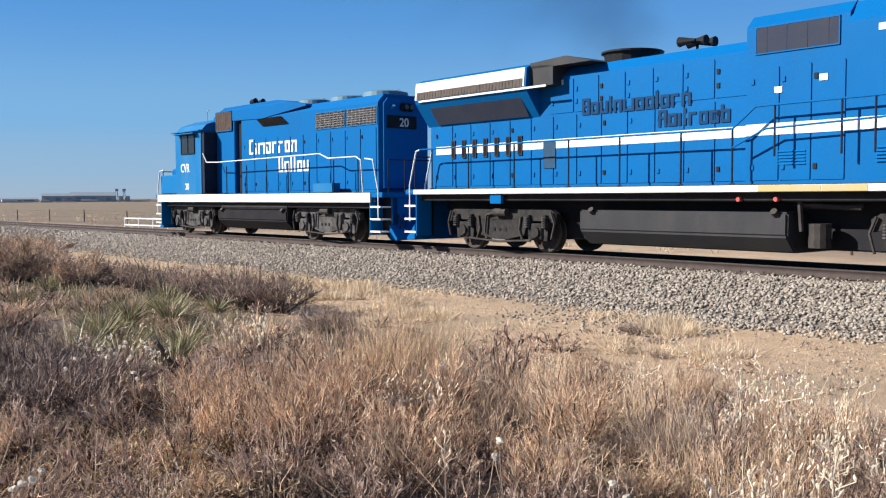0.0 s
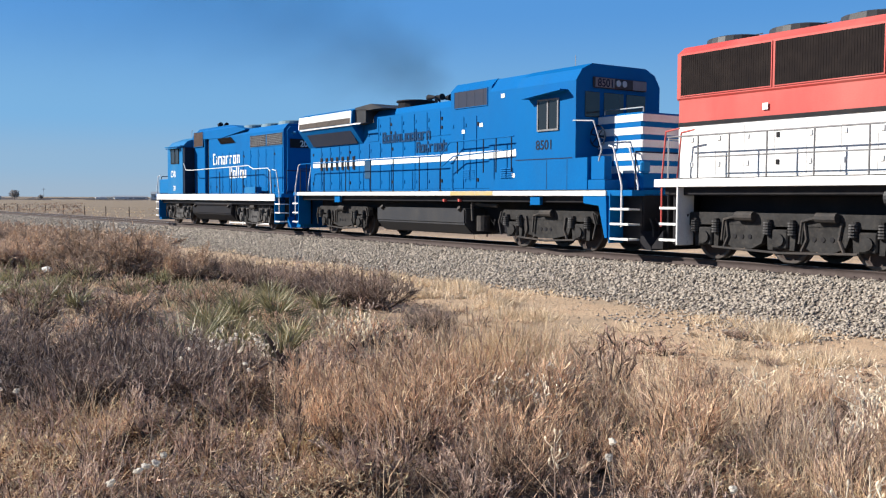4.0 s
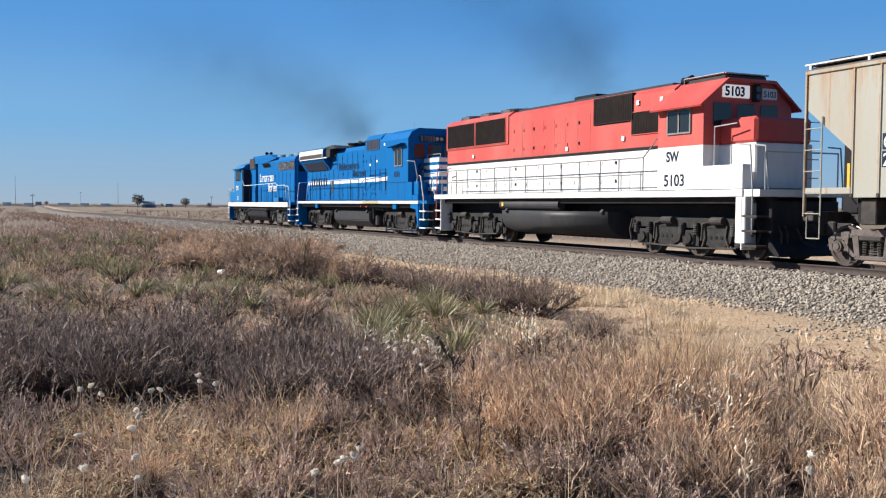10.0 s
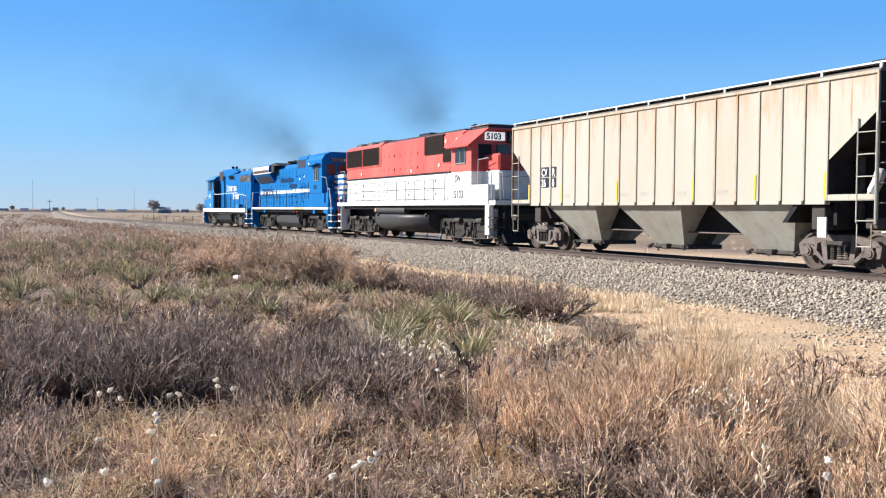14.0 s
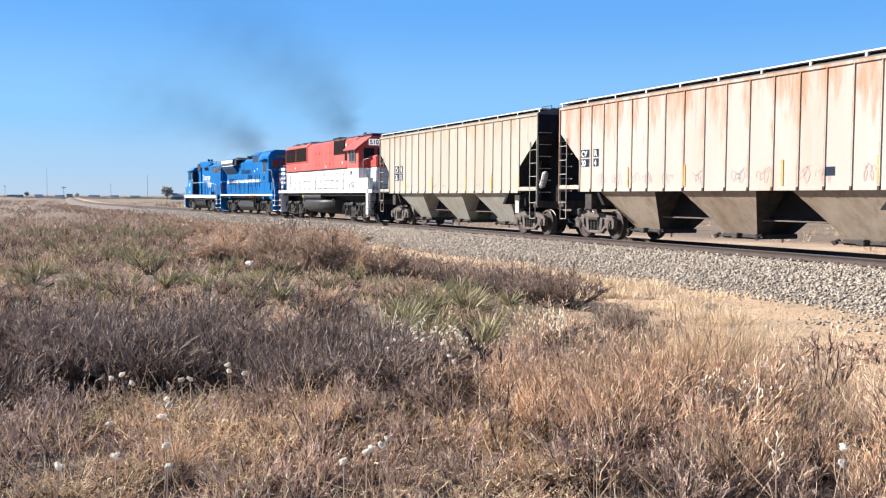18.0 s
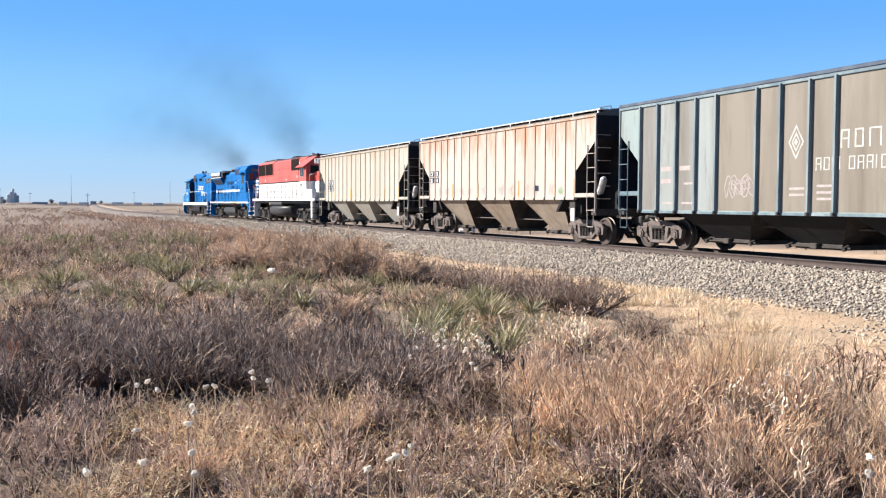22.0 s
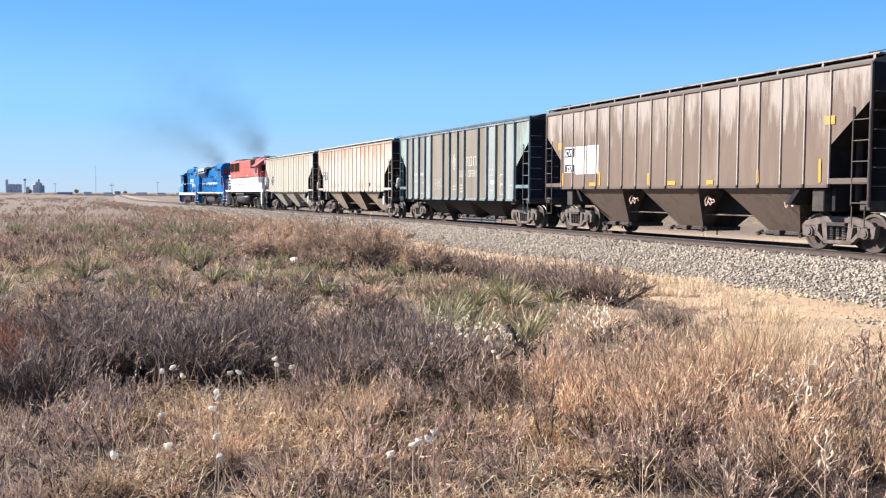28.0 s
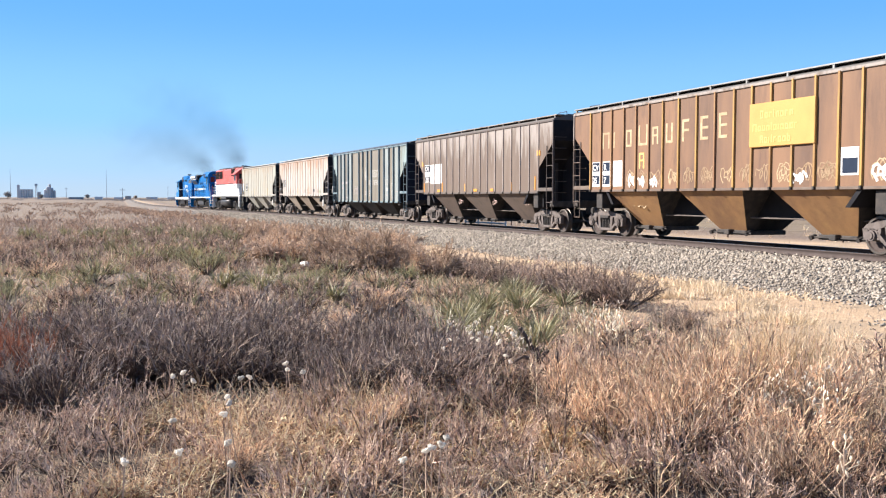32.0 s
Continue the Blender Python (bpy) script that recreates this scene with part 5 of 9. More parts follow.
def freight_truck(parent, xc):
    for s in (1, -1):
        bm = bmesh.new()
        y0, y1 = (0.93, 1.07) if s > 0 else (-1.07, -0.93)
        prism(bm, [(xc - 1.18, 0.60), (xc - 1.05, 0.72), (xc - 0.42, 0.84), (xc + 0.42, 0.84), (xc + 1.05, 0.72), (xc + 1.18, 0.60), (xc + 0.8, 0.58), (xc + 0.4, 0.70), (xc - 0.4, 0.70), (xc - 0.8, 0.58)], "y", y0, y1)
        for k in (-1, 1):
            prism(bm, [(xc + k * 0.36, 0.72), (xc + k * 0.52, 0.70), (xc + k * 0.44, 0.28), (xc + k * 0.30, 0.22)], "y", y0, y1)
            prism(bm, [(xc + k * 0.80, 0.62), (xc + k * 0.98, 0.62), (xc + k * 0.50, 0.24), (xc + k * 0.36, 0.22)], "y", y0, y1)
            prism(bm, [(xc + k * 1.18, 0.62), (xc + k * 1.14, 0.36), (xc + k * 1.04, 0.34), (xc + k * 1.02, 0.62)], "y", y0, y1)
            prism(bm, [(xc + k * 0.72, 0.62), (xc + k * 0.74, 0.36), (xc + k * 0.66, 0.36), (xc + k * 0.62, 0.62)], "y", y0, y1)
        box(bm, xc - 0.46, xc + 0.46, y0, y1, 0.17, 0.27, 0.02)
        part("side_frame", bm, TRUCK_BROWN, parent)
        bm = bmesh.new()
        for i in (-0.19, 0, 0.19):
            for j in range(6):
                cyl(bm, (xc + i, s * 1.0, 0.28 + 0.055 * j), (xc + i, s * 1.0, 0.315 + 0.055 * j), 0.075, 8)
        box(bm, xc - 0.3, xc + 0.3, min(s * 0.9, s * 1.13), max(s * 0.9, s * 1.13), 0.60, 0.70, 0.02)
        part("spring_pack", bm, GRIME, parent)
        for k in (-0.89, 0.89):
            bm = bmesh.new()
            cyl(bm, (xc + k, s * 0.9, 0.457), (xc + k, s * 1.12, 0.457), 0.13, 12)
            cyl(bm, (xc + k, s * 1.12, 0.457), (xc + k, s * 1.145, 0.457), 0.085, 10)
            part("axle_box", bm, TRUCK_BROWN, parent)
    bm = bmesh.new()
    box(bm, xc - 0.2, xc + 0.2, -0.95, 0.95, 0.60, 0.86, 0.03)
    part("bolster", bm, GRIME, parent)
    for k in (-0.89, 0.89):
        wheelset(parent, xc + k, 0.457)


def ladder(parent, xa, xb, y, z0, z1, material, step=0.47):
    bm = bmesh.new()
    cyl(bm, (xa, y, z0), (xa, y, z1), 0.018, 6)
    cyl(bm, (xb, y, z0), (xb, y, z1 + 0.1), 0.018, 6)
    z = z0 + 0.05
    while z < z1:
        cyl(bm, (xa, y, z), (xb, y, z), 0.014, 6)
        z += step
    return part("ladder", bm, material, parent)


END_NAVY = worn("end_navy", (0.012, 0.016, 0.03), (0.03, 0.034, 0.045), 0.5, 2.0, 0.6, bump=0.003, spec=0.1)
# Dark roof colour: shade under the running boards put into the paint
ROOF_SHADE = worn("roof_shade", (0.113, 0.106, 0.102), (0.09, 0.08, 0.075), 0.7, 1.5, 0.8, bump=0.003, dirt=(0.169, 0.141, 0.113), dirt_amount=0.4)


def hopper_car(u_front, u_rear, label, paint, rib_paint, posts, side_bottom=1.58, cut=1.25, walkway=True, dark_under=False, rib_depth=0.05, rib_half=0.045, bay_paint=None, trim=None, end_paint=None, walk_mat=None):
    """A ribbed covered hopper: body with sloped ends, ribs, roof, three discharge bays, trucks, ladders, end gear."""
    uc, L = (u_front + u_rear) / 2, (u_front - u_rear)
    h = L / 2
    car = thing("covered_hopper", label, "freight car", "covered hopper cars")
    trim = trim or rib_paint
    W = 1.55
    sill = 1.58
    bm = bmesh.new()
    prism(bm, [(-h, 4.30), (-h, 3.52), (-h + cut, 2.50), (-h + cut, side_bottom), (h - cut, side_bottom), (h - cut, 2.50), (h, 3.52), (h, 4.30)], "y", -W, W)
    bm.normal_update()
    # Sloped ends go black: the shade at the car ends put into paint
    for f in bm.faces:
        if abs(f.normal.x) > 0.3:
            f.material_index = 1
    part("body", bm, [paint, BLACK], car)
    bm = bmesh.new()
    prism(bm, [(-W - 0.03, 4.30), (W + 0.03, 4.30), (W, 4.36), (0.95, 4.535), (-0.95, 4.535), (-W, 4.36)], "x", -h - 0.02, h + 0.02)
    box(bm, -h + 1.0, h - 1.0, -0.33, 0.33, 4.5, 4.62, 0.03)
    part("roof", bm, ROOF_SHADE if walkway else GRIME, car)
    for i, x in enumerate(posts):
        bm = bmesh.new()
        prism(bm, [(x - rib_half, W), (x - rib_half * 0.7, W + rib_depth), (x + rib_half * 0.7, W + rib_depth), (x + rib_half, W)], "z", side_bottom + 0.01, 4.28)
        rib = part("rib", bm, rib_paint[i] if isinstance(rib_paint, list) else rib_paint, car)
        bm = bmesh.new()
        box(bm, x - 0.035, x + 0.035, W + 0.012, W + rib_depth + 0.02, side_bottom - 0.055, side_bottom + 0.03, 0.008)
        part("rib_foot", bm, GRIME, rib)
    bm = bmesh.new()
    for x in posts:
        box(bm, x - 0.035, x + 0.035, -W - rib_depth, -W, side_bottom + 0.01, 4.28)
    part("far_ribs", bm, trim, car)
    bm = bmesh.new()
    for s in (-1, 1):
        box(bm, -h + cut - 0.02, h - cut + 0.02, min(s * (W - 0.04), s * (W + 0.018)), max(s * (W - 0.04), s * (W + 0.018)), side_bottom - 0.06, side_bottom + 0.012, 0.006)
        box(bm, -h, h, min(s * (W - 0.02), s * (W + 0.04)), max(s * (W - 0.02), s * (W + 0.04)), 4.25, 4.33, 0.01)
    part("side_sill", bm, trim, car)
    # end frames: corner posts, sloped sheets, sill and platform
    for e in (-1, 1):
        for s in (-1, 1):
            bm = bmesh.new()
            box(bm, e * (h - 0.06), e * h, s * W - 0.035, s * W + 0.035, 1.10, 4.28, 0.008)
            part("corner_post", bm, trim, car)
            bm = bmesh.new()
            box(bm, e * (h - cut), e * (h - 0.06), s * W - 0.03, s * W + 0.03, 1.60, 1.74, 0.01)
            part("end_rail", bm, trim, car)
        # Slope sheet in black, its shade put into the colour
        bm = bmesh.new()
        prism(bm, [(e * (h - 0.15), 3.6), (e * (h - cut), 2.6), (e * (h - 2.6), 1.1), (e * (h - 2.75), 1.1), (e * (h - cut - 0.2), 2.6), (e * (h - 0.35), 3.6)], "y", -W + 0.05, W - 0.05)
        part("slope_sheet", bm, end_paint or BLACK, car, "slope sheet, its shade put into black paint")
        bm = bmesh.new()
        box(bm, e * (h - 3.0), e * h, -0.45, 0.45, 0.95, 1.25, 0.02)
        box(bm, e * (h - 0.3), e * (h + 0.02), -W, W, 1.0, 1.22, 0.02)
        box(bm, e * (h - 1.9), e * (h - 1.5), -W + 0.1, W - 0.1, 0.95, 1.5, 0.02)
        for s in (-1, 1):
            box(bm, e * (h - 1.05), e * (h - 0.95), s * 0.9 - 0.05, s * 0.9 + 0.05, 1.2, 2.7)
        cyl(bm, (e * (h - 0.9), -0.5, 1.55), (e * (h - 0.9), 0.2, 1.55), 0.2, 12)
        part("end_frame", bm, GRIME, car)
        ladder(car, e * (h - 0.03), e * (h - 0.52), W + 0.03, 1.12, 3.25 if e < 0 else 3.2, trim)
        for j in range(6):
            bm = bmesh.new()
            z = 1.55 + 0.42 * j
            pipe(bm, [(e * h, W - 0.05, z), (e * (h + 0.07), W - 0.05, z), (e * (h + 0.07), W - 0.5, z), (e * h, W - 0.5, z)], 0.013, 5)
            part("grab_iron", bm, trim, car)
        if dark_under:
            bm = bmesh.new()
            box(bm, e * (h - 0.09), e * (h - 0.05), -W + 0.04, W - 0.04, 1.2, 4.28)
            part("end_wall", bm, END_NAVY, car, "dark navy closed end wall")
        coupler(car, e * (h - 0.1), e)
        # Added black plate and web close the gap that shade should fill
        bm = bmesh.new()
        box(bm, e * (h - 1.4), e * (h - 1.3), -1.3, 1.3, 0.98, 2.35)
        part("end_gap_plate", bm, BLACK, car)
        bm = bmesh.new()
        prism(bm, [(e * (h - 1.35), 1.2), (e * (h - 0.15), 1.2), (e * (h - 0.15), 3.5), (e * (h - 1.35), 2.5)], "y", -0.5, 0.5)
        part("end_gap_web", bm, BLACK, car)
        bm = bmesh.new()
        pipe(bm, [(e * (h - 0.12), W + 0.02, 1.1), (e * (h - 0.12), W + 0.02, 0.62), (e * (h - 0.5), W + 0.02, 0.62), (e * (h - 0.5), W + 0.02, 1.1)], 0.015, 5)
        part("stirrup_step", bm, trim, car)
    bm = bmesh.new()
    ring = [(-h - 0.14, -0.55 + 0.27 * math.cos(k * math.pi / 8), 2.3 + 0.27 * math.sin(k * math.pi / 8)) for k in range(17)]
    pipe(bm, ring, 0.014, 5)
    for k in range(0, 16, 4):
        cyl(bm, (-h - 0.14, -0.55, 2.3), ring[k], 0.01, 5)
    cyl(bm, (-h, -0.55, 2.3), (-h - 0.14, -0.55, 2.3), 0.04, 8)
    part("brake_wheel", bm, GRIME, car)
    # discharge bays
    inner = 2 * (h - 1.75) if not dark_under else 2 * (h - 2.9)
    pitch = inner / 3
    for i in range(3):
        xm = (i - 1) * pitch
        bm = bmesh.new()
        zt, zb = side_bottom - 0.03, 0.40
        a, b = (1.50, 0.60) if not dark_under else (pitch / 2 - 0.03, 0.72)
        deep = 0.62 if not dark_under else 0.75
        top = [(xm - a, -W + 0.06), (xm + a, -W + 0.06), (xm + a, W - 0.06), (xm - a, W - 0.06)]
        bot = [(xm - b, -deep), (xm + b, -deep), (xm + b, deep), (xm - b, deep)]
        lo = [bm.verts.new((*p, zb)) for p in bot]
        hi = [bm.verts.new((*p, zt)) for p in top]
        bm.faces.new(list(reversed(lo)))
        bm.faces.new(hi)
        for k in range(4):
            # the sheets across the car are dark, their shade put into the colour
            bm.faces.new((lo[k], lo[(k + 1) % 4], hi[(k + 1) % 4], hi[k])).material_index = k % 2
        bmesh.ops.recalc_face_normals(bm, faces=bm.faces)
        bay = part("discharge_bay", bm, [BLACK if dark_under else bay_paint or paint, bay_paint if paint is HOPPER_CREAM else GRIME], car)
        bm = bmesh.new()
        prism(bm, [(xm - a, zt), (xm - a + 0.06, zt), (xm - b + 0.06, zb), (xm - b, zb)], "y", -0.34, 0.34)
        part("bay_stiffener", bm, GRIME, bay)
        bm = bmesh.new()
        box(bm, xm - b - 0.06, xm + b + 0.06, -deep - 0.08, deep + 0.08, 0.27, 0.40, 0.02)
        cyl(bm, (xm - b - 0.35, deep + 0.12, 0.33), (xm + b + 0.35, deep + 0.12, 0.33), 0.025, 6)
        box(bm, xm - 0.12, xm + 0.12, deep + 0.05, deep + 0.25, 0.27, 0.42, 0.02)
        for k in (-1, 1):
            cyl(bm, (xm + k * (b + 0.2), deep + 0.04, 0.36), (xm + k * (b + 0.2), deep + 0.2, 0.3), 0.06, 8)
        part("outlet_gate", bm, GRIME, bay)
    # Centre sill enlarged and black, filling in the shade between the bays
    bm = bmesh.new()
    box(bm, -h + 2, h - 2, -0.5, 0.5, 0.78, side_bottom - 0.02)
    part("centre_sill", bm, BLACK, car)
    bm = bmesh.new()
    cyl(bm, (-h + 2.2, 0.72, 0.77), (h - 2.2, 0.72, 0.77), 0.022, 6)
    part("brake_pipe", bm, TRUCK_BROWN, car)
    if walkway:
        wm = walk_mat or GALVANISED
        for y in (1.13, -1.5):
            bm = bmesh.new()
            box(bm, -h - 0.1, h + 0.1, y, y + 0.37, 4.47, 4.505)
            part("running_board", bm, wm, car)
        n = int(L / 1.5)
        for i in range(n + 1):
            bm = bmesh.new()
            x = -h + 0.05 + (L - 0.1) * i / n
            box(bm, x - 0.03, x + 0.03, 1.44, 1.49, 4.33, 4.475)
            part("board_support", bm, wm, car)
    for e in (-1, 1) if walkway else ():
        for y in (0.3, 0.95):
            bm = bmesh.new()
            pipe(bm, [(e * (h - 0.75), y, 4.45), (e * (h - 0.75), y, 4.63), (e * (h - 0.1), y, 4.63), (e * (h - 0.1), y, 4.4)], 0.014, 5)
            part("roof_grab", bm, GRIME, car)
    for e in (-1, 1):
        freight_truck(car, e * (h - 1.46))
    if paint in (HOPPER_CREAM, HOPPER_PALE):
        bm = bmesh.new()
        pipe(bm, [(-h + 0.62, 1.0, 1.8), (-h + 0.5, 1.0, 2.0), (-h + 0.42, 1.0, 2.22)], 0.12, 10)
        cyl(bm, (-h + 0.42, 1.0, 2.22), (-h + 0.4, 1.0, 2.29), 0.12, 10, 0.06)
        cyl(bm, (-h + 0.62, 1.0, 1.8), (-h + 0.72, 1.0, 1.72), 0.12, 10, 0.05)
        part("brake_cylinder", bm, FADED_METAL, car, "whitish brake cylinder on the end platform")
        bm = bmesh.new()
        box(bm, -h + 1.35, -h + 1.62, W - 0.02, W + 0.015, 0.78, 1.24, 0.006)
        part("jacking_pad", bm, FADED_METAL, car, "white painted plate")
    VEHICLES.append((car, uc))
    return car, uc, h, W


FADED_METAL = worn("faded_metal", (0.437, 0.437, 0.437), (0.282, 0.254, 0.225), 0.6, 4, 0.6, bump=0.002)
ORANGE_FILM = worn("orange_film", (0.437, 0.232, 0.056), (0.423, 0.310, 0.141), 0.6, 5, 0.6, bump=0)
SCRAWL_GREY = worn("scrawl_grey", (0.254, 0.218, 0.218), (0.338, 0.303, 0.282), 0.8, 6, 0.7, bump=0)
SCRAWL_PINK = worn("scrawl_pink", (0.324, 0.211, 0.190), (0.366, 0.310, 0.275), 0.8, 6, 0.7, bump=0)


def even_posts(h, n, cut=1.25):
    return [-h + cut + (2 * h - 2 * cut) * i / (n - 1) for i in range(n)]


def eighteen_posts(a=1.1550, b=0.002569):
    """Rib places of the two pale cars: closer towards the ends than in the middle."""
    out = []
    for i in range(18):
        x = 0.8 * (8.5 - i)
        for _ in range(12):
            x -= (x * (a + b * x * x) - (8.5 - i)) / (a + 3 * b * x * x)
        out.append(x)
    return out


YS = 1.552      # just proud of a car's side sheet
# first car: cream with rust streaks
car, uc, h, W = hopper_car(-40.2, -56.3, "cream covered hopper with rust-streaked ribbed sides", HOPPER_CREAM, HOPPER_CREAM, eighteen_posts(), walk_mat=WALK_WHITE, cut=1.33, rib_half=0.024, rib_depth=0.028, bay_paint=HOPPER_BAY_GREY)
for u in (-41.53, -43.7, -46.9, -50.42, -52.75, -54.95):
    patch("reflector", u - uc + 0.035, u - uc + 0.105, 1.65, 2.25, YS + 0.01, YELLOW, car, "yellow reflective strip")
for x, z, w, hh in ((-42.3, 2.5, 0.52, 0.33), (-42.3, 2.14, 0.52, 0.33), (-43.0, 2.5, 0.3, 0.33), (-43.0, 2.14, 0.3, 0.33)):
    patch("mark_panel", x - uc - w, x - uc, z, z + hh, YS, LETTER_DARK, car, "black painted mark panel")
lettering("CV", 0.36, -42.33 - uc, YS + 0.008, 2.53, LETTER_WHITE, car, squeeze=0.8, bold=0.015)
lettering("R", 0.36, -43.04 - uc, YS + 0.008, 2.53, LETTER_WHITE, car, squeeze=0.8, bold=0.015)
lettering("26", 0.36, -42.33 - uc, YS + 0.008, 2.17, LETTER_WHITE, car, squeeze=0.8, bold=0.015)
lettering("0", 0.36, -43.04 - uc, YS + 0.008, 2.17, LETTER_WHITE, car, squeeze=0.8, bold=0.015)
for u in (-43.8, -47.0, -48.0, -49.7, -51.3):
    stencil(u - uc, 1.86, 0.4, 0.03, YS, SCRAWL_GREY, car)
    stencil(u - uc, 1.8, 0.35, 0.03, YS, SCRAWL_GREY, car)

# second car: pale with heavier rust
car, uc, h, W = hopper_car(-57.8, -73.85, "pale pinkish white covered hopper with heavy rust streaks", HOPPER_PALE, HOPPER_PALE, eighteen_posts(), walk_mat=WALK_WHITE, cut=1.31, rib_half=0.024, rib_depth=0.028, bay_paint=HOPPER_BAY)
for u in (-61.8, -64.5, -68.2, -71.0, -72.35):
    patch("reflector", u - uc - 0.12, u - uc - 0.05, 1.65, 2.25, YS + 0.01, ORANGE_FILM, car, "faded orange reflective strip")
for x, z, w, hh in ((-59.2, 2.62, 0.5, 0.25), (-59.2, 2.32, 0.5, 0.25), (-59.95, 2.62, 0.3, 0.25), (-59.95, 2.32, 0.3, 0.25)):
    patch("mark_panel", x - uc - w, x - uc, z, z + hh, YS, LETTER_DARK, car, "black painted mark panel")
lettering("CV", 0.26, -59.23 - uc, YS + 0.008, 2.65, LETTER_WHITE, car)
lettering("R", 0.26, -60.0 - uc, YS + 0.008, 2.65, LETTER_WHITE, car)
lettering("20", 0.26, -59.23 - uc, YS + 0.008, 2.35, LETTER_WHITE, car)
lettering("4", 0.26, -60.0 - uc, YS + 0.008, 2.35, LETTER_WHITE, car)
patch("stencil", -70.25 + 0.35 - uc, -70.25 + 0.7 - uc, 1.85, 2.05, YS, LETTER_DARK, car, "dark square stencil")
for i, (u, c) in enumerate(((-61.0, SCRAWL_GREY), (-61.9, SCRAWL_GREY), (-62.6, SCRAWL_GREY), (-63.5, SCRAWL_GREY), (-64.9, SCRAWL_GREY), (-66.5, SCRAWL_GREY), (-67.4, SCRAWL_PINK), (-68.7, SCRAWL_PINK), (-69.3, SCRAWL_PINK), (-70.6, SCRAWL_PINK), (-60.2, SCRAWL_GREY))):
    scribble(i, u - uc, 1.65, 0.55, 0.5, YS, c, car)
GREEN_SPRAY = worn("green_spray", (0.232, 0.303, 0.204), (0.310, 0.324, 0.261), 0.5, 8, 0.7, bump=0)
bm = bmesh.new()
for a in (-60, -35, -12, 12, 35, 60):
    r = 0.33 - 0.001 * abs(a)
    c, s = math.sin(radians(a)), math.cos(radians(a))
    f = bm.faces.new([bm.verts.new((-71.5 - uc + q[0], YS + 0.004, 1.72 + q[1])) for q in ((0, 0), (c * r * 0.5 - s * 0.06, s * r * 0.5 + c * 0.06), (c * r, s * r), (c * r * 0.5 + s * 0.06, s * r * 0.5 - c * 0.06))])
part("graffiti", bm, GREEN_SPRAY, car, "green leaf-shaped spray paint")
scribble(31, -71.4 - uc, 0.95, 0.9, 0.4, 1.15, LETTER_WHITE, car, 14)

FADED_WHITE = worn("faded_white", (0.380, 0.380, 0.359), (0.232, 0.225, 0.197), 0.9, 7, 0.7, bump=0)
# third car: tall grey-green sides, black underframe, wide ribs
RIB_BLUE = worn("rib_blue", (0.074, 0.116, 0.141), (0.218, 0.268, 0.282), 0.7, 1.6, 0.55, bump=0.002, streak=4)
third = [-76.45, -77.35, -78.26, -79.16, -80.04, -81.64, -82.49, -83.47, -84.28, -85.85, -86.78, -87.7, -88.55, -89.5]
car, uc, h, W = hopper_car(-75.25, -90.8, "grey-green covered hopper with brown streaks and black underframe", HOPPER_GREY, RIB_BLUE, [u + 83.025 for u in third], side_bottom=1.14, cut=1.2, walkway=False, dark_under=True, rib_depth=0.09, trim=RIB_BLUE, end_paint=BLACK)
EAVES_NAVY = worn("eaves_navy", (0.03, 0.045, 0.075), (0.09, 0.12, 0.15), 0.6, 2.0, 0.6, bump=0.002, streak=2)
PANELS = [worn("panel_pale_blue", (0.194, 0.222, 0.222), (0.134, 0.127, 0.106), 0.9, 1.3, 0.6, bump=0.002, streak=9, dirt=(0.085, 0.070, 0.056), dirt_amount=0.75),
          worn("panel_grey_tan", (0.158, 0.141, 0.116), (0.095, 0.081, 0.063), 0.9, 1.3, 0.6, bump=0.002, streak=9, dirt=(0.10, 0.085, 0.065), dirt_amount=0.7),
          worn("panel_slate", (0.158, 0.162, 0.158), (0.099, 0.088, 0.070), 0.9, 1.3, 0.6, bump=0.002, streak=9, dirt=(0.10, 0.09, 0.075), dirt_amount=0.7)]
edges = [-75.3] + third + [-90.75]
for i, k in enumerate((0, 2, 0, 2, 0, 1, 1, 1, 1, 1, 1, 0, 1, 0, 1)):
    hi, lo = edges[i] - 0.05, edges[i + 1] + 0.05
    if 0 < i < 14:
        patch("side_panel", lo - uc, hi - uc, 1.18, 4.24, W + 0.0003, PANELS[k], car, depth=0.0014)
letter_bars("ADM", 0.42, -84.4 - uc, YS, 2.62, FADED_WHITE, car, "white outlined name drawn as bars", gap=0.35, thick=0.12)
for y in (-1.58, 1.46):
    bm = bmesh.new()
    box(bm, -7.8, 7.8, y, y + 0.12, 4.335, 4.44, 0.02)
    part("roof_edge", bm, EAVES_NAVY, car, "dark navy roof edge")
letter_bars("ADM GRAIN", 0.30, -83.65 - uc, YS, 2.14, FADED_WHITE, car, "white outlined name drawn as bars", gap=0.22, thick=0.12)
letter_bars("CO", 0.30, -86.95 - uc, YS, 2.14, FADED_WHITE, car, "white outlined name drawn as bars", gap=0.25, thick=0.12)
bm = bmesh.new()
for r0, r1 in ((0.42, 0.34), (0.24, 0.17), (0.1, 0.0)):
    for k in range(4):
        a, b = [(0, 1), (-0.62, 0), (0, -1), (0.62, 0)][k], [(0, 1), (-0.62, 0), (0, -1), (0.62, 0)][(k + 1) % 4]
        q = [(a[0] * r0, a[1] * r0), (b[0] * r0, b[1] * r0), (b[0] * r1, b[1] * r1), (a[0] * r1, a[1] * r1)]
        q = q if r1 else q[:3]
        bm.faces.new([bm.verts.new((-83.0 - uc + p[0], YS + 0.004, 2.84 + p[1])) for p in q])
part("diamond_emblem", bm, FADED_WHITE, car, "white nested diamond shape")
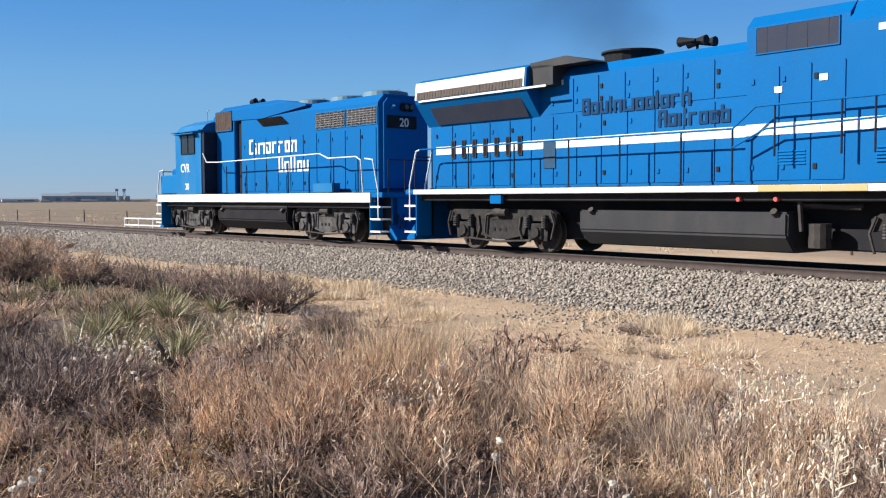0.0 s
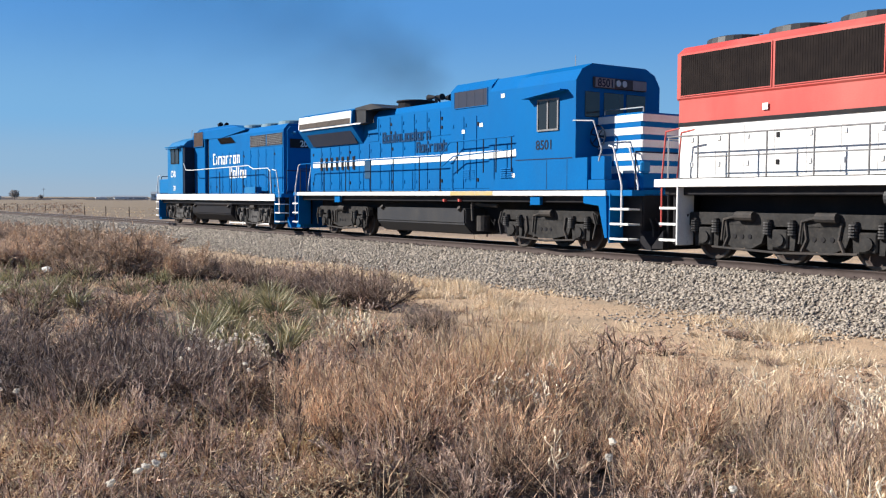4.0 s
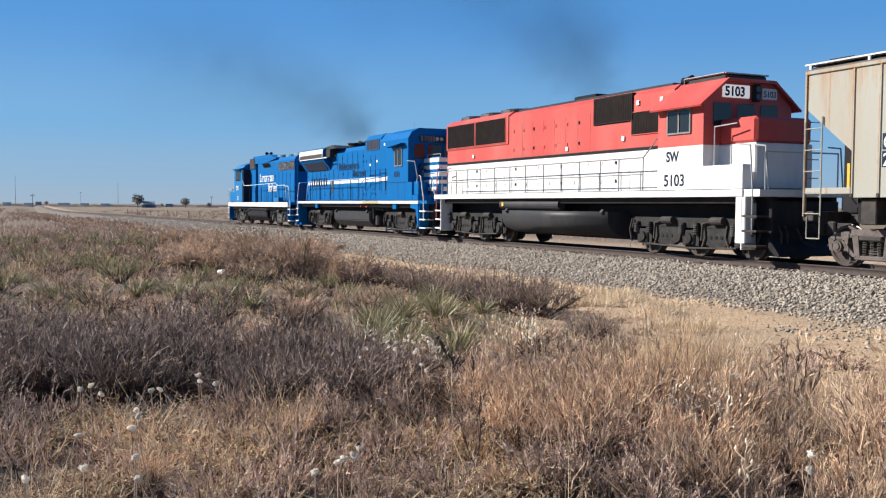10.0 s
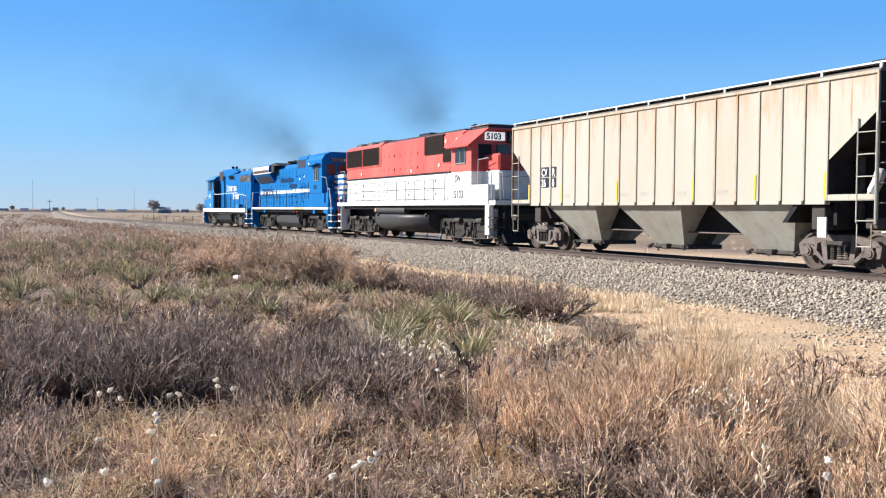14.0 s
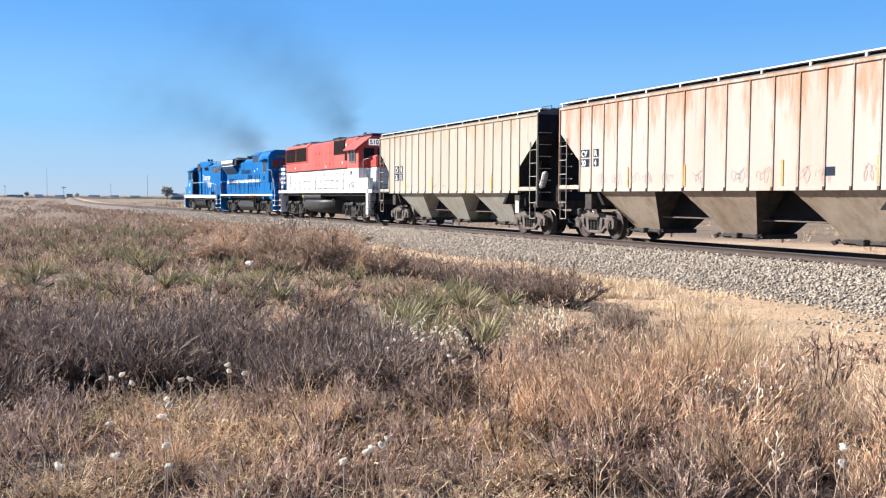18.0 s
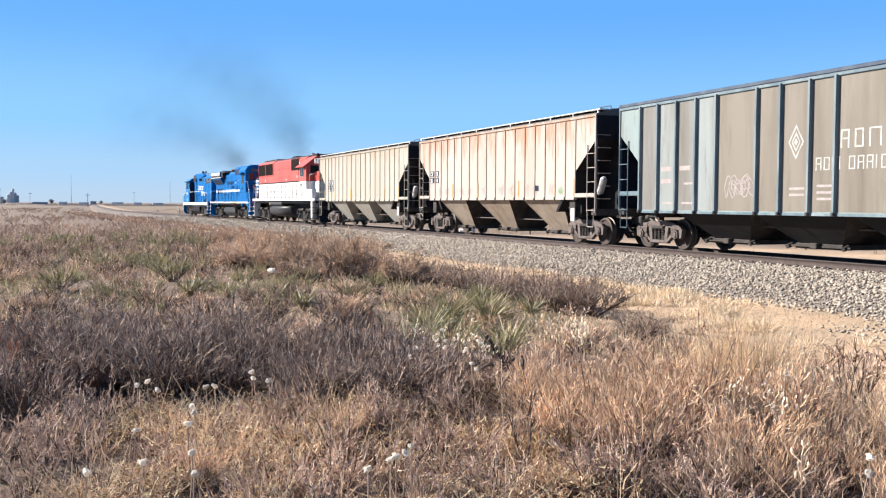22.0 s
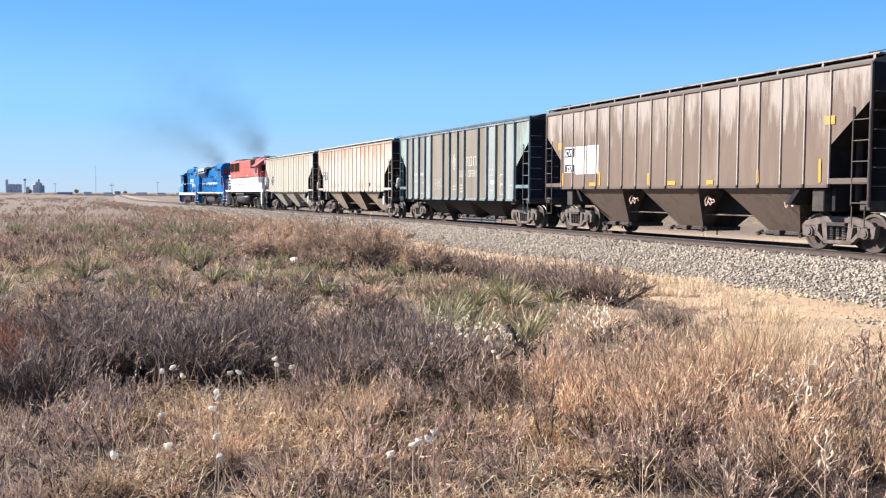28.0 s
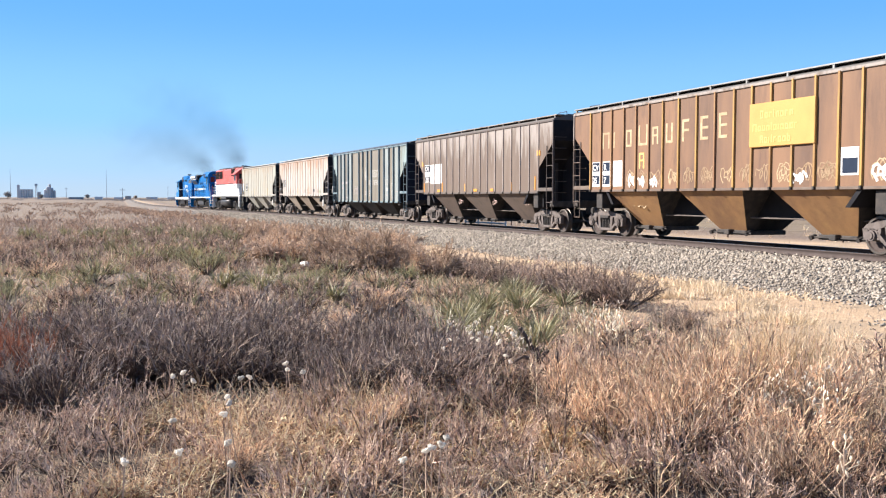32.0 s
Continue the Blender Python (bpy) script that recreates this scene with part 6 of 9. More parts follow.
for u, z in ((-77.5, 2.3), (-78.4, 2.3), (-77.5, 1.95), (-78.6, 1.9), (-82.8, 1.7), (-82.8, 1.55), (-83.7, 1.75), (-83.7, 1.6), (-83.7, 1.45), (-77.6, 1.35), (-78.5, 1.35), (-88.8, 1.7), (-87.0, 1.5)):
    stencil(u - uc, z, 0.5, 0.13 if z > 1.9 else 0.06, YS, SCRAWL_GREY, car)
patch("placard", -87.55 - uc, -87.1 - uc, 1.78, 1.95, YS, FADED_WHITE, car, "white placard patch")
bm = bmesh.new()
for z in (1.35, 1.78):
    for q in ((0, 0.04, 0, 0.42), (0.36, 0.40, 0, 0.42), (0, 0.40, 0, 0.04), (0, 0.40, 0.38, 0.42)):
        box(bm, -88.45 + q[0] - uc, -88.45 + q[1] - uc, YS, YS + 0.004, z + q[2], z + q[3])
part("stencil_frame", bm, FADED_WHITE, car, "white stencilled boxes")
for i in range(3):
    scribble(60 + i, -80.3 - 0.25 * i - uc, 1.45, 0.8, 0.75, YS, SCRAWL_GREY, car, 12)

# fourth car: brown
TRIM_DARK = worn("trim_dark", (0.075, 0.06, 0.055), (0.092, 0.070, 0.060), 0.5, 3, 0.6, bump=0.002)
BROWN_BAY = worn("brown_bay", (0.115, 0.085, 0.07), (0.120, 0.092, 0.074), 0.7, 1.2, 0.7, bump=0.002, streak=3, dirt=(0.05, 0.038, 0.033), dirt_amount=0.7)
car, uc, h, W = hopper_car(-92.2, -108.0, "dull brown covered hopper with silvery faded ribs", HOPPER_BROWN, worn("rib_brown", (0.296, 0.254, 0.232), (0.141, 0.099, 0.081), 0.6, 1.5, 0.55, bump=0.002, streak=4), even_posts(7.9, 17), walk_mat=HOPPER_BROWN, rib_half=0.026, rib_depth=0.035, trim=TRIM_DARK, bay_paint=BROWN_BAY)
patch("mark_panel", -94.42 - uc, -93.68 - uc, 2.12, 3.02, YS, WHITE_PAINT, car, "white mark panel")
patch("mark_panel", -94.40 - uc, -93.72 - uc, 2.66, 2.98, YS + 0.006, LETTER_DARK, car, "black mark panel")
patch("mark_panel", -94.40 - uc, -93.72 - uc, 2.14, 2.40, YS + 0.006, LETTER_DARK, car, "black mark panel")
lettering("CVR", 0.30, -93.75 - uc, YS + 0.014, 2.71, LETTER_WHITE, car)
lettering("227", 0.26, -93.86 - uc, YS + 0.014, 2.17, LETTER_WHITE, car)
patch("mark_panel", -95.24 - uc, -94.5 - uc, 2.05, 3.02, YS, WHITE_PAINT, car, "white mark panel")
patch("mark_panel", -96.08 - uc, -95.32 - uc, 2.05, 3.02, YS, WHITE_PAINT, car, "white mark panel")
ORANGE = worn("orange_reflector", (0.528, 0.225, 0.028), (0.387, 0.176, 0.042), 0.4, 6, 0.6, bump=0)
for u0, u1, z0, z1 in ((-93.5, -93.2, 2.95, 3.2), (-95.9, -95.5, 1.63, 1.75), (-106.9, -106.6, 3.0, 3.2), (-93.62, -93.52, 1.65, 2.1), (-96.25, -96.15, 1.65, 2.1), (-99.2, -99.1, 1.65, 2.0), (-102.4, -102.1, 1.63, 1.75), (-104.3, -104.2, 1.65, 2.0), (-100.6, -100.2, 1.63, 1.75), (-106.5, -106.42, 1.65, 2.2)):
    patch("reflector", u1 - uc if u1 < u0 else u0 - uc, u0 - uc if u1 < u0 else u1 - uc, z0, z1, YS + 0.012, ORANGE, car, "orange reflective strip")
for i, u in enumerate((-97.5, -101.5, -104.8)):
    scribble(80 + i, u - uc, 1.0, 0.5, 0.35, 1.2, SCRAWL_PINK, car)

# fifth car: rusty brown with yellow ribs
RIB_YELLOW = worn("rib_yellow", (0.324, 0.190, 0.053), (0.155, 0.081, 0.042), 0.95, 2.0, 0.6, bump=0.002, streak=4)
RIB_RUST = worn("rib_rust", (0.183, 0.095, 0.049), (0.268, 0.155, 0.063), 0.6, 2.0, 0.6, bump=0.002, streak=4)
RUST_BAY = worn("rust_bay", (0.246, 0.134, 0.060), (0.141, 0.074, 0.042), 0.8, 1.2, 0.7, bump=0.002, streak=2, dirt=(0.296, 0.176, 0.070), dirt_amount=0.5)
fifth = [-110.88, -111.6, -112.3, -113.08, -113.83, -114.58, -115.36, -116.2, -117.09, -117.95, -118.8, -119.55, -120.3, -121.1, -121.9, -122.67, -123.4, -124.2]
car, uc, h, W = hopper_car(-109.6, -125.6, "rusty brown covered hopper with yellow ribs and graffiti", HOPPER_RUST, [RIB_RUST if i in (1, 2, 3, 4, 5, 9) else RIB_YELLOW for i in range(18)], [u + 117.6 for u in fifth], walk_mat=GALVANISED, trim=HOPPER_BROWN, bay_paint=RUST_BAY)
PANEL_YELLOW = worn("panel_yellow", (0.423, 0.243, 0.070), (0.352, 0.183, 0.049), 0.5, 2, 0.5, bump=0.003)
bm = bmesh.new()
box(bm, -121.95 - uc, -119.5 - uc, W + 0.02, W + 0.075, 2.64, 3.78, 0.015)
panel = part("sign_panel", bm, PANEL_YELLOW, car, "yellow sheet metal name panel")
PALE_YELLOW = worn("pale_yellow", (0.528, 0.352, 0.113), (0.437, 0.268, 0.070), 0.4, 5, 0.6, bump=0)
for z, w, x in ((3.38, "Northern", -119.95), (3.05, "Mountaineer", -119.65), (2.74, "Railroad", -119.95)):
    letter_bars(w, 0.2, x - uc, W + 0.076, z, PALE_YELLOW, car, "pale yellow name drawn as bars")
SCRAWL_TAN = worn("scrawl_tan", (0.282, 0.197, 0.120), (0.211, 0.134, 0.077), 0.8, 5, 0.7, bump=0)
FADED_CREAM = worn("faded_cream", (0.387, 0.296, 0.183), (0.246, 0.155, 0.085), 0.8, 5, 0.7, bump=0)
for i, (u, big) in enumerate(((-111.68, 0.42), (-112.4, 0.4), (-113.2, 0.42), (-113.95, 0.5), (-114.75, 0.42), (-115.5, 0.46), (-116.35, 0.5), (-117.25, 0.52), (-118.1, 0.54))):
    letter_bars("MILWAUKEE"[i], big * 1.3, u - uc, YS, 2.98, FADED_CREAM, car, "faded cream letter drawn as bars", thick=0.15)
letter_bars("R", 0.5, -114.0 - uc, YS, 2.25, PALE_YELLOW, car, "white letter drawn as bars", thick=0.16)
for x, w, m in ((-111.0, 0.55, WHITE_PAINT), (-111.7, 0.5, WHITE_PAINT), (-112.4, 0.6, WHITE_PAINT)):
    patch("mark_panel", x - w - uc, x - uc, 1.70, 2.55, YS, m, car, "white mark panel")
for x, z in ((-111.03, 2.22), (-111.03, 1.78), (-111.73, 2.22), (-111.73, 1.78)):
    patch("mark_panel", x - 0.44 - uc, x - uc, z, z + 0.3, YS + 0.006, LETTER_DARK, car, "black mark panel")
lettering("CV", 0.28, -111.05 - uc, YS + 0.014, 2.26, LETTER_WHITE, car)
lettering("R", 0.28, -111.8 - uc, YS + 0.014, 2.26, LETTER_WHITE, car)
lettering("25", 0.28, -111.05 - uc, YS + 0.014, 1.82, LETTER_WHITE, car)
lettering("7", 0.28, -111.8 - uc, YS + 0.014, 1.82, LETTER_WHITE, car)
patch("mark_panel", -123.3 - uc, -122.75 - uc, 1.85, 2.5, YS, WHITE_PAINT, car, "white mark panel")
patch("mark_panel", -123.27 - uc, -122.8 - uc, 1.9, 2.25, YS + 0.006, LETTER_DARK, car, "black stencil block")
for i, u in enumerate((-113.2, -114.0, -114.7, -115.6, -116.4, -117.3, -118.2, -119.0, -119.7, -120.5, -121.3, -122.0, -123.6)):
    for j in range(1 + i % 2):
        scribble(100 + 7 * i + j, u - 0.05 * j - uc, 1.66, 0.6, 0.62, YS, SCRAWL_TAN if i % 3 else FADED_CREAM, car, 8)
for i, (u, z, w, hh) in enumerate(((-113.35, 1.62, 0.5, 0.55), (-113.95, 1.62, 0.42, 0.45), (-114.55, 1.62, 0.5, 0.4), (-121.05, 1.62, 0.6, 0.4), (-123.75, 1.62, 0.55, 0.6))):
    scribble(320 + i, u - uc, z, w, hh, YS + 0.004, LETTER_WHITE, car, 7, "bold white spray paint scrawl", 0.034)
scribble(301, -113.0 - uc, 0.95, 0.9, 0.3, 1.12, FADED_CREAM, car, 8)
# ---------------------------------------------------------------- diesel locomotives
def loco_truck(parent, xc, axles, r=0.508, cast=None):
    """A locomotive bogie: cast side frames with pedestals, brake gear and journal boxes, and its wheelsets."""
    a, b = min(axles), max(axles)
    cast = cast or TRUCK_GREY
    for s in (1, -1):
        ya, yb = sorted((s * 0.98, s * 1.14))
        bm = bmesh.new()
        prism(bm, [(a - 0.62, 0.95), (a - 0.45, 1.05), (b + 0.45, 1.05), (b + 0.62, 0.95), (b + 0.62, 0.72), (b + 0.3, 0.78), (a - 0.3, 0.78), (a - 0.62, 0.72)], "y", ya, yb)
        for i, ax in enumerate(sorted(axles)):
            for k in (-1, 1):
                prism(bm, [(ax + k * 0.20, 0.80), (ax + k * 0.36, 0.80), (ax + k * 0.32, 0.30), (ax + k * 0.20, 0.30)], "y", ya, yb)
        for p, q in zip(sorted(axles), sorted(axles)[1:]):
            m = (p + q) / 2
            prism(bm, [(p + 0.34, 0.80), (q - 0.34, 0.80), (q - 0.48, 0.42), (m + 0.25, 0.30), (m - 0.25, 0.30), (p + 0.48, 0.42)], "y", ya, yb)
        part("bogie_frame", bm, cast, parent)
        for ax in axles:
            bm = bmesh.new()
            box(bm, ax - 0.19, ax + 0.19, min(s * 0.95, s * 1.2), max(s * 0.95, s * 1.2), 0.33, 0.72, 0.03)
            cyl(bm, (ax, s * 1.19, r), (ax, s * 1.25, r), 0.13, 12)
            for k in (-0.28, 0.28):
                cyl(bm, (ax + k, s * 1.17, 0.60), (ax + k, s * 1.17, 0.92), 0.07, 8)
            part("journal_box", bm, cast, parent)
        for p, q in zip(sorted(axles), sorted(axles)[1:]):
            m = (p + q) / 2
            bm = bmesh.new()
            cyl(bm, (m - 0.35, s * 1.22, 0.98), (m + 0.1, s * 1.22, 0.98), 0.1, 10)
            pipe(bm, [(m + 0.1, s * 1.22, 0.98), (m + 0.45, s * 1.2, 0.9), (m + 0.5, s * 1.2, 0.45)], 0.03)
            part("brake_cylinder", bm, GRIME, parent)
            for d in (-0.2, 0, 0.2):
                bm = bmesh.new()
                cyl(bm, (m + d, s * 1.14, 0.55), (m + d, s * 1.155, 0.55), 0.05, 8)
                part("frame_hole", bm, BLACK, parent, "dark hole in the bogie casting")
        for ax in axles:
            for k in (-0.30, 0.30):
                bm = bmesh.new()
                for j in range(5):
                    cyl(bm, (ax + k, s * 1.2, 0.62 + 0.055 * j), (ax + k, s * 1.2, 0.65 + 0.055 * j), 0.085, 8)
                part("coil_spring", bm, TRUCK_GREY, parent)
            bm = bmesh.new()
            k = 1 if ax < (a + b) / 2 else -1
            prism(bm, [(ax + k * 0.50, 0.28), (ax + k * 0.60, 0.30), (ax + k * 0.58, 0.72), (ax + k * 0.50, 0.70)], "y", min(s * 0.7, s * 0.9), max(s * 0.7, s * 0.9))
            part("brake_shoe", bm, GRIME, parent)
            rail_pipe("brake_hanger", [(ax + k * 0.56, s * 1.16, 0.88), (ax + k * 0.62, s * 1.16, 0.55), (ax + k * 0.5, s * 1.16, 0.3)], 0.035, GRIME, parent)
        rail_pipe("brake_rod", [(a + 0.2, s * 1.18, 0.30), ((a + b) / 2, s * 1.18, 0.24), (b - 0.2, s * 1.18, 0.30)], 0.028, GRIME, parent)
        rail_pipe("sand_pipe", [(a - 0.5, s * 1.2, 1.0), (a - 0.62, s * 1.2, 0.7), (a - 0.52, s * 1.2, 0.35)], 0.03, GRIME, parent)
        rail_pipe("sand_pipe", [(b + 0.5, s * 1.2, 1.0), (b + 0.62, s * 1.2, 0.7), (b + 0.52, s * 1.2, 0.35)], 0.03, GRIME, parent)
    bm = bmesh.new()
    box(bm, a - 0.3, b + 0.3, -0.6, 0.6, 0.55, 1.15, 0.03)
    part("bogie_bolster", bm, GRIME, parent)
    for ax in axles:
        wheelset(parent, ax, r)


def underframe(parent, xa, xb, band, band_mat, z0, z1):
    bm = bmesh.new()
    box(bm, xa, xb, -1.35, 1.35, z0 - 0.18, z1 - 0.002, 0.02)
    part("underframe", bm, BLACK, parent)
    # Added black box fills in hidden gear and the shade under the frame
    bm = bmesh.new()
    box(bm, xa + 0.4, xb - 0.4, -0.62, 0.62, 0.34, z0 - 0.17, 0.03)
    part("underbody_filler", bm, BLACK, parent, "black filler for gear and shade under the frame")
    bm = bmesh.new()
    for s in (-1, 1):
        box(bm, xa, xb, min(s * 1.34, s * 1.54), max(s * 1.34, s * 1.54), z0, z1, 0.01)
    part("sill_band", bm, band_mat, parent)
    bm = bmesh.new()
    box(bm, xa + 0.05, xb - 0.05, -1.52, 1.52, z1, z1 + 0.02)
    part("walkway", bm, GRIME, parent)


def fuel_tank(parent, xa, xb, z0, z1, mat, half=1.4, slope=0.0):
    bm = bmesh.new()
    if slope:
        # a rounded belly
        prism(bm, [(-half, z1)] + [(-half * math.cos(k * math.pi / 12) ** 0.7 if k < 6 else half * abs(math.cos(k * math.pi / 12)) ** 0.7, z1 - 0.18 - (z1 - 0.18 - z0) * math.sin(k * math.pi / 12) ** 0.8) for k in range(13)] + [(half, z1)], "x", xa, xb)
    else:
        prism(bm, [(-half, z1), (-half, z0 + 0.32), (-half + 0.32, z0), (half - 0.32, z0), (half, z0 + 0.32), (half, z1)], "x", xa, xb)
    if slope:
        for f in bm.faces:
            f.smooth = len(f.verts) == 4 and abs(f.normal.x) < 0.5
    else:
        bmesh.ops.bevel(bm, geom=list(bm.edges), offset=0.04, segments=2, affect="EDGES")
    tank = part("fuel_tank", bm, mat, parent)
    for x in (xa + 0.25, xb - 0.4):
        bm = bmesh.new()
        cyl(bm, (x, half - 0.05, z1 - 0.06), (x, half + 0.06, z1 + 0.02), 0.07, 10)
        part("filler_cap", bm, GRIME, tank)


def steps(parent, x, mat, riser, sign, z_top=1.5, w=0.5):
    """Corner steps on the camera's side and the far one."""
    for s in (1, -1):
        for z in (0.38, 0.74, 1.1):
            bm = bmesh.new()
            box(bm, x, x + sign * w, min(s * 1.15, s * 1.53), max(s * 1.15, s * 1.53), z, z + 0.04)
            box(bm, x, x + sign * w, min(s * 1.50, s * 1.535), max(s * 1.50, s * 1.535), z, z + 0.055)
            part("step_tread", bm, mat, parent, "white-edged step tread")
        bm = bmesh.new()
        box(bm, x - sign * 0.05, x, min(s * 1.0, s * 1.53), max(s * 1.0, s * 1.53), 0.3, z_top, 0.01)
        part("step_panel", bm, riser, parent)
        bm = bmesh.new()
        box(bm, x, x + sign * w, min(s * 0.9, s * 1.08), max(s * 0.9, s * 1.08), 0.3, z_top)
        part("step_well", bm, BLACK, parent)


def pilot(parent, x, sign, mat):
    bm = bmesh.new()
    box(bm, x - sign * 0.06, x, -1.1, 1.1, 0.18, 1.5, 0.02)
    prism(bm, [(x, 0.18), (x + sign * 0.35, 0.16), (x + sign * 0.35, 0.22), (x, 0.6)], "y", -1.2, 1.2)
    part("pilot_plow", bm, mat, parent)
    for y in (-0.9, -0.7, 0.7, 0.9):
        rail_pipe("air_hose", [(x, y, 0.9), (x + sign * 0.12, y, 0.7), (x + sign * 0.1, y, 0.45)], 0.025, GRIME, parent)


def handrails(parent, xs, y, z0, z1, mat, top_pts=None, mid=None, r=0.02, post_mat=None):
    rail_pipe("handrail", top_pts or [(xs[0], y, z1), (xs[-1], y, z1)], r, mat, parent)
    if mid:
        rail_pipe("mid_rail", [(xs[0], y, mid), (xs[-1], y, mid)], r * 0.85, post_mat or mat, parent)
    for x in xs:
        bm = bmesh.new()
        cyl(bm, (x, y, z0), (x, y, z1), r, 6)
        box(bm, x - 0.05, x + 0.05, y - 0.02, y + 0.02, z0 - 0.1, z0 + 0.06)
        part("stanchion", bm, post_mat or mat, parent)


def hood_doors(parent, x0, x1, n, half, z0, z1, mat, gap=0.02, proud=0.014):
    w = (x1 - x0) / n
    for i in range(n):
        bm = bmesh.new()
        box(bm, x0 + i * w + gap, x0 + (i + 1) * w - gap, half - 0.01, half + proud, z0, z1, 0.003)
        door = part("hood_door", bm, mat, parent)
        for z in (z0 + 0.25, z1 - 0.25):
            patch("latch", x0 + (i + 1) * w - 0.12, x0 + (i + 1) * w - 0.05, z - 0.05, z + 0.05, half + proud, mat if i % 4 else BLACK, door, depth=0.02)
        bm = bmesh.new()
        cyl(bm, (x0 + i * w + gap, half + proud - 0.004, z0 + 0.02), (x0 + i * w + gap, half + proud - 0.004, z1 - 0.02), 0.8 * proud, 5)
        part("hinge", bm, mat, door)


def grille(parent, x0, x1, z0, z1, y, frame_mat, name="radiator_grille", split=1, slats=14, screen=None):
    """A dark screened opening: recessed backing, frame and louvre slats, on the +y side (and the same on the far side)."""
    screen = screen or GRILLE
    g = patch(name, x0, x1, z0, z1, y, screen, parent, "dark louvred screen", depth=0.012)
    bm = bmesh.new()
    t = 0.022
    for q in ((x0 - t, x1 + t, z1, z1 + t), (x0 - t, x1 + t, z0 - t, z0), (x0 - t, x0, z0, z1), (x1, x1 + t, z0, z1)):
        box(bm, q[0], q[1], y, y + 0.018, q[2], q[3])
    for i in range(1, split):
        x = x0 + (x1 - x0) * i / split
        box(bm, x - 0.02, x + 0.02, y, y + 0.03, z0, z1)
    part("grille_frame", bm, frame_mat, g)
    bm = bmesh.new()
    for i in range(slats):
        x = x0 + (x1 - x0) * (i + 0.5) / slats
        box(bm, x - 0.02, x + 0.02, y + 0.01, y + 0.0165, z0, z1)
    tagged(part("slat_screen", bm, screen, g), kind="stuff")
    return g


def fan(parent, x, y, z, r, mat):
    bm = bmesh.new()
    cyl(bm, (x, y, z), (x, y, z + 0.14), r, 24, r * 0.96)
    cyl(bm, (x, y, z + 0.14), (x, y, z + 0.19), r * 0.92, 24, r * 0.7)
    for i in range(6):
        a = i * math.pi / 6
        box(bm, x - r * 0.9, x + r * 0.9, y - 0.015, y + 0.015, z + 0.19, z + 0.205) if i == 0 else None
    return part("roof_fan", bm, mat, parent)


def horn(parent, x, y, z, mat=None, n=3):
    bm = bmesh.new()
    cyl(bm, (x, y, z), (x, y, z + 0.18), 0.03, 8)
    for i in range(n):
        k = (i - (n - 1) / 2) * 0.16
        d = 1 if i % 2 else -1
        cyl(bm, (x - 0.12 * d, y + k, z + 0.22), (x + 0.28 * d, y + k, z + 0.22), 0.03, 10, 0.11)
    return part("air_horn", bm, BLACK, parent)


def window(parent, x0, x1, z0, z1, y, frame_mat, panes=2, depth=0.02):
    bm = bmesh.new()
    t = 0.045
    for q in ((x0 - t, x1 + t, z1, z1 + t), (x0 - t, x1 + t, z0 - t, z0), (x0 - t, x0, z0, z1), (x1, x1 + t, z0, z1)):
        box(bm, q[0], q[1], y, y + 0.035, q[2], q[3])
    for i in range(1, panes):
        x = x0 + (x1 - x0) * i / panes
        box(bm, x - 0.025, x + 0.025, y, y + 0.035, z0, z1)
    w = part("cab_window", bm, frame_mat, parent)
    for i in range(panes):
        a, b = x0 + (x1 - x0) * i / panes, x0 + (x1 - x0) * (i + 1) / panes
        patch("pane", a + 0.005, b - 0.005, z0, z1, y + 0.004 + 0.006 * i, GLASS, w, depth=0.01)
    return w


ALU = worn("window_frame", (0.387, 0.394, 0.401), (0.282, 0.282, 0.282), 0.4, 8, 0.4, 0.5, bump=0)

# ------------------------------------------------ first: blue four-axle unit, rounded cab roof, leading
UA = 8.45
A = thing("diesel_locomotive", "blue four-axle locomotive with white sill and domed cab roof", "locomotive", "locomotives")


def xa(u):
    return u - UA


underframe(A, xa(0.95), xa(15.9), 1, WHITE_PAINT, 1.25, 1.54)
bm = bmesh.new()
H = 0.95
prism(bm, [(-H, 1.56), (-H, 4.25), (-H + 0.22, 4.50), (H - 0.22, 4.50), (H, 4.25), (H, 1.56)], "x", xa(1.2), xa(9.75))
bmesh.ops.bevel(bm, geom=[e for e in bm.edges if abs(e.verts[0].co.x - xa(1.2)) < 0.01 and abs(e.verts[1].co.x - xa(1.2)) < 0.01], offset=0.12, segments=3, affect="EDGES")
hood = part("long_hood", bm, LOCO_BLUE, A)
bm = bmesh.new()
prism(bm, [(xa(11.9), 4.30), (xa(11.9), 4.62), (xa(11.3), 4.80), (xa(7.4), 4.80), (xa(5.3), 4.50), (xa(5.3), 4.44), (xa(8.2), 4.20)], "y", -0.98, 0.98)
bmesh.ops.bevel(bm, geom=[e for e in bm.edges if abs(e.verts[0].co.x - e.verts[1].co.x) > 0.3 and min(e.verts[0].co.z, e.verts[1].co.z) > 4.6], offset=0.16, segments=3, affect="EDGES")
part("roof_hump", bm, LOCO_BLUE, A)
bm = bmesh.new()
box(bm, xa(10.3), xa(11.75), -0.95, 0.95, 1.56, 4.35, 0.03)
part("blower_housing", bm, LOCO_BLUE, A)
# Black panel in the gap, its shade put into the colour
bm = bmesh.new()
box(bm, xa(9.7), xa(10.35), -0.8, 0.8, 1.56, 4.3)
part("recess_shade", bm, BLACK, A)
A_brown = worn("grille_brown", (0.085, 0.062, 0.055), (0.05, 0.036, 0.032), 0.6, 4, 0.7, bump=0.003, spec=0.03)
grille(A, xa(11.7), xa(10.42), 3.92, 4.62, 0.985, LOCO_BLUE, "blower_grille", 1, 9, A_brown)
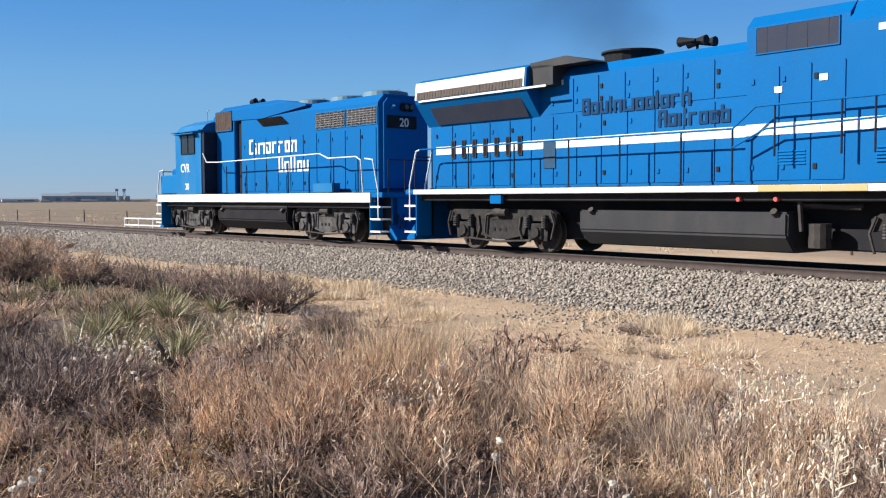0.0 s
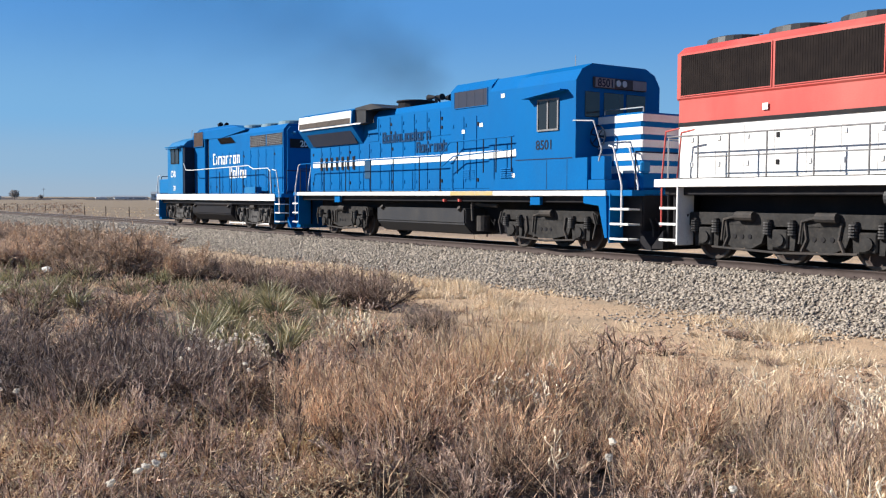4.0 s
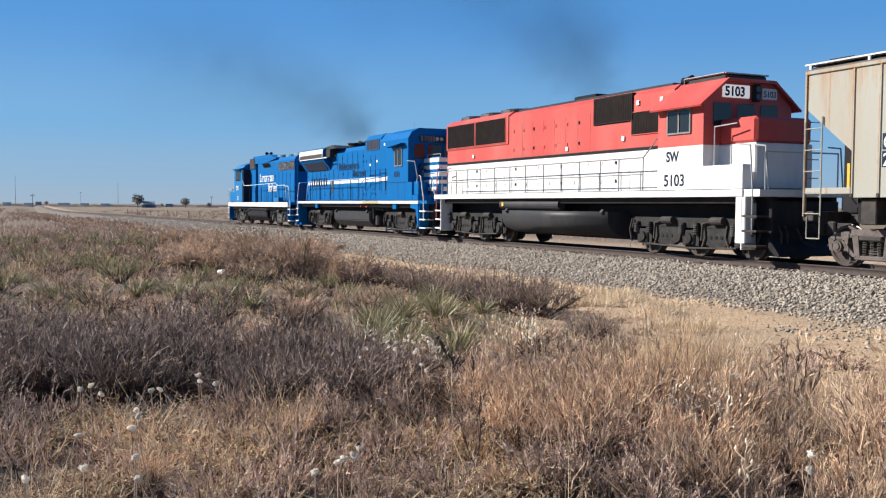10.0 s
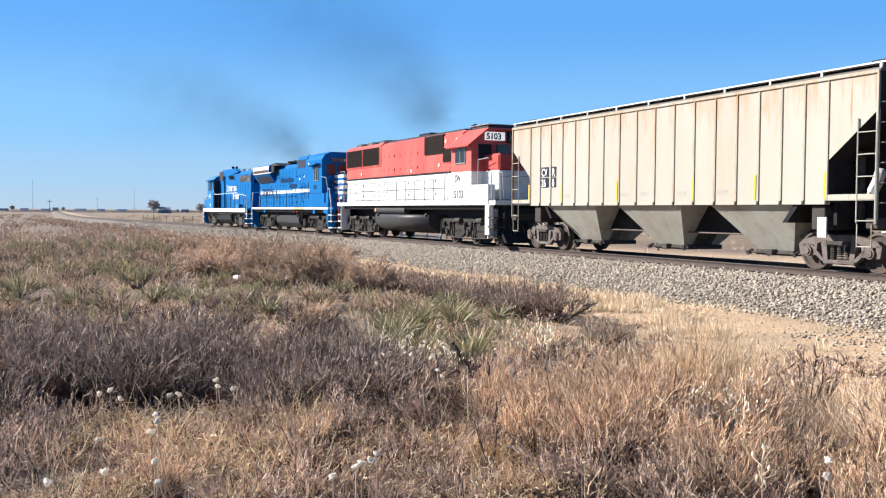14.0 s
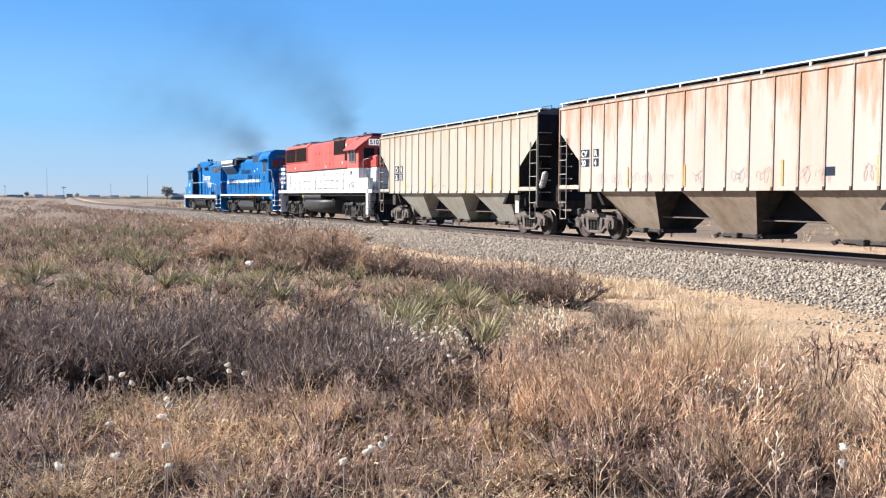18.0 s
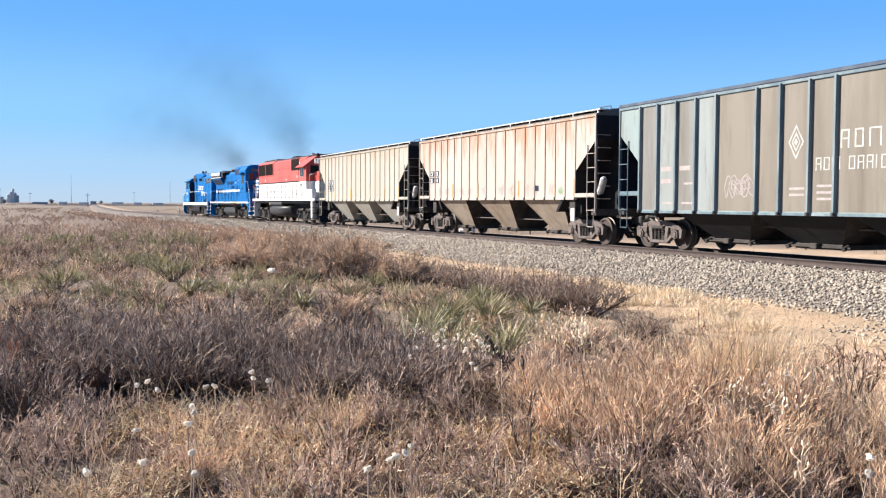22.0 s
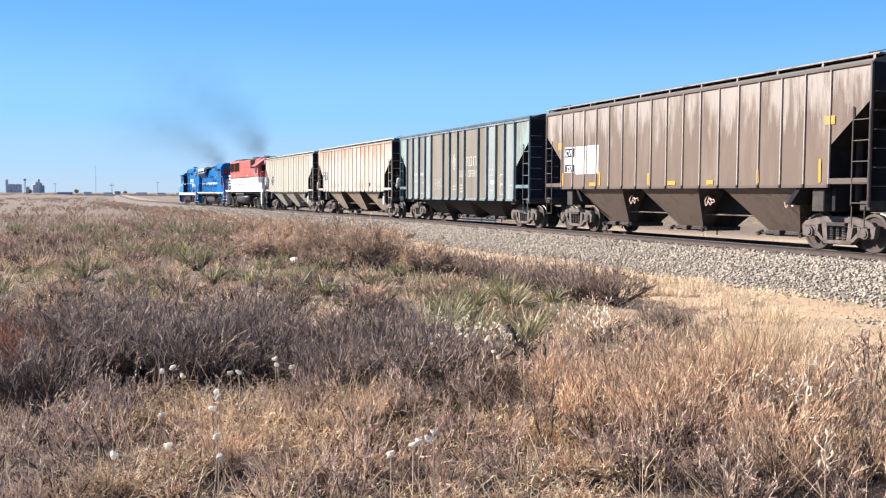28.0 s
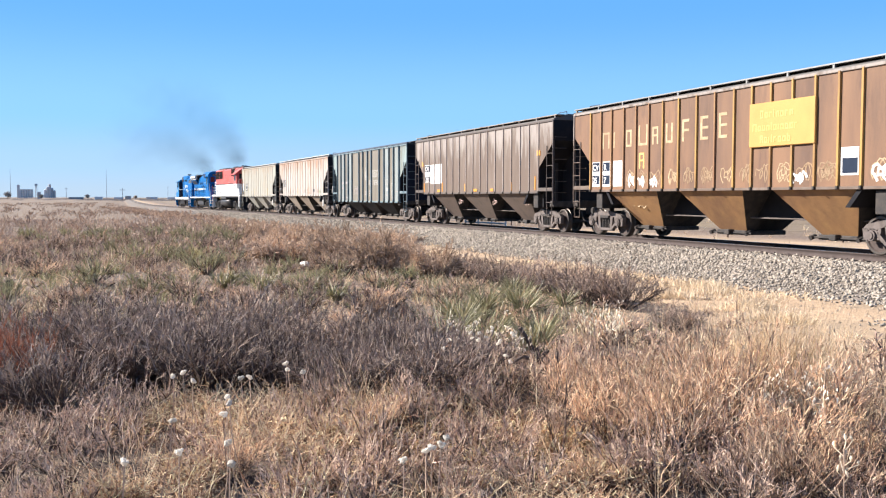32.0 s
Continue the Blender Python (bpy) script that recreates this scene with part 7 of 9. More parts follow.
for u0, u1 in ((1.38, 2.95), (3.05, 4.72)):
    g = grille(A, xa(u0), xa(u1), 3.62, 4.12, H + 0.004, LOCO_BLUE_DULL, "radiator_grille", 1, 16)
    bm = bmesh.new()
    for i in range(1, 22):
        x = xa(u0) + (u1 - u0) * i / 22
        box(bm, x - 0.007, x + 0.007, H + 0.022, H + 0.027, 3.62, 4.12)
    for i in range(1, 7):
        z = 3.62 + 0.5 * i / 7
        box(bm, xa(u0), xa(u1), H + 0.024, H + 0.03, z - 0.008, z + 0.008)
    tagged(part("wire_grid", bm, RAIL_GREY, g, "grey wire grid"), kind="stuff")
bm = bmesh.new()
f = bm.faces.new([bm.verts.new((xa(u), H + 0.035, z)) for u, z in ((8.6, 4.20), (6.9, 4.20), (6.4, 3.92), (8.15, 3.92))])
bmesh.ops.solidify(bm, geom=[f], thickness=0.03)
part("intake_screen", bm, GRILLE, A, "dark slanted air intake")
hood_doors(A, xa(1.4), xa(9.6), 10, H, 1.64, 3.5, LOCO_BLUE)
# cab and short hood
bm = bmesh.new()
prism(bm, [(-1.5, 1.56), (-1.5, 3.95), (-1.25, 4.22), (-0.6, 4.45), (0.6, 4.45), (1.25, 4.22), (1.5, 3.95), (1.5, 1.56)], "x", xa(11.95), xa(14.2))
cab = part("cab", bm, LOCO_BLUE_DULL, A)
bm = bmesh.new()
box(bm, xa(11.9), xa(14.35), 1.46, 1.62, 3.95, 4.0, 0.01)
box(bm, xa(12.2), xa(13.9), 1.5, 1.72, 3.86, 3.9, 0.01)
part("drip_rail", bm, LOCO_BLUE_DULL, A)
# Dark box for the doorway, inner shade put into its colour
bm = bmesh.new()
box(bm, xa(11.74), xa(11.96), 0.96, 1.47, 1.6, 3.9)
part("cab_door", bm, LETTER_DARK, A, "cab doorway as a dark box, shade put into its colour")
window(A, xa(12.5), xa(13.6), 3.15, 3.82, 1.502, BLACK, 2)
bm = bmesh.new()
box(bm, xa(14.18), xa(15.95), -0.9, 0.9, 1.56, 2.62, 0.08)
part("short_hood", bm, LOCO_BLUE, A)
bm = bmesh.new()
box(bm, xa(14.18), xa(15.85), -1.42, 1.42, 1.56, 2.33, 0.04)
part("nose_locker", bm, LOCO_BLUE_DULL, A)
FAN_GREY = worn("fan_grey_blue", (0.077, 0.169, 0.232), (0.141, 0.197, 0.232), 0.6, 3, 0.6, bump=0.002)
fan(A, xa(6.2), 0, 4.56, 0.6, FAN_GREY)
fan(A, xa(4.1), 0, 4.50, 0.66, FAN_GREY)
fan(A, xa(2.2), 0, 4.50, 0.72, FAN_GREY)
horn(A, xa(10.2), 0.1, 4.78)
rail_pipe("antenna", [(xa(13.6), 0.4, 4.4), (xa(13.6), 0.4, 4.85), (xa(13.45), 0.4, 4.9)], 0.015, ALU, A)
fuel_tank(A, xa(5.9), xa(10.85), 0.30, 0.98, BLACK)
bm = bmesh.new()
cyl(bm, (xa(5.9), 1.25, 1.08), (xa(10.6), 1.25, 1.08), 0.13, 12)
part("air_reservoir", bm, BLACK, A)
loco_truck(A, xa(13.4), (xa(14.75), xa(12.2)))
loco_truck(A, xa(4.0), (xa(5.2), xa(2.65)))
steps(A, xa(0.95), WHITE_PAINT, LOCO_BLUE, -1)
steps(A, xa(15.6), WHITE_PAINT, LOCO_BLUE, 1)
pilot(A, xa(0.45), -1, LOCO_BLUE)
pilot(A, xa(16.15), 1, LOCO_BLUE)
bm = bmesh.new()
box(bm, xa(0.4), xa(1.0), -1.5, 1.5, 1.40, 1.55, 0.01)
part("end_platform", bm, LOCO_BLUE, A)
bm = bmesh.new()
box(bm, xa(15.85), xa(16.2), -1.5, 1.5, 1.40, 1.55, 0.01)
part("end_platform", bm, LOCO_BLUE, A)
coupler(A, xa(0.4), -1)
coupler(A, xa(16.2), 1)
handrails(A, [xa(u) for u in (1.6, 2.9, 4.3, 5.6, 7.0, 8.4, 9.9)], 1.5, 1.5, 2.55, WHITE_PAINT, [(xa(1.35), 1.5, 1.5), (xa(1.45), 1.5, 2.5), (xa(1.7), 1.5, 2.62), (xa(3.2), 1.5, 2.62), (xa(3.7), 1.5, 2.78), (xa(10.6), 1.5, 2.72), (xa(11.5), 1.5, 2.75), (xa(11.8), 1.5, 3.1)], None, 0.022, LETTER_DARK)
for e, u in ((-1, 0.5), (1, 16.1)):
    for y in (1.5, -1.5):
        rail_pipe("step_handrail", [(xa(u) - e * 0.1, y, 0.75), (xa(u) - e * 0.1, y, 1.6), (xa(u) - e * 0.35, y, 2.5), (xa(u) - e * 0.75, y, 2.55)], 0.023, WHITE_PAINT, A)
    rail_pipe("end_handrail", [(xa(u), -1.2, 1.5), (xa(u), -1.2, 2.5), (xa(u), 1.2, 2.5), (xa(u), 1.2, 1.5)], 0.02, LETTER_DARK, A)
    for y in (-0.6, 0.6):
        rail_pipe("stanchion", [(xa(u), y, 1.5), (xa(u), y, 2.5)], 0.018, LETTER_DARK, A)
letter_bars("Cimarron", 0.54, xa(9.15), H + 0.02, 2.95, LETTER_WHITE, A, "white name drawn as bars", gap=0.17, thick=0.19)
letter_bars("Valley", 0.50, xa(7.1), H + 0.02, 2.28, LETTER_WHITE, A, "white name drawn as bars", gap=0.17, thick=0.19)
lettering("CVR", 0.46, xa(13.72), 1.504, 2.42, LETTER_WHITE, A, squeeze=0.85)
lettering("20", 0.34, xa(13.36), 1.504, 1.74, LETTER_WHITE, A)
# rear end: number boards and headlight
bm = bmesh.new()
box(bm, xa(1.165), xa(1.2), -0.4, 0.72, 3.48, 3.86, 0.01)
part("number_board", bm, BLACK, A, "black number board")
lettering("20", 0.36, xa(1.16), 0.27, 3.54, LETTER_WHITE, A, rear=True)
bm = bmesh.new()
box(bm, xa(1.08), xa(1.2), -0.24, 0.24, 4.0, 4.24, 0.05)
for y in (-0.1, 0.1):
    cyl(bm, (xa(1.02), y, 4.12), (xa(1.1), y, 4.12), 0.095, 14)
lamp_box = part("headlight", bm, BLACK, A, "black twin headlight housing")
for y in (-0.1, 0.1):
    bm = bmesh.new()
    cyl(bm, (xa(1.012), y, 4.12), (xa(1.022), y, 4.12), 0.07, 14)
    part("lens", bm, GLASS, lamp_box)
for y in (-0.55, 0.55):
    bm = bmesh.new()
    cyl(bm, (xa(1.2), y, 4.12), (xa(1.04), y, 4.12), 0.085, 12, 0.05)
    cyl(bm, (xa(1.04), y, 4.12), (xa(0.98), y, 4.12), 0.045, 10, 0.02)
    part("class_light", bm, LOCO_BLUE_DULL, A, "faded blue cone lamp")
patch("battery_box", xa(3.0), xa(4.1), 1.58, 1.85, 1.2, LOCO_BLUE_DULL, A, depth=0.3)
VEHICLES.append((A, UA))

# ------------------------------------------------ second: blue four-axle unit, cab trailing, striped nose
UB = -10.1
SCREEN_BLUE = worn("screen_blue_grey", (0.034, 0.042, 0.066), (0.052, 0.05, 0.062), 0.6, 3, 0.7, bump=0.005, fine=90, spec=0.05)
HATCH_GREY = worn("hatch_grey", (0.028, 0.063, 0.113), (0.035, 0.092, 0.169), 0.5, 3, 0.6, bump=0.002, spec=0.05)
WING_SCREEN = worn("wing_screen", (0.113, 0.088, 0.074), (0.09, 0.08, 0.075), 0.6, 3, 0.8, bump=0.004, spec=0.05)
NAME_BLUE = worn("name_blue", (0.014, 0.042, 0.099), (0.014, 0.056, 0.141), 0.5, 5, 0.6, bump=0, spec=0.03)
B = thing("diesel_locomotive", "long blue locomotive with white stripe and striped nose", "locomotive", "locomotives")


def xb(u):
    return u - UB


underframe(B, xb(-18.45), xb(-1.1), 1, WHITE_PAINT, 1.44, 1.57)
H = 0.97
bm = bmesh.new()
prism(bm, [(-H, 1.59), (-H, 4.2), (-H + 0.2, 4.42), (H - 0.2, 4.42), (H, 4.2), (H, 1.59)], "x", xb(-11.35), xb(-1.2))
part("long_hood", bm, LOCO_BLUE, B)
bm = bmesh.new()
prism(bm, [(-H, 3.3), (-1.42, 3.9), (-1.46, 4.0), (-1.42, 4.46), (-1.2, 4.56), (1.2, 4.56), (1.42, 4.46), (1.46, 4.0), (1.42, 3.9), (H, 3.3)], "x", xb(-5.45), xb(-1.1))
part("radiator_wing", bm, LOCO_BLUE, B)
bm = bmesh.new()
prism(bm, [(xb(-5.45), 4.42), (xb(-5.45), 4.56), (xb(-6.6), 4.62), (xb(-7.4), 4.42)], "y", -1.3, 1.3)
prism(bm, [(xb(-5.45), 3.96), (xb(-5.45), 4.5), (xb(-6.2), 4.45), (xb(-6.2), 4.0)], "y", -1.3, 1.3)
part("wing_end", bm, TANK_GREY, B, "dark grey wing fairing")
bm = bmesh.new()
prism(bm, [(1.463, 4.01), (1.425, 4.465), (1.435, 4.467), (1.474, 4.01)], "x", xb(-5.4), xb(-1.12))
part("wing_panel", bm, WHITE_PAINT, B, "white panel on the radiator wing")
# Louvred strip, grey-brown with shade below the panel put into its colour
bm = bmesh.new()
prism(bm, [(1.477, 4.015), (1.462, 4.21), (1.468, 4.21), (1.484, 4.015)], "x", xb(-5.35), xb(-1.2))
part("wing_screen", bm, WING_SCREEN, B, "grey-brown louvred strip under the white panel")
bm = bmesh.new()
for i in range(34):
    x = xb(-5.3) + 4.05 * (i + 0.5) / 34
    prism(bm, [(1.483, 4.018), (1.468, 4.205), (1.474, 4.205), (1.49, 4.018)], "x", x - 0.02, x + 0.02)
tagged(part("wing_slats", bm, TRUCK_GREY, B), kind="stuff")
patch("wing_edge", xb(-6.15), xb(-1.3), 3.94, 3.99, 1.462, WHITE_PAINT, B, "white wing edge strip", 0.02)
bm = bmesh.new()
d = Vector((0, 1.42 - H, 0.6)).normalized()
prism(bm, [(H + 0.05, 3.34), (1.36, 3.86), (1.375, 3.85), (H + 0.065, 3.33)], "x", xb(-5.15), xb(-1.6))
part("radiator_screen", bm, SCREEN_BLUE, B, "dark sloped radiator screen")
patch("white_stripe", xb(-14.9), xb(-1.45), 2.52, 2.74, H + 0.016, WHITE_PAINT, B, "broad white side stripe", 0.006)
for i in range(7):
    x = xb(-2.15 - 0.43 * i)
    grille(B, x - 0.11, x, 2.42, 2.86, H + 0.026, SCREEN_BLUE, "side_louvre", 1, 3)
patch("side_hatch", xb(-6.0), xb(-5.6), 2.05, 2.72, H + 0.026, HATCH_GREY, B, "dark grey-blue hatch", 0.01)
hood_doors(B, xb(-11.2), xb(-1.4), 13, H, 1.66, 3.28, LOCO_BLUE)
hood_doors(B, xb(-11.2), xb(-5.8), 7, H, 3.34, 4.12, LOCO_BLUE)
letter_bars("Southwestern", 0.38, xb(-6.85), H + 0.03, 3.24, NAME_BLUE, B, "dark blue name drawn as bars", gap=0.09, thick=0.2)
letter_bars("Railroad", 0.36, xb(-9.03), H + 0.03, 2.84, NAME_BLUE, B, "dark blue name drawn as bars", gap=0.1, thick=0.2)
# equipment box and cab
bm = bmesh.new()
prism(bm, [(-1.18, 1.59), (-1.18, 4.60), (-0.95, 4.83), (0.95, 4.83), (1.18, 4.60), (1.18, 1.59)], "x", xb(-13.35), xb(-11.28))
part("equipment_box", bm, LOCO_BLUE, B)
grille(B, xb(-13.15), xb(-11.5), 4.08, 4.56, 1.185, LOCO_BLUE, "box_screen", 1, 4, SCREEN_BLUE)
hood_doors(B, xb(-13.3), xb(-11.35), 3, 1.18, 1.66, 3.8, LOCO_BLUE)
patch("white_stripe", xb(-14.9), xb(-11.3), 2.52, 2.74, 1.197, WHITE_PAINT, B, "broad white side stripe", 0.006)
patch("white_stripe", xb(-14.88), xb(-13.34), 2.52, 2.74, 1.252, WHITE_PAINT, B, "broad white side stripe", 0.006)
for u in (-12.0, -13.9):
    for k in range(5):
        z = 1.95 + 0.06 * k
        bm = bmesh.new()
        y = 1.185 if u > -13 else 1.255
        prism(bm, [(y, z), (y + 0.03, z), (y, z + 0.04)], "x", xb(u) - 0.55, xb(u))
        part("louvre", bm, LOCO_BLUE, B)
bm = bmesh.new()
prism(bm, [(-1.5, 1.59), (-1.5, 4.36), (-1.3, 4.66), (-0.95, 4.82), (0.95, 4.82), (1.3, 4.66), (1.5, 4.36), (1.5, 1.59)], "x", xb(-17.3), xb(-14.9))
prism(bm, [(-1.25, 1.59), (-1.25, 4.42), (-0.95, 4.81), (0.95, 4.81), (1.25, 4.42), (1.25, 1.59)], "x", xb(-14.92), xb(-13.34))
part("cab", bm, LOCO_BLUE, B)
bm = bmesh.new()
box(bm, xb(-17.76), xb(-14.85), -1.51, 1.51, 1.59, 2.40, 0.01)
part("cab_lower_panel", bm, LOCO_BLUE, B)
bm = bmesh.new()
box(bm, xb(-18.38), xb(-17.77), -1.5, 1.5, 1.59, 1.84, 0.01)
part("battery_shelf", bm, LOCO_BLUE, B)
patch("battery_box", xb(-18.3), xb(-17.84), 1.85, 2.42, 1.2, LOCO_BLUE, B, "blue battery box", 0.25)
for s in (1, -1):
    bm = bmesh.new()
    prism(bm, [(xb(-17.65), 1.43), (xb(-18.45), 1.43), (xb(-18.5), 0.42), (xb(-18.42), 0.42), (xb(-18.2), 1.2), (xb(-17.65), 1.26)], "y", min(s * 1.42, s * 1.53), max(s * 1.42, s * 1.53))
    part("step_gusset", bm, LOCO_BLUE, B)
for u in (-17.0, -16.2):
    patch("panel_seam", xb(u) - 0.012, xb(u), 1.62, 2.38, 1.511, LETTER_DARK, B, "thin dark panel joint", 0.003)
patch("panel_seam", xb(-17.2), xb(-14.9), 2.395, 2.42, 1.511, LETTER_DARK, B, "thin dark panel joint", 0.003)
window(B, xb(-16.62), xb(-15.86), 3.18, 3.92, 1.503, RAIL_GREY, 2)
bm = bmesh.new()
prism(bm, [(xb(-15.45), 4.0), (xb(-17.0), 4.12), (xb(-17.0), 4.15), (xb(-15.45), 4.03)], "y", 1.48, 1.78)
part("sun_visor", bm, LOCO_BLUE, B)
lettering("8501", 0.35, xb(-15.74), 1.506, 2.66, LETTER_DARK, B)
# rear face of the cab
for y, w in ((0.95, 0.5), (0.2, 0.7), (-0.6, 0.7)):
    bm = bmesh.new()
    box(bm, xb(-17.325), xb(-17.3), y - w / 2, y + w / 2, 3.45, 4.1, 0.01)
    part("rear_window", bm, GLASS, B)
bm = bmesh.new()
box(bm, xb(-17.36), xb(-17.3), -0.95, 0.95, 4.2, 4.48, 0.02)
nb = part("number_board", bm, TANK_GREY, B)
for y, txt in ((0.86, "8501"), (-0.42, "")):
    bm = bmesh.new()
    box(bm, xb(-17.375), xb(-17.36), y - 0.62 if txt else y - 0.5, y + 0.04 if txt else y, 4.22, 4.46)
    part("number_glass", bm, RAIL_GREY, nb, "grey number glass")
lettering("8501", 0.29, xb(-17.38), 0.84, 4.24, LETTER_DARK, B, rear=True)
bm = bmesh.new()
for y in (-0.11, 0.11):
    cyl(bm, (xb(-17.35), y, 4.35), (xb(-17.39), y, 4.35), 0.085, 12)
part("headlight", bm, ALU, B)
bm = bmesh.new()
box(bm, xb(-18.85), xb(-17.28), -0.72, 0.72, 1.59, 3.5, 0.06)
nose = part("nose", bm, LOCO_BLUE, B)
for i in range(5):
    z = 2.01 + 0.315 * i
    bm = bmesh.new()
    box(bm, xb(-18.856), xb(-17.29), -0.726, 0.726, z, z + 0.18)
    part("nose_stripe", bm, WHITE_PAINT, nose, "white nose stripe")
rail_pipe("nose_handrail", [(xb(-17.4), 0.6, 3.5), (xb(-17.4), 0.6, 3.62), (xb(-18.75), 0.6, 3.62), (xb(-18.75), 0.6, 3.5)], 0.018, ALU, B)
bm = bmesh.new()
for i in range(20):
    a0, a1 = i * math.pi / 10, (i + 1) * math.pi / 10
    cyl(bm, (xb(-17.55) + 0.27 * math.cos(a0), 0.98, 2.95 + 0.27 * math.sin(a0)), (xb(-17.55) + 0.27 * math.cos(a1), 0.98, 2.95 + 0.27 * math.sin(a1)), 0.02, 5)
for a in (0.3, 1.35, 2.4):
    cyl(bm, (xb(-17.55) - 0.27 * math.cos(a), 0.98, 2.95 - 0.27 * math.sin(a)), (xb(-17.55) + 0.27 * math.cos(a), 0.98, 2.95 + 0.27 * math.sin(a)), 0.016, 5)
cyl(bm, (xb(-17.55), 0.72, 2.95), (xb(-17.55), 1.0, 2.95), 0.04, 8)
part("brake_wheel", bm, LETTER_DARK, B)
bm = bmesh.new()
box(bm, xb(-19.0), xb(-18.85), 0.55, 0.85, 2.0, 2.3, 0.05)
part("ditch_light", bm, LOCO_BLUE_DULL, B)
bm = bmesh.new()
box(bm, xb(-19.3), xb(-18.4), -1.5, 1.5, 1.44, 1.58, 0.01)
part("end_platform", bm, LOCO_BLUE, B)
bm = bmesh.new()
box(bm, xb(-1.15), xb(-0.7), -1.5, 1.5, 1.44, 1.58, 0.01)
part("end_platform", bm, LOCO_BLUE, B)
steps(B, xb(-18.6), WHITE_PAINT, LOCO_BLUE, -1, w=0.62)
steps(B, xb(-1.2), WHITE_PAINT, LOCO_BLUE, 1)
pilot(B, xb(-19.3), -1, BLACK)
pilot(B, xb(-0.72), 1, LOCO_BLUE)
coupler(B, xb(-19.25), -1)
coupler(B, xb(-0.75), 1)
bm = bmesh.new()
cyl(bm, (xb(-7.5), 0, 4.40), (xb(-7.5), 0, 4.66), 0.62, 20, 0.66)
cyl(bm, (xb(-7.5), 0, 4.66), (xb(-7.5), 0, 4.70), 0.72, 20)
part("exhaust_outlet", bm, BLACK, B)
horn(B, xb(-9.65), 0.5, 4.40, n=4)
fuel_tank(B, xb(-12.3), xb(-7.1), 0.28, 1.06, TANK_GREY, 1.36)
bm = bmesh.new()
cyl(bm, (xb(-12.75), 1.0, 0.4), (xb(-12.75), 1.0, 0.85), 0.2, 12)
pipe(bm, [(xb(-12.45), 1.2, 1.3), (xb(-12.5), 1.2, 0.7)], 0.05)
pipe(bm, [(xb(-12.4), 1.1, 1.2), (xb(-13.6), 1.1, 1.15)], 0.06)
part("air_filter", bm, GRIME, B)
for u in (-11.3, -12.1):
    bm = bmesh.new()
    cyl(bm, (xb(u), 1.33, 1.3), (xb(u), 1.45, 1.3), 0.045, 10)
    part("valve_handle", bm, LOCO_RED, B, "red valve")
for u0, u1 in ((-13.05, -11.8), (-13.9, -13.07)):
    patch("sill_patch", xb(min(u0, u1)), xb(max(u0, u1)), 1.45, 1.565, 1.543, FADED_YELLOW, B, "faded yellow sill patch", 0.004)
loco_truck(B, xb(-4.2), (xb(-5.55), xb(-2.85)), cast=TRUCK_DARK)
loco_truck(B, xb(-15.8), (xb(-17.15), xb(-14.4)), cast=TRUCK_DARK)
patch("jack_pad", xb(-4.6), xb(-4.2), 1.2, 1.42, 1.38, LOCO_BLUE, B, depth=0.1)
patch("jack_pad", xb(-15.9), xb(-15.5), 1.2, 1.42, 1.38, LOCO_BLUE, B, depth=0.1)
handrails(B, [xb(u) for u in (-1.9, -3.4, -5.1, -6.9, -8.4, -10.0, -11.2)], 1.5, 1.55, 2.66, LOCO_BLUE, [(xb(-1.4), 1.5, 2.66), (xb(-11.2), 1.5, 2.66), (xb(-11.7), 1.5, 3.05), (xb(-14.8), 1.5, 3.08)], None, 0.02, LETTER_DARK)
for u in (-12.1, -13.4, -14.0, -14.7):
    rail_pipe("stanchion", [(xb(u), 1.5, 2.1), (xb(u), 1.5, 3.06)], 0.02, LETTER_DARK, B)
rail_pipe("mid_rail", [(xb(-11.2), 1.5, 2.3), (xb(-11.9), 1.5, 2.62), (xb(-14.8), 1.5, 2.72)], 0.018, LOCO_BLUE, B)
for e, u in ((-1, -19.0), (1, -0.85)):
    for y in (1.5, 0.95, -1.5):
        rail_pipe("step_handrail", [(xb(u) - e * 0.05, y, 0.7), (xb(u) - e * 0.05, y, 1.7), (xb(u) - e * 0.35, y, 2.62), (xb(u) - e * 0.5, y, 2.66)], 0.023, WHITE_PAINT, B)
    rail_pipe("end_handrail", [(xb(u) + e * 0.1, -1.2, 1.5), (xb(u) + e * 0.1, -1.2, 2.5), (xb(u) + e * 0.1, 1.2, 2.5), (xb(u) + e * 0.1, 1.2, 1.5)], 0.02, LETTER_DARK, B)
rail_pipe("cab_grab", [(xb(-17.2), 1.5, 3.35), (xb(-17.9), 1.45, 3.3), (xb(-18.2), 1.45, 2.6), (xb(-18.1), 1.45, 2.3)], 0.02, ALU, B)
for u, z in ((-6.1, 4.0), (-11.9, 3.3), (-12.8, 3.45), (-13.9, 4.2), (-14.6, 3.95), (-14.4, 1.95)):
    patch("notice_plate", xb(u) - 0.16, xb(u), z, z + 0.12, 1.506 if u < -14.8 else (1.255 if u < -13.35 else (1.2 if u < -11.3 else H + 0.03)), LETTER_WHITE, B, "small white notice plate", 0.006)
rail_pipe("antenna", [(xb(-16.6), 0.9, 4.76), (xb(-16.6), 0.9, 5.1)], 0.012, ALU, B)
VEHICLES.append((B, UB))

# ------------------------------------------------ third: red and white six-axle unit
UC = -29.45
C = thing("diesel_locomotive", "red and white six-axle locomotive with faded paint", "locomotive", "locomotives")


def xc(u):
    return u - UC


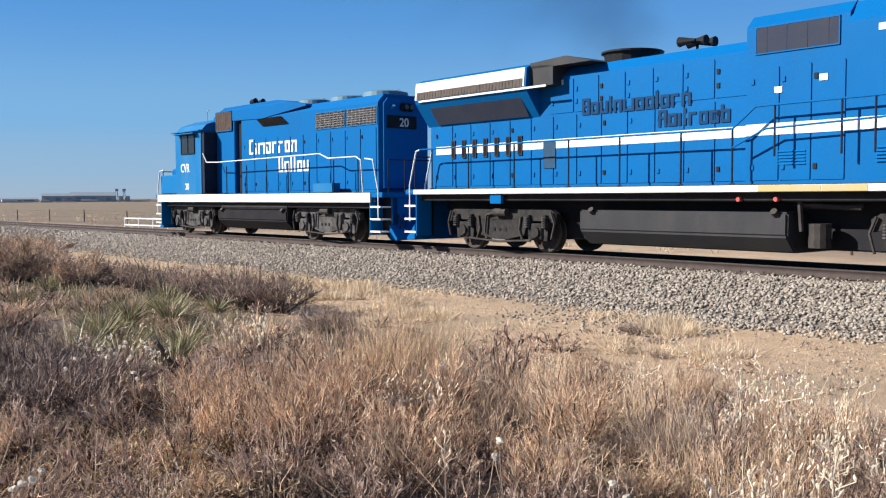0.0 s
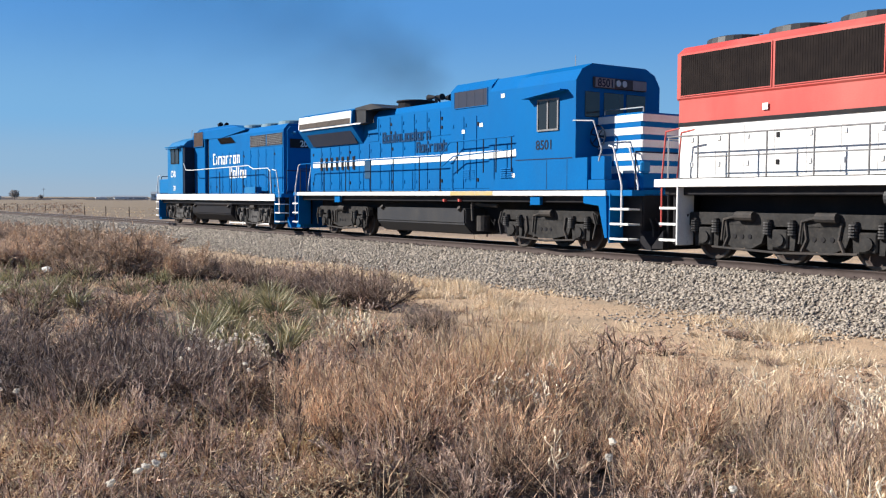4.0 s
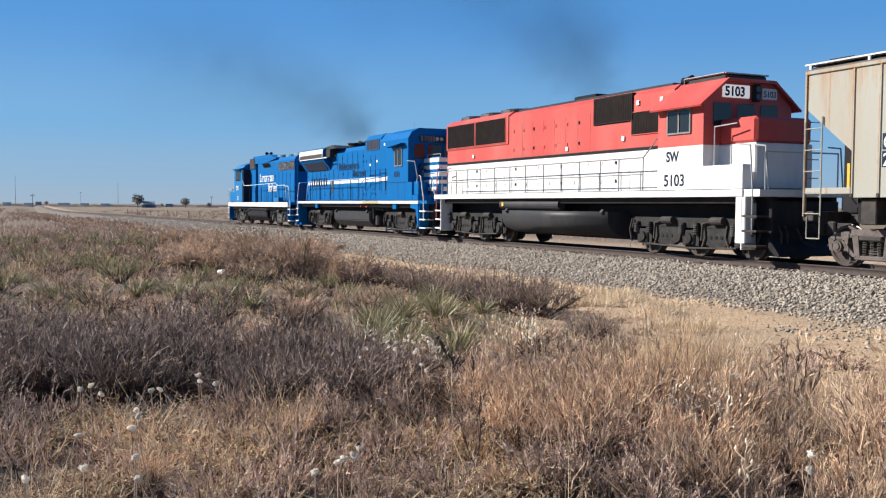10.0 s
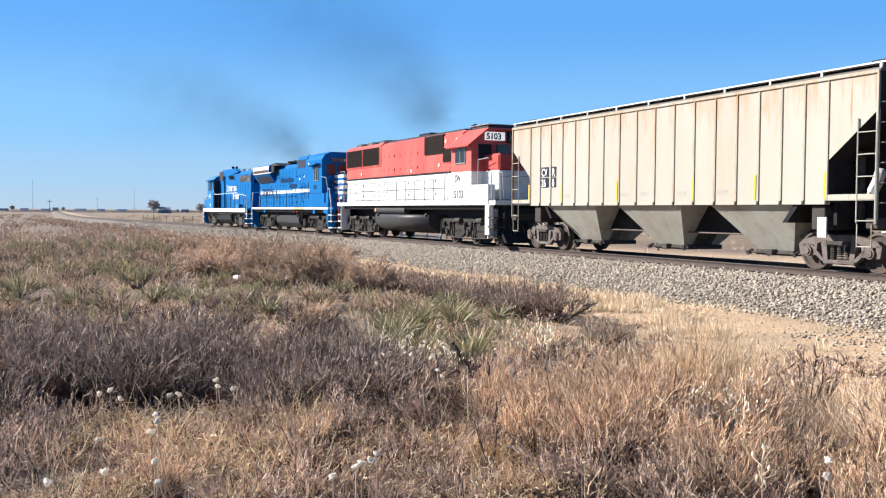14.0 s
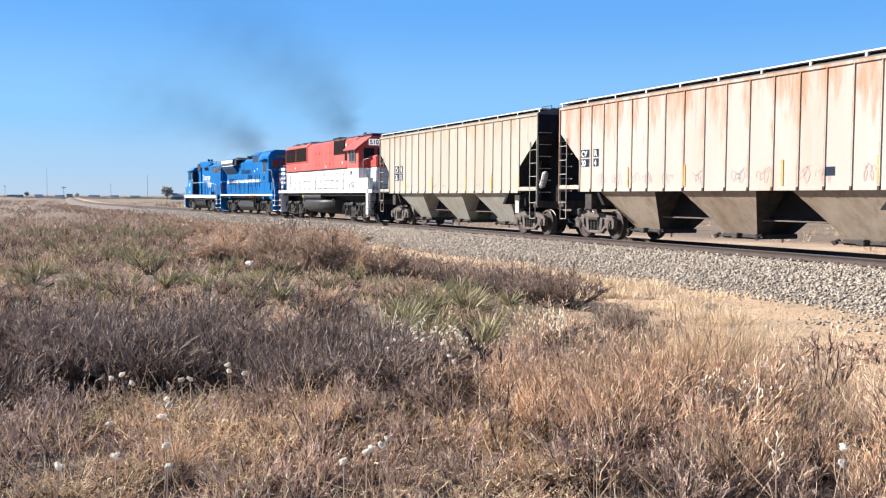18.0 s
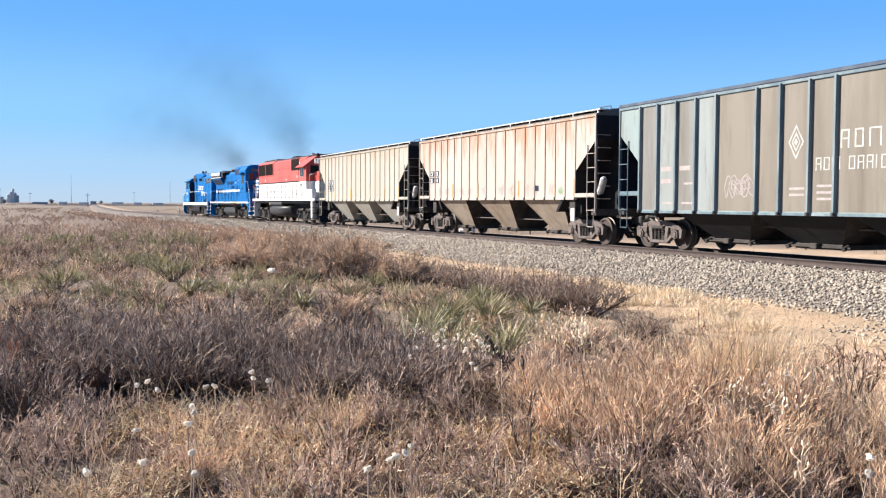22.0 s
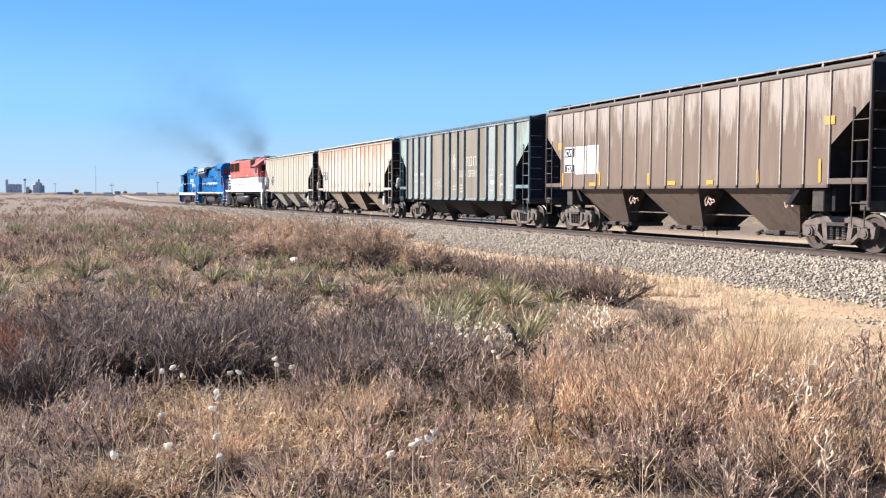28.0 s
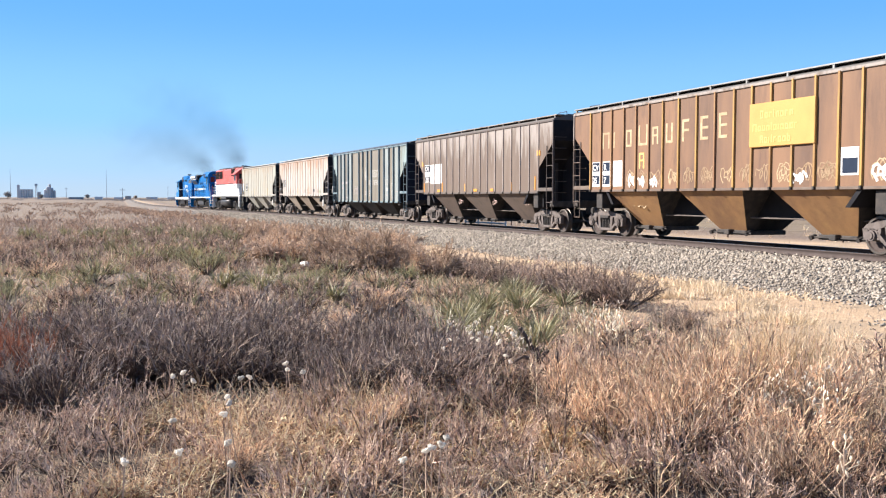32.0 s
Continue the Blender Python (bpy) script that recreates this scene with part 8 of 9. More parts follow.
underframe(C, xc(-38.2), xc(-20.2), 1, WHITE_PAINT, 1.60, 1.78)
H = 1.0
SPLIT = 3.02
bm = bmesh.new()
box(bm, xc(-34.9), xc(-20.27), -H, H, 1.80, SPLIT)
part("hood_lower", bm, WHITE_PAINT, C, "white painted lower hood")
bm = bmesh.new()
prism(bm, [(-H, SPLIT), (-H, 4.60), (-H + 0.2, 4.75), (H - 0.2, 4.75), (H, 4.60), (H, SPLIT)], "x", xc(-34.9), xc(-20.27))
part("hood_upper", bm, LOCO_RED, C, "faded red upper hood")
patch("colour_divide", xc(-34.9), xc(-20.27), SPLIT - 0.035, SPLIT + 0.05, H + 0.012, BLACK, C, "dark line between red and white", 0.008)
bm = bmesh.new()
prism(bm, [(-H, 3.58), (-1.03, 3.62), (-1.03, 4.63), (-0.8, 4.8), (0.8, 4.8), (1.03, 4.63), (1.03, 3.62), (H, 3.58)], "x", xc(-25.5), xc(-20.22))
part("radiator_flare", bm, LOCO_RED, C)
grille(C, xc(-22.8), xc(-20.35), 3.68, 4.58, 1.032, LOCO_RED, "radiator_grille", 1, 40)
grille(C, xc(-25.3), xc(-22.9), 3.68, 4.58, 1.032, LOCO_RED, "radiator_grille", 1, 40)
bm = bmesh.new()
box(bm, xc(-33.02), xc(-30.98), -1.03, 1.03, 3.86, 4.70, 0.02)
part("dynamic_brake_hatch", bm, BLACK, C)
grille(C, xc(-33.0), xc(-31.05), 3.90, 4.65, 1.032, BLACK, "brake_grille", 1, 16)
grille(C, xc(-34.25), xc(-32.98), 3.46, 4.1, H + 0.012, LOCO_RED, "blower_grille", 1, 10)
bm = bmesh.new()
box(bm, xc(-34.5), xc(-25.7), -0.72, 0.72, 4.73, 4.84, 0.03)
part("roof_hatch", bm, TANK_GREY, C, "dark grey roof hatch")
hood_doors(C, xc(-32.9), xc(-20.6), 16, H, 1.86, 2.92, WHITE_PAINT, 0.012, 0.007)
hood_doors(C, xc(-30.8), xc(-25.8), 7, H, 3.12, 4.28, LOCO_RED, 0.008, 0.005)
letter_bars("AUSTIN", 0.42, xc(-27.2), H + 0.003, 3.42, worn("ghost_red", (0.415, 0.062, 0.049), (0.437, 0.092, 0.070), 0.6, 6, 0.6, bump=0), C, "faded ghost of an old name")
for u, hgt in ((-21.1, 4.80), (-22.8, 4.80), (-24.5, 4.80)):
    fan(C, xc(u), 0, hgt, 0.72, TANK_GREY)
bm = bmesh.new()
box(bm, xc(-30.2), xc(-28.9), -0.4, 0.4, 4.8, 5.0, 0.04)
part("exhaust_outlet", bm, BLACK, C)
# cab
bm = bmesh.new()
box(bm, xc(-36.7), xc(-34.85), -1.5, 1.5, 1.80, 2.95)
part("cab_lower", bm, WHITE_PAINT, C, "white lower cab side")
bm = bmesh.new()
prism(bm, [(-1.5, 2.95), (-1.5, 4.05), (-0.85, 4.62), (0.85, 4.62), (1.5, 4.05), (1.5, 2.95)], "x", xc(-36.7), xc(-34.85))
part("cab_upper", bm, LOCO_RED, C)
bm = bmesh.new()
prism(bm, [(1.72, 3.92), (1.74, 3.96), (0.8, 4.70), (-0.8, 4.70), (-1.74, 3.96), (-1.72, 3.92), (-0.8, 4.62), (0.8, 4.62)], "x", xc(-36.85), xc(-34.75))
part("cab_roof", bm, LOCO_RED, C)
window(C, xc(-36.18), xc(-35.3), 3.32, 3.9, 1.503, RAIL_GREY, 2)
lettering("SW", 0.38, xc(-35.22), 1.504, 2.56, LETTER_DARK, C, squeeze=0.9, bold=0.03)
lettering("5103", 0.44, xc(-35.12), 1.504, 1.90, LETTER_DARK, C)
bm = bmesh.new()
box(bm, xc(-36.75), xc(-36.7), 0.0, 0.92, 4.2, 4.54, 0.02)
part("number_board", bm, LIT_BOARD, C, "lit white number board")
lettering("5103", 0.34, xc(-36.755), 0.86, 4.25, LETTER_DARK, C, rear=True, bold=0.03)
bm = bmesh.new()
box(bm, xc(-36.75), xc(-36.7), -0.95, -0.42, 4.2, 4.5, 0.02)
part("number_board", bm, LETTER_WHITE, C, "white number board")
lettering("5103", 0.22, xc(-36.755), -0.46, 4.27, LETTER_DARK, C, rear=True)
bm = bmesh.new()
box(bm, xc(-36.82), xc(-36.7), -0.32, -0.08, 4.12, 4.58, 0.03)
lamp_box = part("headlight", bm, BLACK, C, "black upright twin headlight")
for z in (4.25, 4.45):
    bm = bmesh.new()
    cyl(bm, (xc(-36.82), -0.2, z), (xc(-36.84), -0.2, z), 0.08, 14)
    part("lens", bm, GLASS, lamp_box)
for y in (0.9, 0.1, -0.7):
    bm = bmesh.new()
    box(bm, xc(-36.725), xc(-36.7), y - 0.3, y + 0.3, 3.45, 4.05, 0.01)
    part("rear_window", bm, GLASS, C)
# nose
bm = bmesh.new()
box(bm, xc(-38.0), xc(-36.65), -0.95, 0.95, 2.95, 3.62, 0.08)
part("nose_upper", bm, LOCO_RED, C)
bm = bmesh.new()
box(bm, xc(-38.02), xc(-36.65), -0.96, 0.96, 1.80, 2.96, 0.04)
part("nose_lower", bm, WHITE_PAINT, C)
patch("cab_step_box", xc(-38.15), xc(-36.7), 1.80, 2.4, 1.2, WHITE_PAINT, C, "white walkway side box", 0.3)
bm = bmesh.new()
box(bm, xc(-38.75), xc(-38.1), -1.5, 1.5, 1.60, 1.78, 0.01)
part("end_platform", bm, WHITE_PAINT, C)
bm = bmesh.new()
box(bm, xc(-20.25), xc(-20.0), -1.5, 1.5, 1.60, 1.78, 0.01)
part("end_platform", bm, WHITE_PAINT, C)
steps(C, xc(-38.2), GRIME, WHITE_PAINT, -1, 1.6)
bm = bmesh.new()
box(bm, xc(-38.3), xc(-37.95), 1.3, 1.53, 0.45, 1.6, 0.02)
part("corner_panel", bm, WHITE_PAINT, C, "white corner panel")
steps(C, xc(-20.72), WHITE_PAINT, WHITE_PAINT, 1, 1.6, 0.5)
pilot(C, xc(-38.75), -1, BLACK)
pilot(C, xc(-20.03), 1, BLACK)
coupler(C, xc(-38.7), -1)
coupler(C, xc(-20.05), 1)
horn(C, xc(-34.7), 0.3, 4.68, n=3)
bm = bmesh.new()
box(bm, xc(-36.6), xc(-35.1), -0.7, 0.7, 4.69, 4.83, 0.03)
cooler = part("air_conditioner", bm, TANK_GREY, C, "dark roof air conditioner")
bm = bmesh.new()
box(bm, xc(-36.65), xc(-35.05), -0.74, 0.74, 4.835, 4.87, 0.01)
part("cover", bm, FADED_METAL, cooler, "whitish metal cover")
rail_pipe("air_conditioner_rail", [(xc(-35.0), 0.75, 4.68), (xc(-35.0), 0.75, 4.86), (xc(-36.6), 0.75, 4.86)], 0.015, ALU, C)
fuel_tank(C, xc(-32.4), xc(-25.8), 0.36, 1.18, TANK_GREY, 1.42, 1)
bm = bmesh.new()
cyl(bm, (xc(-29.6), 1.28, 1.38), (xc(-25.6), 1.28, 1.38), 0.16, 14)
part("air_reservoir", bm, TANK_GREY, C)
patch("tank_gauge", xc(-25.95), xc(-25.8), 1.32, 1.46, 1.43, YELLOW, C, depth=0.02)
loco_truck(C, xc(-23.2), (xc(-21.27), xc(-23.22), xc(-25.17)), cast=TRUCK_DARK)
loco_truck(C, xc(-35.85), (xc(-33.85), xc(-35.85), xc(-37.85)), cast=TRUCK_DARK)
handrails(C, [xc(u) for u in (-21.3, -22.15, -23.1, -24.2, -25.35, -26.5, -27.6, -28.8, -29.9, -30.95, -32.1, -33.05, -34.2)], 1.5, 1.74, 2.72, RAIL_GREY, [(xc(-20.4), 1.5, 2.72), (xc(-34.2), 1.5, 2.72), (xc(-34.8), 1.5, 3.2)], 2.25, 0.018)
for e, u in ((-1, -38.5), (1, -20.25)):
    for y in (1.5, 1.0, -1.5):
        rail_pipe("step_handrail", [(xc(u), y, 0.7), (xc(u), y, 1.8), (xc(u) - e * 0.1, y, 2.85), (xc(u) - e * 0.5, y, 2.9)], 0.02, ALU if e < 0 else LOCO_RED, C)
    rail_pipe("end_handrail", [(xc(u) + e * 0.1, -1.2, 1.7), (xc(u) + e * 0.1, -1.2, 2.7), (xc(u) + e * 0.1, 1.2, 2.7), (xc(u) + e * 0.1, 1.2, 1.7)], 0.02, ALU, C)
rail_pipe("nose_handrail", [(xc(-36.9), 1.3, 1.8), (xc(-36.9), 1.3, 3.4), (xc(-37.6), 1.2, 3.45)], 0.018, ALU, C)
for u, z in ((-33.2, 4.3), (-34.3, 4.3), (-32.5, 3.3), (-22.6, 3.2), (-29.4, 3.15)):
    patch("notice_plate", xc(u) - 0.14, xc(u), z, z + 0.14, H + 0.03, LETTER_WHITE, C, "small white notice plate", 0.006)
VEHICLES.append((C, UC))

# ---------------------------------------------------------------- the far side of the track and the horizon
# Distance haze is put into the pale colours of sheds, trees and scrub
SHED = worn("shed_metal", (0.387, 0.401, 0.415), (0.317, 0.324, 0.338), 0.5, 0.3, 0.6, bump=0)
SHED_ROOF = worn("shed_roof", (0.225, 0.254, 0.282), (0.268, 0.289, 0.310), 0.5, 0.3, 0.6, bump=0)
CONCRETE = worn("elevator_concrete", (0.606, 0.592, 0.577), (0.521, 0.507, 0.493), 0.5, 0.1, 0.8, bump=0)
HAZED_TREE = stalk_material("hazed_tree", [(0.254, 0.239, 0.232), (0.324, 0.303, 0.289), (0.211, 0.204, 0.197)], thin=0.2)
HAZED_SCRUB = stalk_material("hazed_scrub", [(0.282, 0.239, 0.218), (0.366, 0.317, 0.289), (0.239, 0.211, 0.204)], thin=0.3)
FAR_POLE = worn("far_pole", (0.211, 0.204, 0.211), (0.254, 0.246, 0.246), 0.5, 6, 0.9, bump=0)
POST = worn("fence_post", (0.092, 0.063, 0.049), (0.141, 0.106, 0.077), 0.5, 6, 0.9, bump=0.01)


def polar(az, r):
    a = radians(az)
    return -r * math.sin(a), r * math.cos(a)


def shed(az, r, length, depth, wall_h, roof_h, turn, label, wall=None):
    x, y = polar(az, r)
    ob = thing("farm_shed", label, "shed", "farm buildings", m=pose(x, y, -1.7, 0, 0, turn))
    bm = bmesh.new()
    box(bm, -length / 2, length / 2, -depth / 2, depth / 2, 0, wall_h)
    part("wall", bm, wall or SHED, ob)
    bm = bmesh.new()
    prism(bm, [(-depth / 2 - 0.4, wall_h), (0, wall_h + roof_h), (depth / 2 + 0.4, wall_h)], "x", -length / 2 - 0.4, length / 2 + 0.4)
    part("roof", bm, SHED_ROOF, ob)
    for i in range(3):
        bm = bmesh.new()
        box(bm, -length / 2 + length * (i + 0.5) / 3 - 2, -length / 2 + length * (i + 0.5) / 3 + 2, -depth / 2 - 0.1, -depth / 2 + 0.02, 0, wall_h * 0.7)
        part("sliding_door", bm, SHED_ROOF, ob)


shed(73.6, 880, 26, 16, 5.2, 2.2, 73, "long grey metal farm shed on the plain")
shed(71.75, 900, 38, 18, 5.4, 3.2, 72, "large grey metal barn on the plain")
shed(75.6, 900, 30, 12, 2.6, 1.2, 75, "low white metal building on the plain", CONCRETE)
shed(76.6, 910, 18, 10, 2.2, 1.0, 75, "low white metal building on the plain", CONCRETE)
shed(83.72, 640, 7, 5, 3.2, 1.2, 84, "small white house on the plain", CONCRETE)
for i, (az, r, l, hh) in enumerate(((72.9, 840, 14, 1.6), (72.2, 850, 20, 1.6), (74.3, 850, 7, 1.5), (75.1, 860, 9, 1.6), (76.1, 860, 12, 1.6), (77.2, 880, 9, 1.6), (89.6, 900, 5, 3.2), (90.1, 1000, 9, 2.2), (91.2, 950, 7, 2.6), (92.4, 1000, 14, 2.2), (87.2, 1000, 8, 2.2), (86.1, 1000, 10, 2.0), (82.6, 760, 6, 2.2), (88.3, 1100, 12, 2.4))):
    x, y = polar(az, r)
    v = thing("farm_trailer", "pale farm trailer or shed far off", "trailer", "farm trailers", m=pose(x, y, -1.6, 0, 0, az + random.uniform(-15, 15)))
    bm = bmesh.new()
    box(bm, -l / 2, l / 2, -1.3, 1.3, 0.5, 0.5 + hh, 0.1)
    part("box_body", bm, CONCRETE if i % 3 else SHED_ROOF, v)
    for k in (-l / 3, l / 3):
        bm = bmesh.new()
        cyl(bm, (k, -1.2, 0.45), (k, 1.2, 0.45), 0.45, 10)
        part("axle_wheel", bm, BLACK, v)


def elevator(az, r, kind):
    x, y = polar(az, r)
    ob = thing("grain_elevator", "pale concrete grain elevator on the horizon", "grain elevator", "grain elevators", m=pose(x, y, -2.0, 0, 0, az))
    if kind == 0:
        for i in range(6):
            bm = bmesh.new()
            cyl(bm, (-14 + i * 5.6, 0, 0), (-14 + i * 5.6, 0, 20), 3.0, 14)
            part("silo", bm, CONCRETE, ob)
        bm = bmesh.new()
        box(bm, -21, -14.5, -3.5, 3.5, 0, 34, 0.3)
        part("head_house", bm, CONCRETE, ob)
        bm = bmesh.new()
        box(bm, -14, 16, -2, 2, 20, 22.5, 0.2)
        part("gallery", bm, CONCRETE, ob)
    else:
        for i, hh in enumerate((20, 27, 34, 24, 18)):
            bm = bmesh.new()
            cyl(bm, (-11 + i * 5.4, 0, 0), (-11 + i * 5.4, 0, hh), 3.2, 14)
            cyl(bm, (-11 + i * 5.4, 0, hh), (-11 + i * 5.4, 0, hh + 2.2), 3.2, 14, 0.4)
            part("silo", bm, SHED if i > 2 else CONCRETE, ob)
        bm = bmesh.new()
        box(bm, -14, -4, -5, -2, 0, 10, 0.2)
        part("annex", bm, CONCRETE, ob)


elevator(94.97, 2650, 0)
elevator(93.75, 2600, 1)
for az in (94.45, 70.5, 70.1):
    x, y = polar(az, 1300 if az > 80 else 950)
    ob = thing("grain_tower", "thin grain handling tower far off", "tower", m=pose(x, y, -2, 0, 0, az))
    bm = bmesh.new()
    hh = 17 if az > 80 else 10
    for sx in (-1, 1):
        for sy in (-1, 1):
            cyl(bm, (sx, sy, 0), (sx * 0.7, sy * 0.7, hh), 0.35, 6)
    box(bm, -1.6, 1.6, -1.6, 1.6, hh, hh + 2.5, 0.2)
    cyl(bm, (3.2, 0, 0), (3.2, 0, hh * 0.55), 2.0, 12)
    part("tower_frame", bm, SHED, ob)
for az, r, hh in ((90.76, 1500, 42), (95.75, 1600, 46), (87.4, 1200, 16), (85.4, 1300, 30), (80.2, 900, 10), (89.9, 600, 8), (92.9, 900, 11), (97.2, 700, 9)):
    x, y = polar(az, r)
    bm = bmesh.new()
    cyl(bm, (0, 0, -3), (0, 0, hh), 0.18 + hh * 0.004, 6, 0.13)
    if hh < 20:
        box(bm, -1.4, 1.4, -0.12, 0.12, hh - 1.2, hh - 0.9)
    ob = part("utility_pole" if hh < 20 else "radio_mast", bm, FAR_POLE)
    ob.matrix_world = pose(x, y, -1.5, 0, 0, az)
    tagged(ob, "slim grey pole standing on the plain" if hh < 20 else "tall thin lattice mast far off", "pole" if hh < 20 else "mast", "poles")


def hazed_tree(az, r, s):
    x, y = polar(az, r)
    ob = thing("tree", "bare round tree far off, haze put into its grey", "tree", "far trees", m=pose(x, y, -1.7))
    rg = np.random.default_rng(int(az * 100))
    bm = bmesh.new()
    cyl(bm, (0, 0, 0), (0, 0, s * 0.4), s * 0.035, 8, s * 0.02)
    for i in range(6):
        a = i * 1.05
        cyl(bm, (0, 0, s * 0.3), (math.cos(a) * s * 0.3, math.sin(a) * s * 0.3, s * (0.6 + 0.1 * (i % 3))), s * 0.018, 6, s * 0.008)
    part("trunk", bm, POST, ob)
    n = 420
    d = unit(rg.normal(size=(n, 3)))
    c = d * (rg.random((n, 1)) ** 0.4) * np.array([0.42, 0.42, 0.36]) * s + np.array([0, 0, 0.62 * s])
    P = bent(c, unit(rg.normal(size=(n, 3))), s * (0.08 + 0.1 * rg.random(n)), 0 * d[:, 0], rg, 2)
    V, Q = ribbons(P, s * 0.06, s * 0.04, rg)
    arrays_object("crown", V, Q, [HAZED_TREE], None, ob)


for az, r, s in ((84.32, 640, 9.0), (81.69, 680, 7.0), (80.35, 700, 4.0), (83.0, 760, 3.0), (95.9, 1200, 9), (96.5, 1180, 10), (94.2, 1150, 6), (91.8, 1150, 6), (89.2, 1100, 5)):
    hazed_tree(az, r, s)

# a long low line of scrub and far rises along the horizon
V, Q = [], []
rg = np.random.default_rng(3)
for i in range(900):
    az = 62 + 40 * rg.random()
    r = 700 + 900 * rg.random()
    x, y = polar(az, r)
    w, hh = 3 + 9 * rg.random(), 0.3 + 0.9 * rg.random() ** 2
    ax, ay = math.cos(radians(az)), math.sin(radians(az))
    k = len(V)
    V += [(x - ax * w, y - ay * w, -2), (x + ax * w, y + ay * w, -2), (x + ax * w * 0.6, y + ay * w * 0.6, -1.6 + hh), (x - ax * w * 0.5, y - ay * w * 0.5, -1.6 + hh * 0.8)]
    Q.append((k, k + 1, k + 2, k + 3))
tagged(arrays_object("horizon_scrub", np.array(V), np.array(Q), [HAZED_SCRUB]), "low scrub along the far horizon, haze put into its colour", "scrub", kind="stuff")

# wire fence posts beyond the track, and the white crossing rail
for i in range(26):
    u = 8 + 9.0 * i + random.uniform(-0.6, 0.6)
    y = track_y(u) + 14.5
    bm = bmesh.new()
    cyl(bm, (0, 0, -0.3), (random.uniform(-0.04, 0.04), 0, 1.15), 0.06, 7, 0.05)
    ob = part("fence_post", bm, POST)
    ob.matrix_world = pose(-u, y, ground_z(-u, y))
    tagged(ob, "weathered wooden fence post in dry grass", "fence post", "fence posts")
bm = bmesh.new()
for z in (0.45, 0.8, 1.05):
    pts = [(-(8 + 9.0 * i), track_y(8 + 9.0 * i) + 14.5, ground_z(-(8 + 9.0 * i), track_y(8 + 9.0 * i) + 14.5) + z) for i in range(26)]
    pipe(bm, pts, 0.006, 4)
tagged(part("fence_wire", bm, STEEL), "thin rusty strands of fence wire", "fence wire", "fence posts")
gate = thing("crossing_rail", "low white painted steel crossing rail", "barrier", m=pose(-58.6, track_y(58.6) + 6.8, ground_z(-58.6, track_y(58.6) + 6.8), 0, 0, 8))
for x in (-2.6, -0.8, 1.0, 2.8):
    bm = bmesh.new()
    cyl(bm, (x, 0, -0.2), (x, 0, 0.95), 0.06, 8)
    part("post", bm, WHITE_PAINT, gate)
for z in (0.45, 0.88):
    bm = bmesh.new()
    cyl(bm, (-2.6, 0, z), (2.8, 0, z), 0.05, 8)
    part("rail_bar", bm, WHITE_PAINT, gate)


def verge_far(rg, n):
    u = 10 + 190 * rg.random(n) ** 1.2
    c = np.minimum(np.abs(u), 250)
    y = EYE_TO_SIDE + HALF - 0.001093 * c * c / 2 + 8.75e-6 * c ** 3 / 6 + 7 + 30 * rg.random(n)
    p = np.stack([-u, y], -1)
    return p[field(p, 0.2, 22) > 0.05]


grass("far_side_grass", "dry tan grass tufts beyond the track", 12000, verge_far, 0.15, 0.5, 0.006, STRAW, 0.5, clump=10, k=2)

# small things in the brush
bm = bmesh.new()
bmesh.ops.create_icosphere(bm, subdivisions=2, radius=0.13)
for v in bm.verts:
    v.co = Vector((v.co.x * 1.25, v.co.y * 0.8, v.co.z * 0.55)) * (1 + 0.25 * noise.noise(v.co * 9))
scrap = part("litter_scrap", bm, WHITE_PAINT)
scrap.matrix_world = pose(-22.9, 4.2, ground_z(-22.9, 4.2) + 0.16, 10, 8, 30)
tagged(scrap, "crumpled white plastic scrap caught in brush", "litter")
bm = bmesh.new()
pipe(bm, [(0, 0, 0), (0.05, 0.02, 0.16), (0.16, 0.0, 0.24), (0.30, 0.02, 0.22)], 0.018, 7)
pipe(bm, [(0.16, 0, 0.24), (0.10, 0.05, 0.36), (0.03, 0.05, 0.42)], 0.014, 7)
pipe(bm, [(0.05, 0.02, 0.16), (-0.12, 0.0, 0.23), (-0.2, 0.03, 0.2)], 0.012, 7)
stick = part("broken_branch", bm, DARKTWIG)
stick.matrix_world = pose(-7.15, 3.2, ground_z(-7.15, 3.2) + 0.16, 0, 25, 40) @ Matrix.Diagonal((0.7, 0.7, 0.7, 1))
tagged(stick, "dark broken dead branch sticking out of brush", "branch")


def husk_weed(x, y, hgt, n):
    """An upright weed with papery pale pods near its top."""
    rg = np.random.default_rng(int(abs(x * 311 + y * 97)))
    g = ground_z(x, y)
    root = np.zeros((5, 3)) + rg.normal(0, 0.02, (5, 3)) * [1, 1, 0]
    d = unit(np.stack([rg.normal(0, 0.25, 5), rg.normal(0, 0.25, 5), np.ones(5)], -1))
    P = bent(root, d, hgt * (0.75 + 0.3 * rg.random(5)), 0.03 * rg.random(5), rg, 4)
    V, Q = ribbons(P, 0.006, 0.003, rg)
    stem = arrays_object("husk_weed", V, Q, [TANTWIG])
    stem.matrix_world = pose(x, y, g)
    s = rg.integers(0, 5, n)
    t = 0.55 + 0.45 * rg.random(n)
    r = P[s, 0] + (P[s, -1] - P[s, 0]) * t[:, None] + rg.normal(0, 0.02, (n, 3))
    W, R = ribbons(bent(r, unit(rg.normal(0, 0.5, (n, 3)) + [0, 0, 0.8]), 0.022 + 0.014 * rg.random(n), 0 * t, rg, 3), 0.007, 0.011, rg)
    tagged(arrays_object("seed_fluff", W, R, [HUSK], None, stem), kind="stuff")
    return tagged(stem, "dry weed with papery cream seed pods", "weed", "pod weeds")


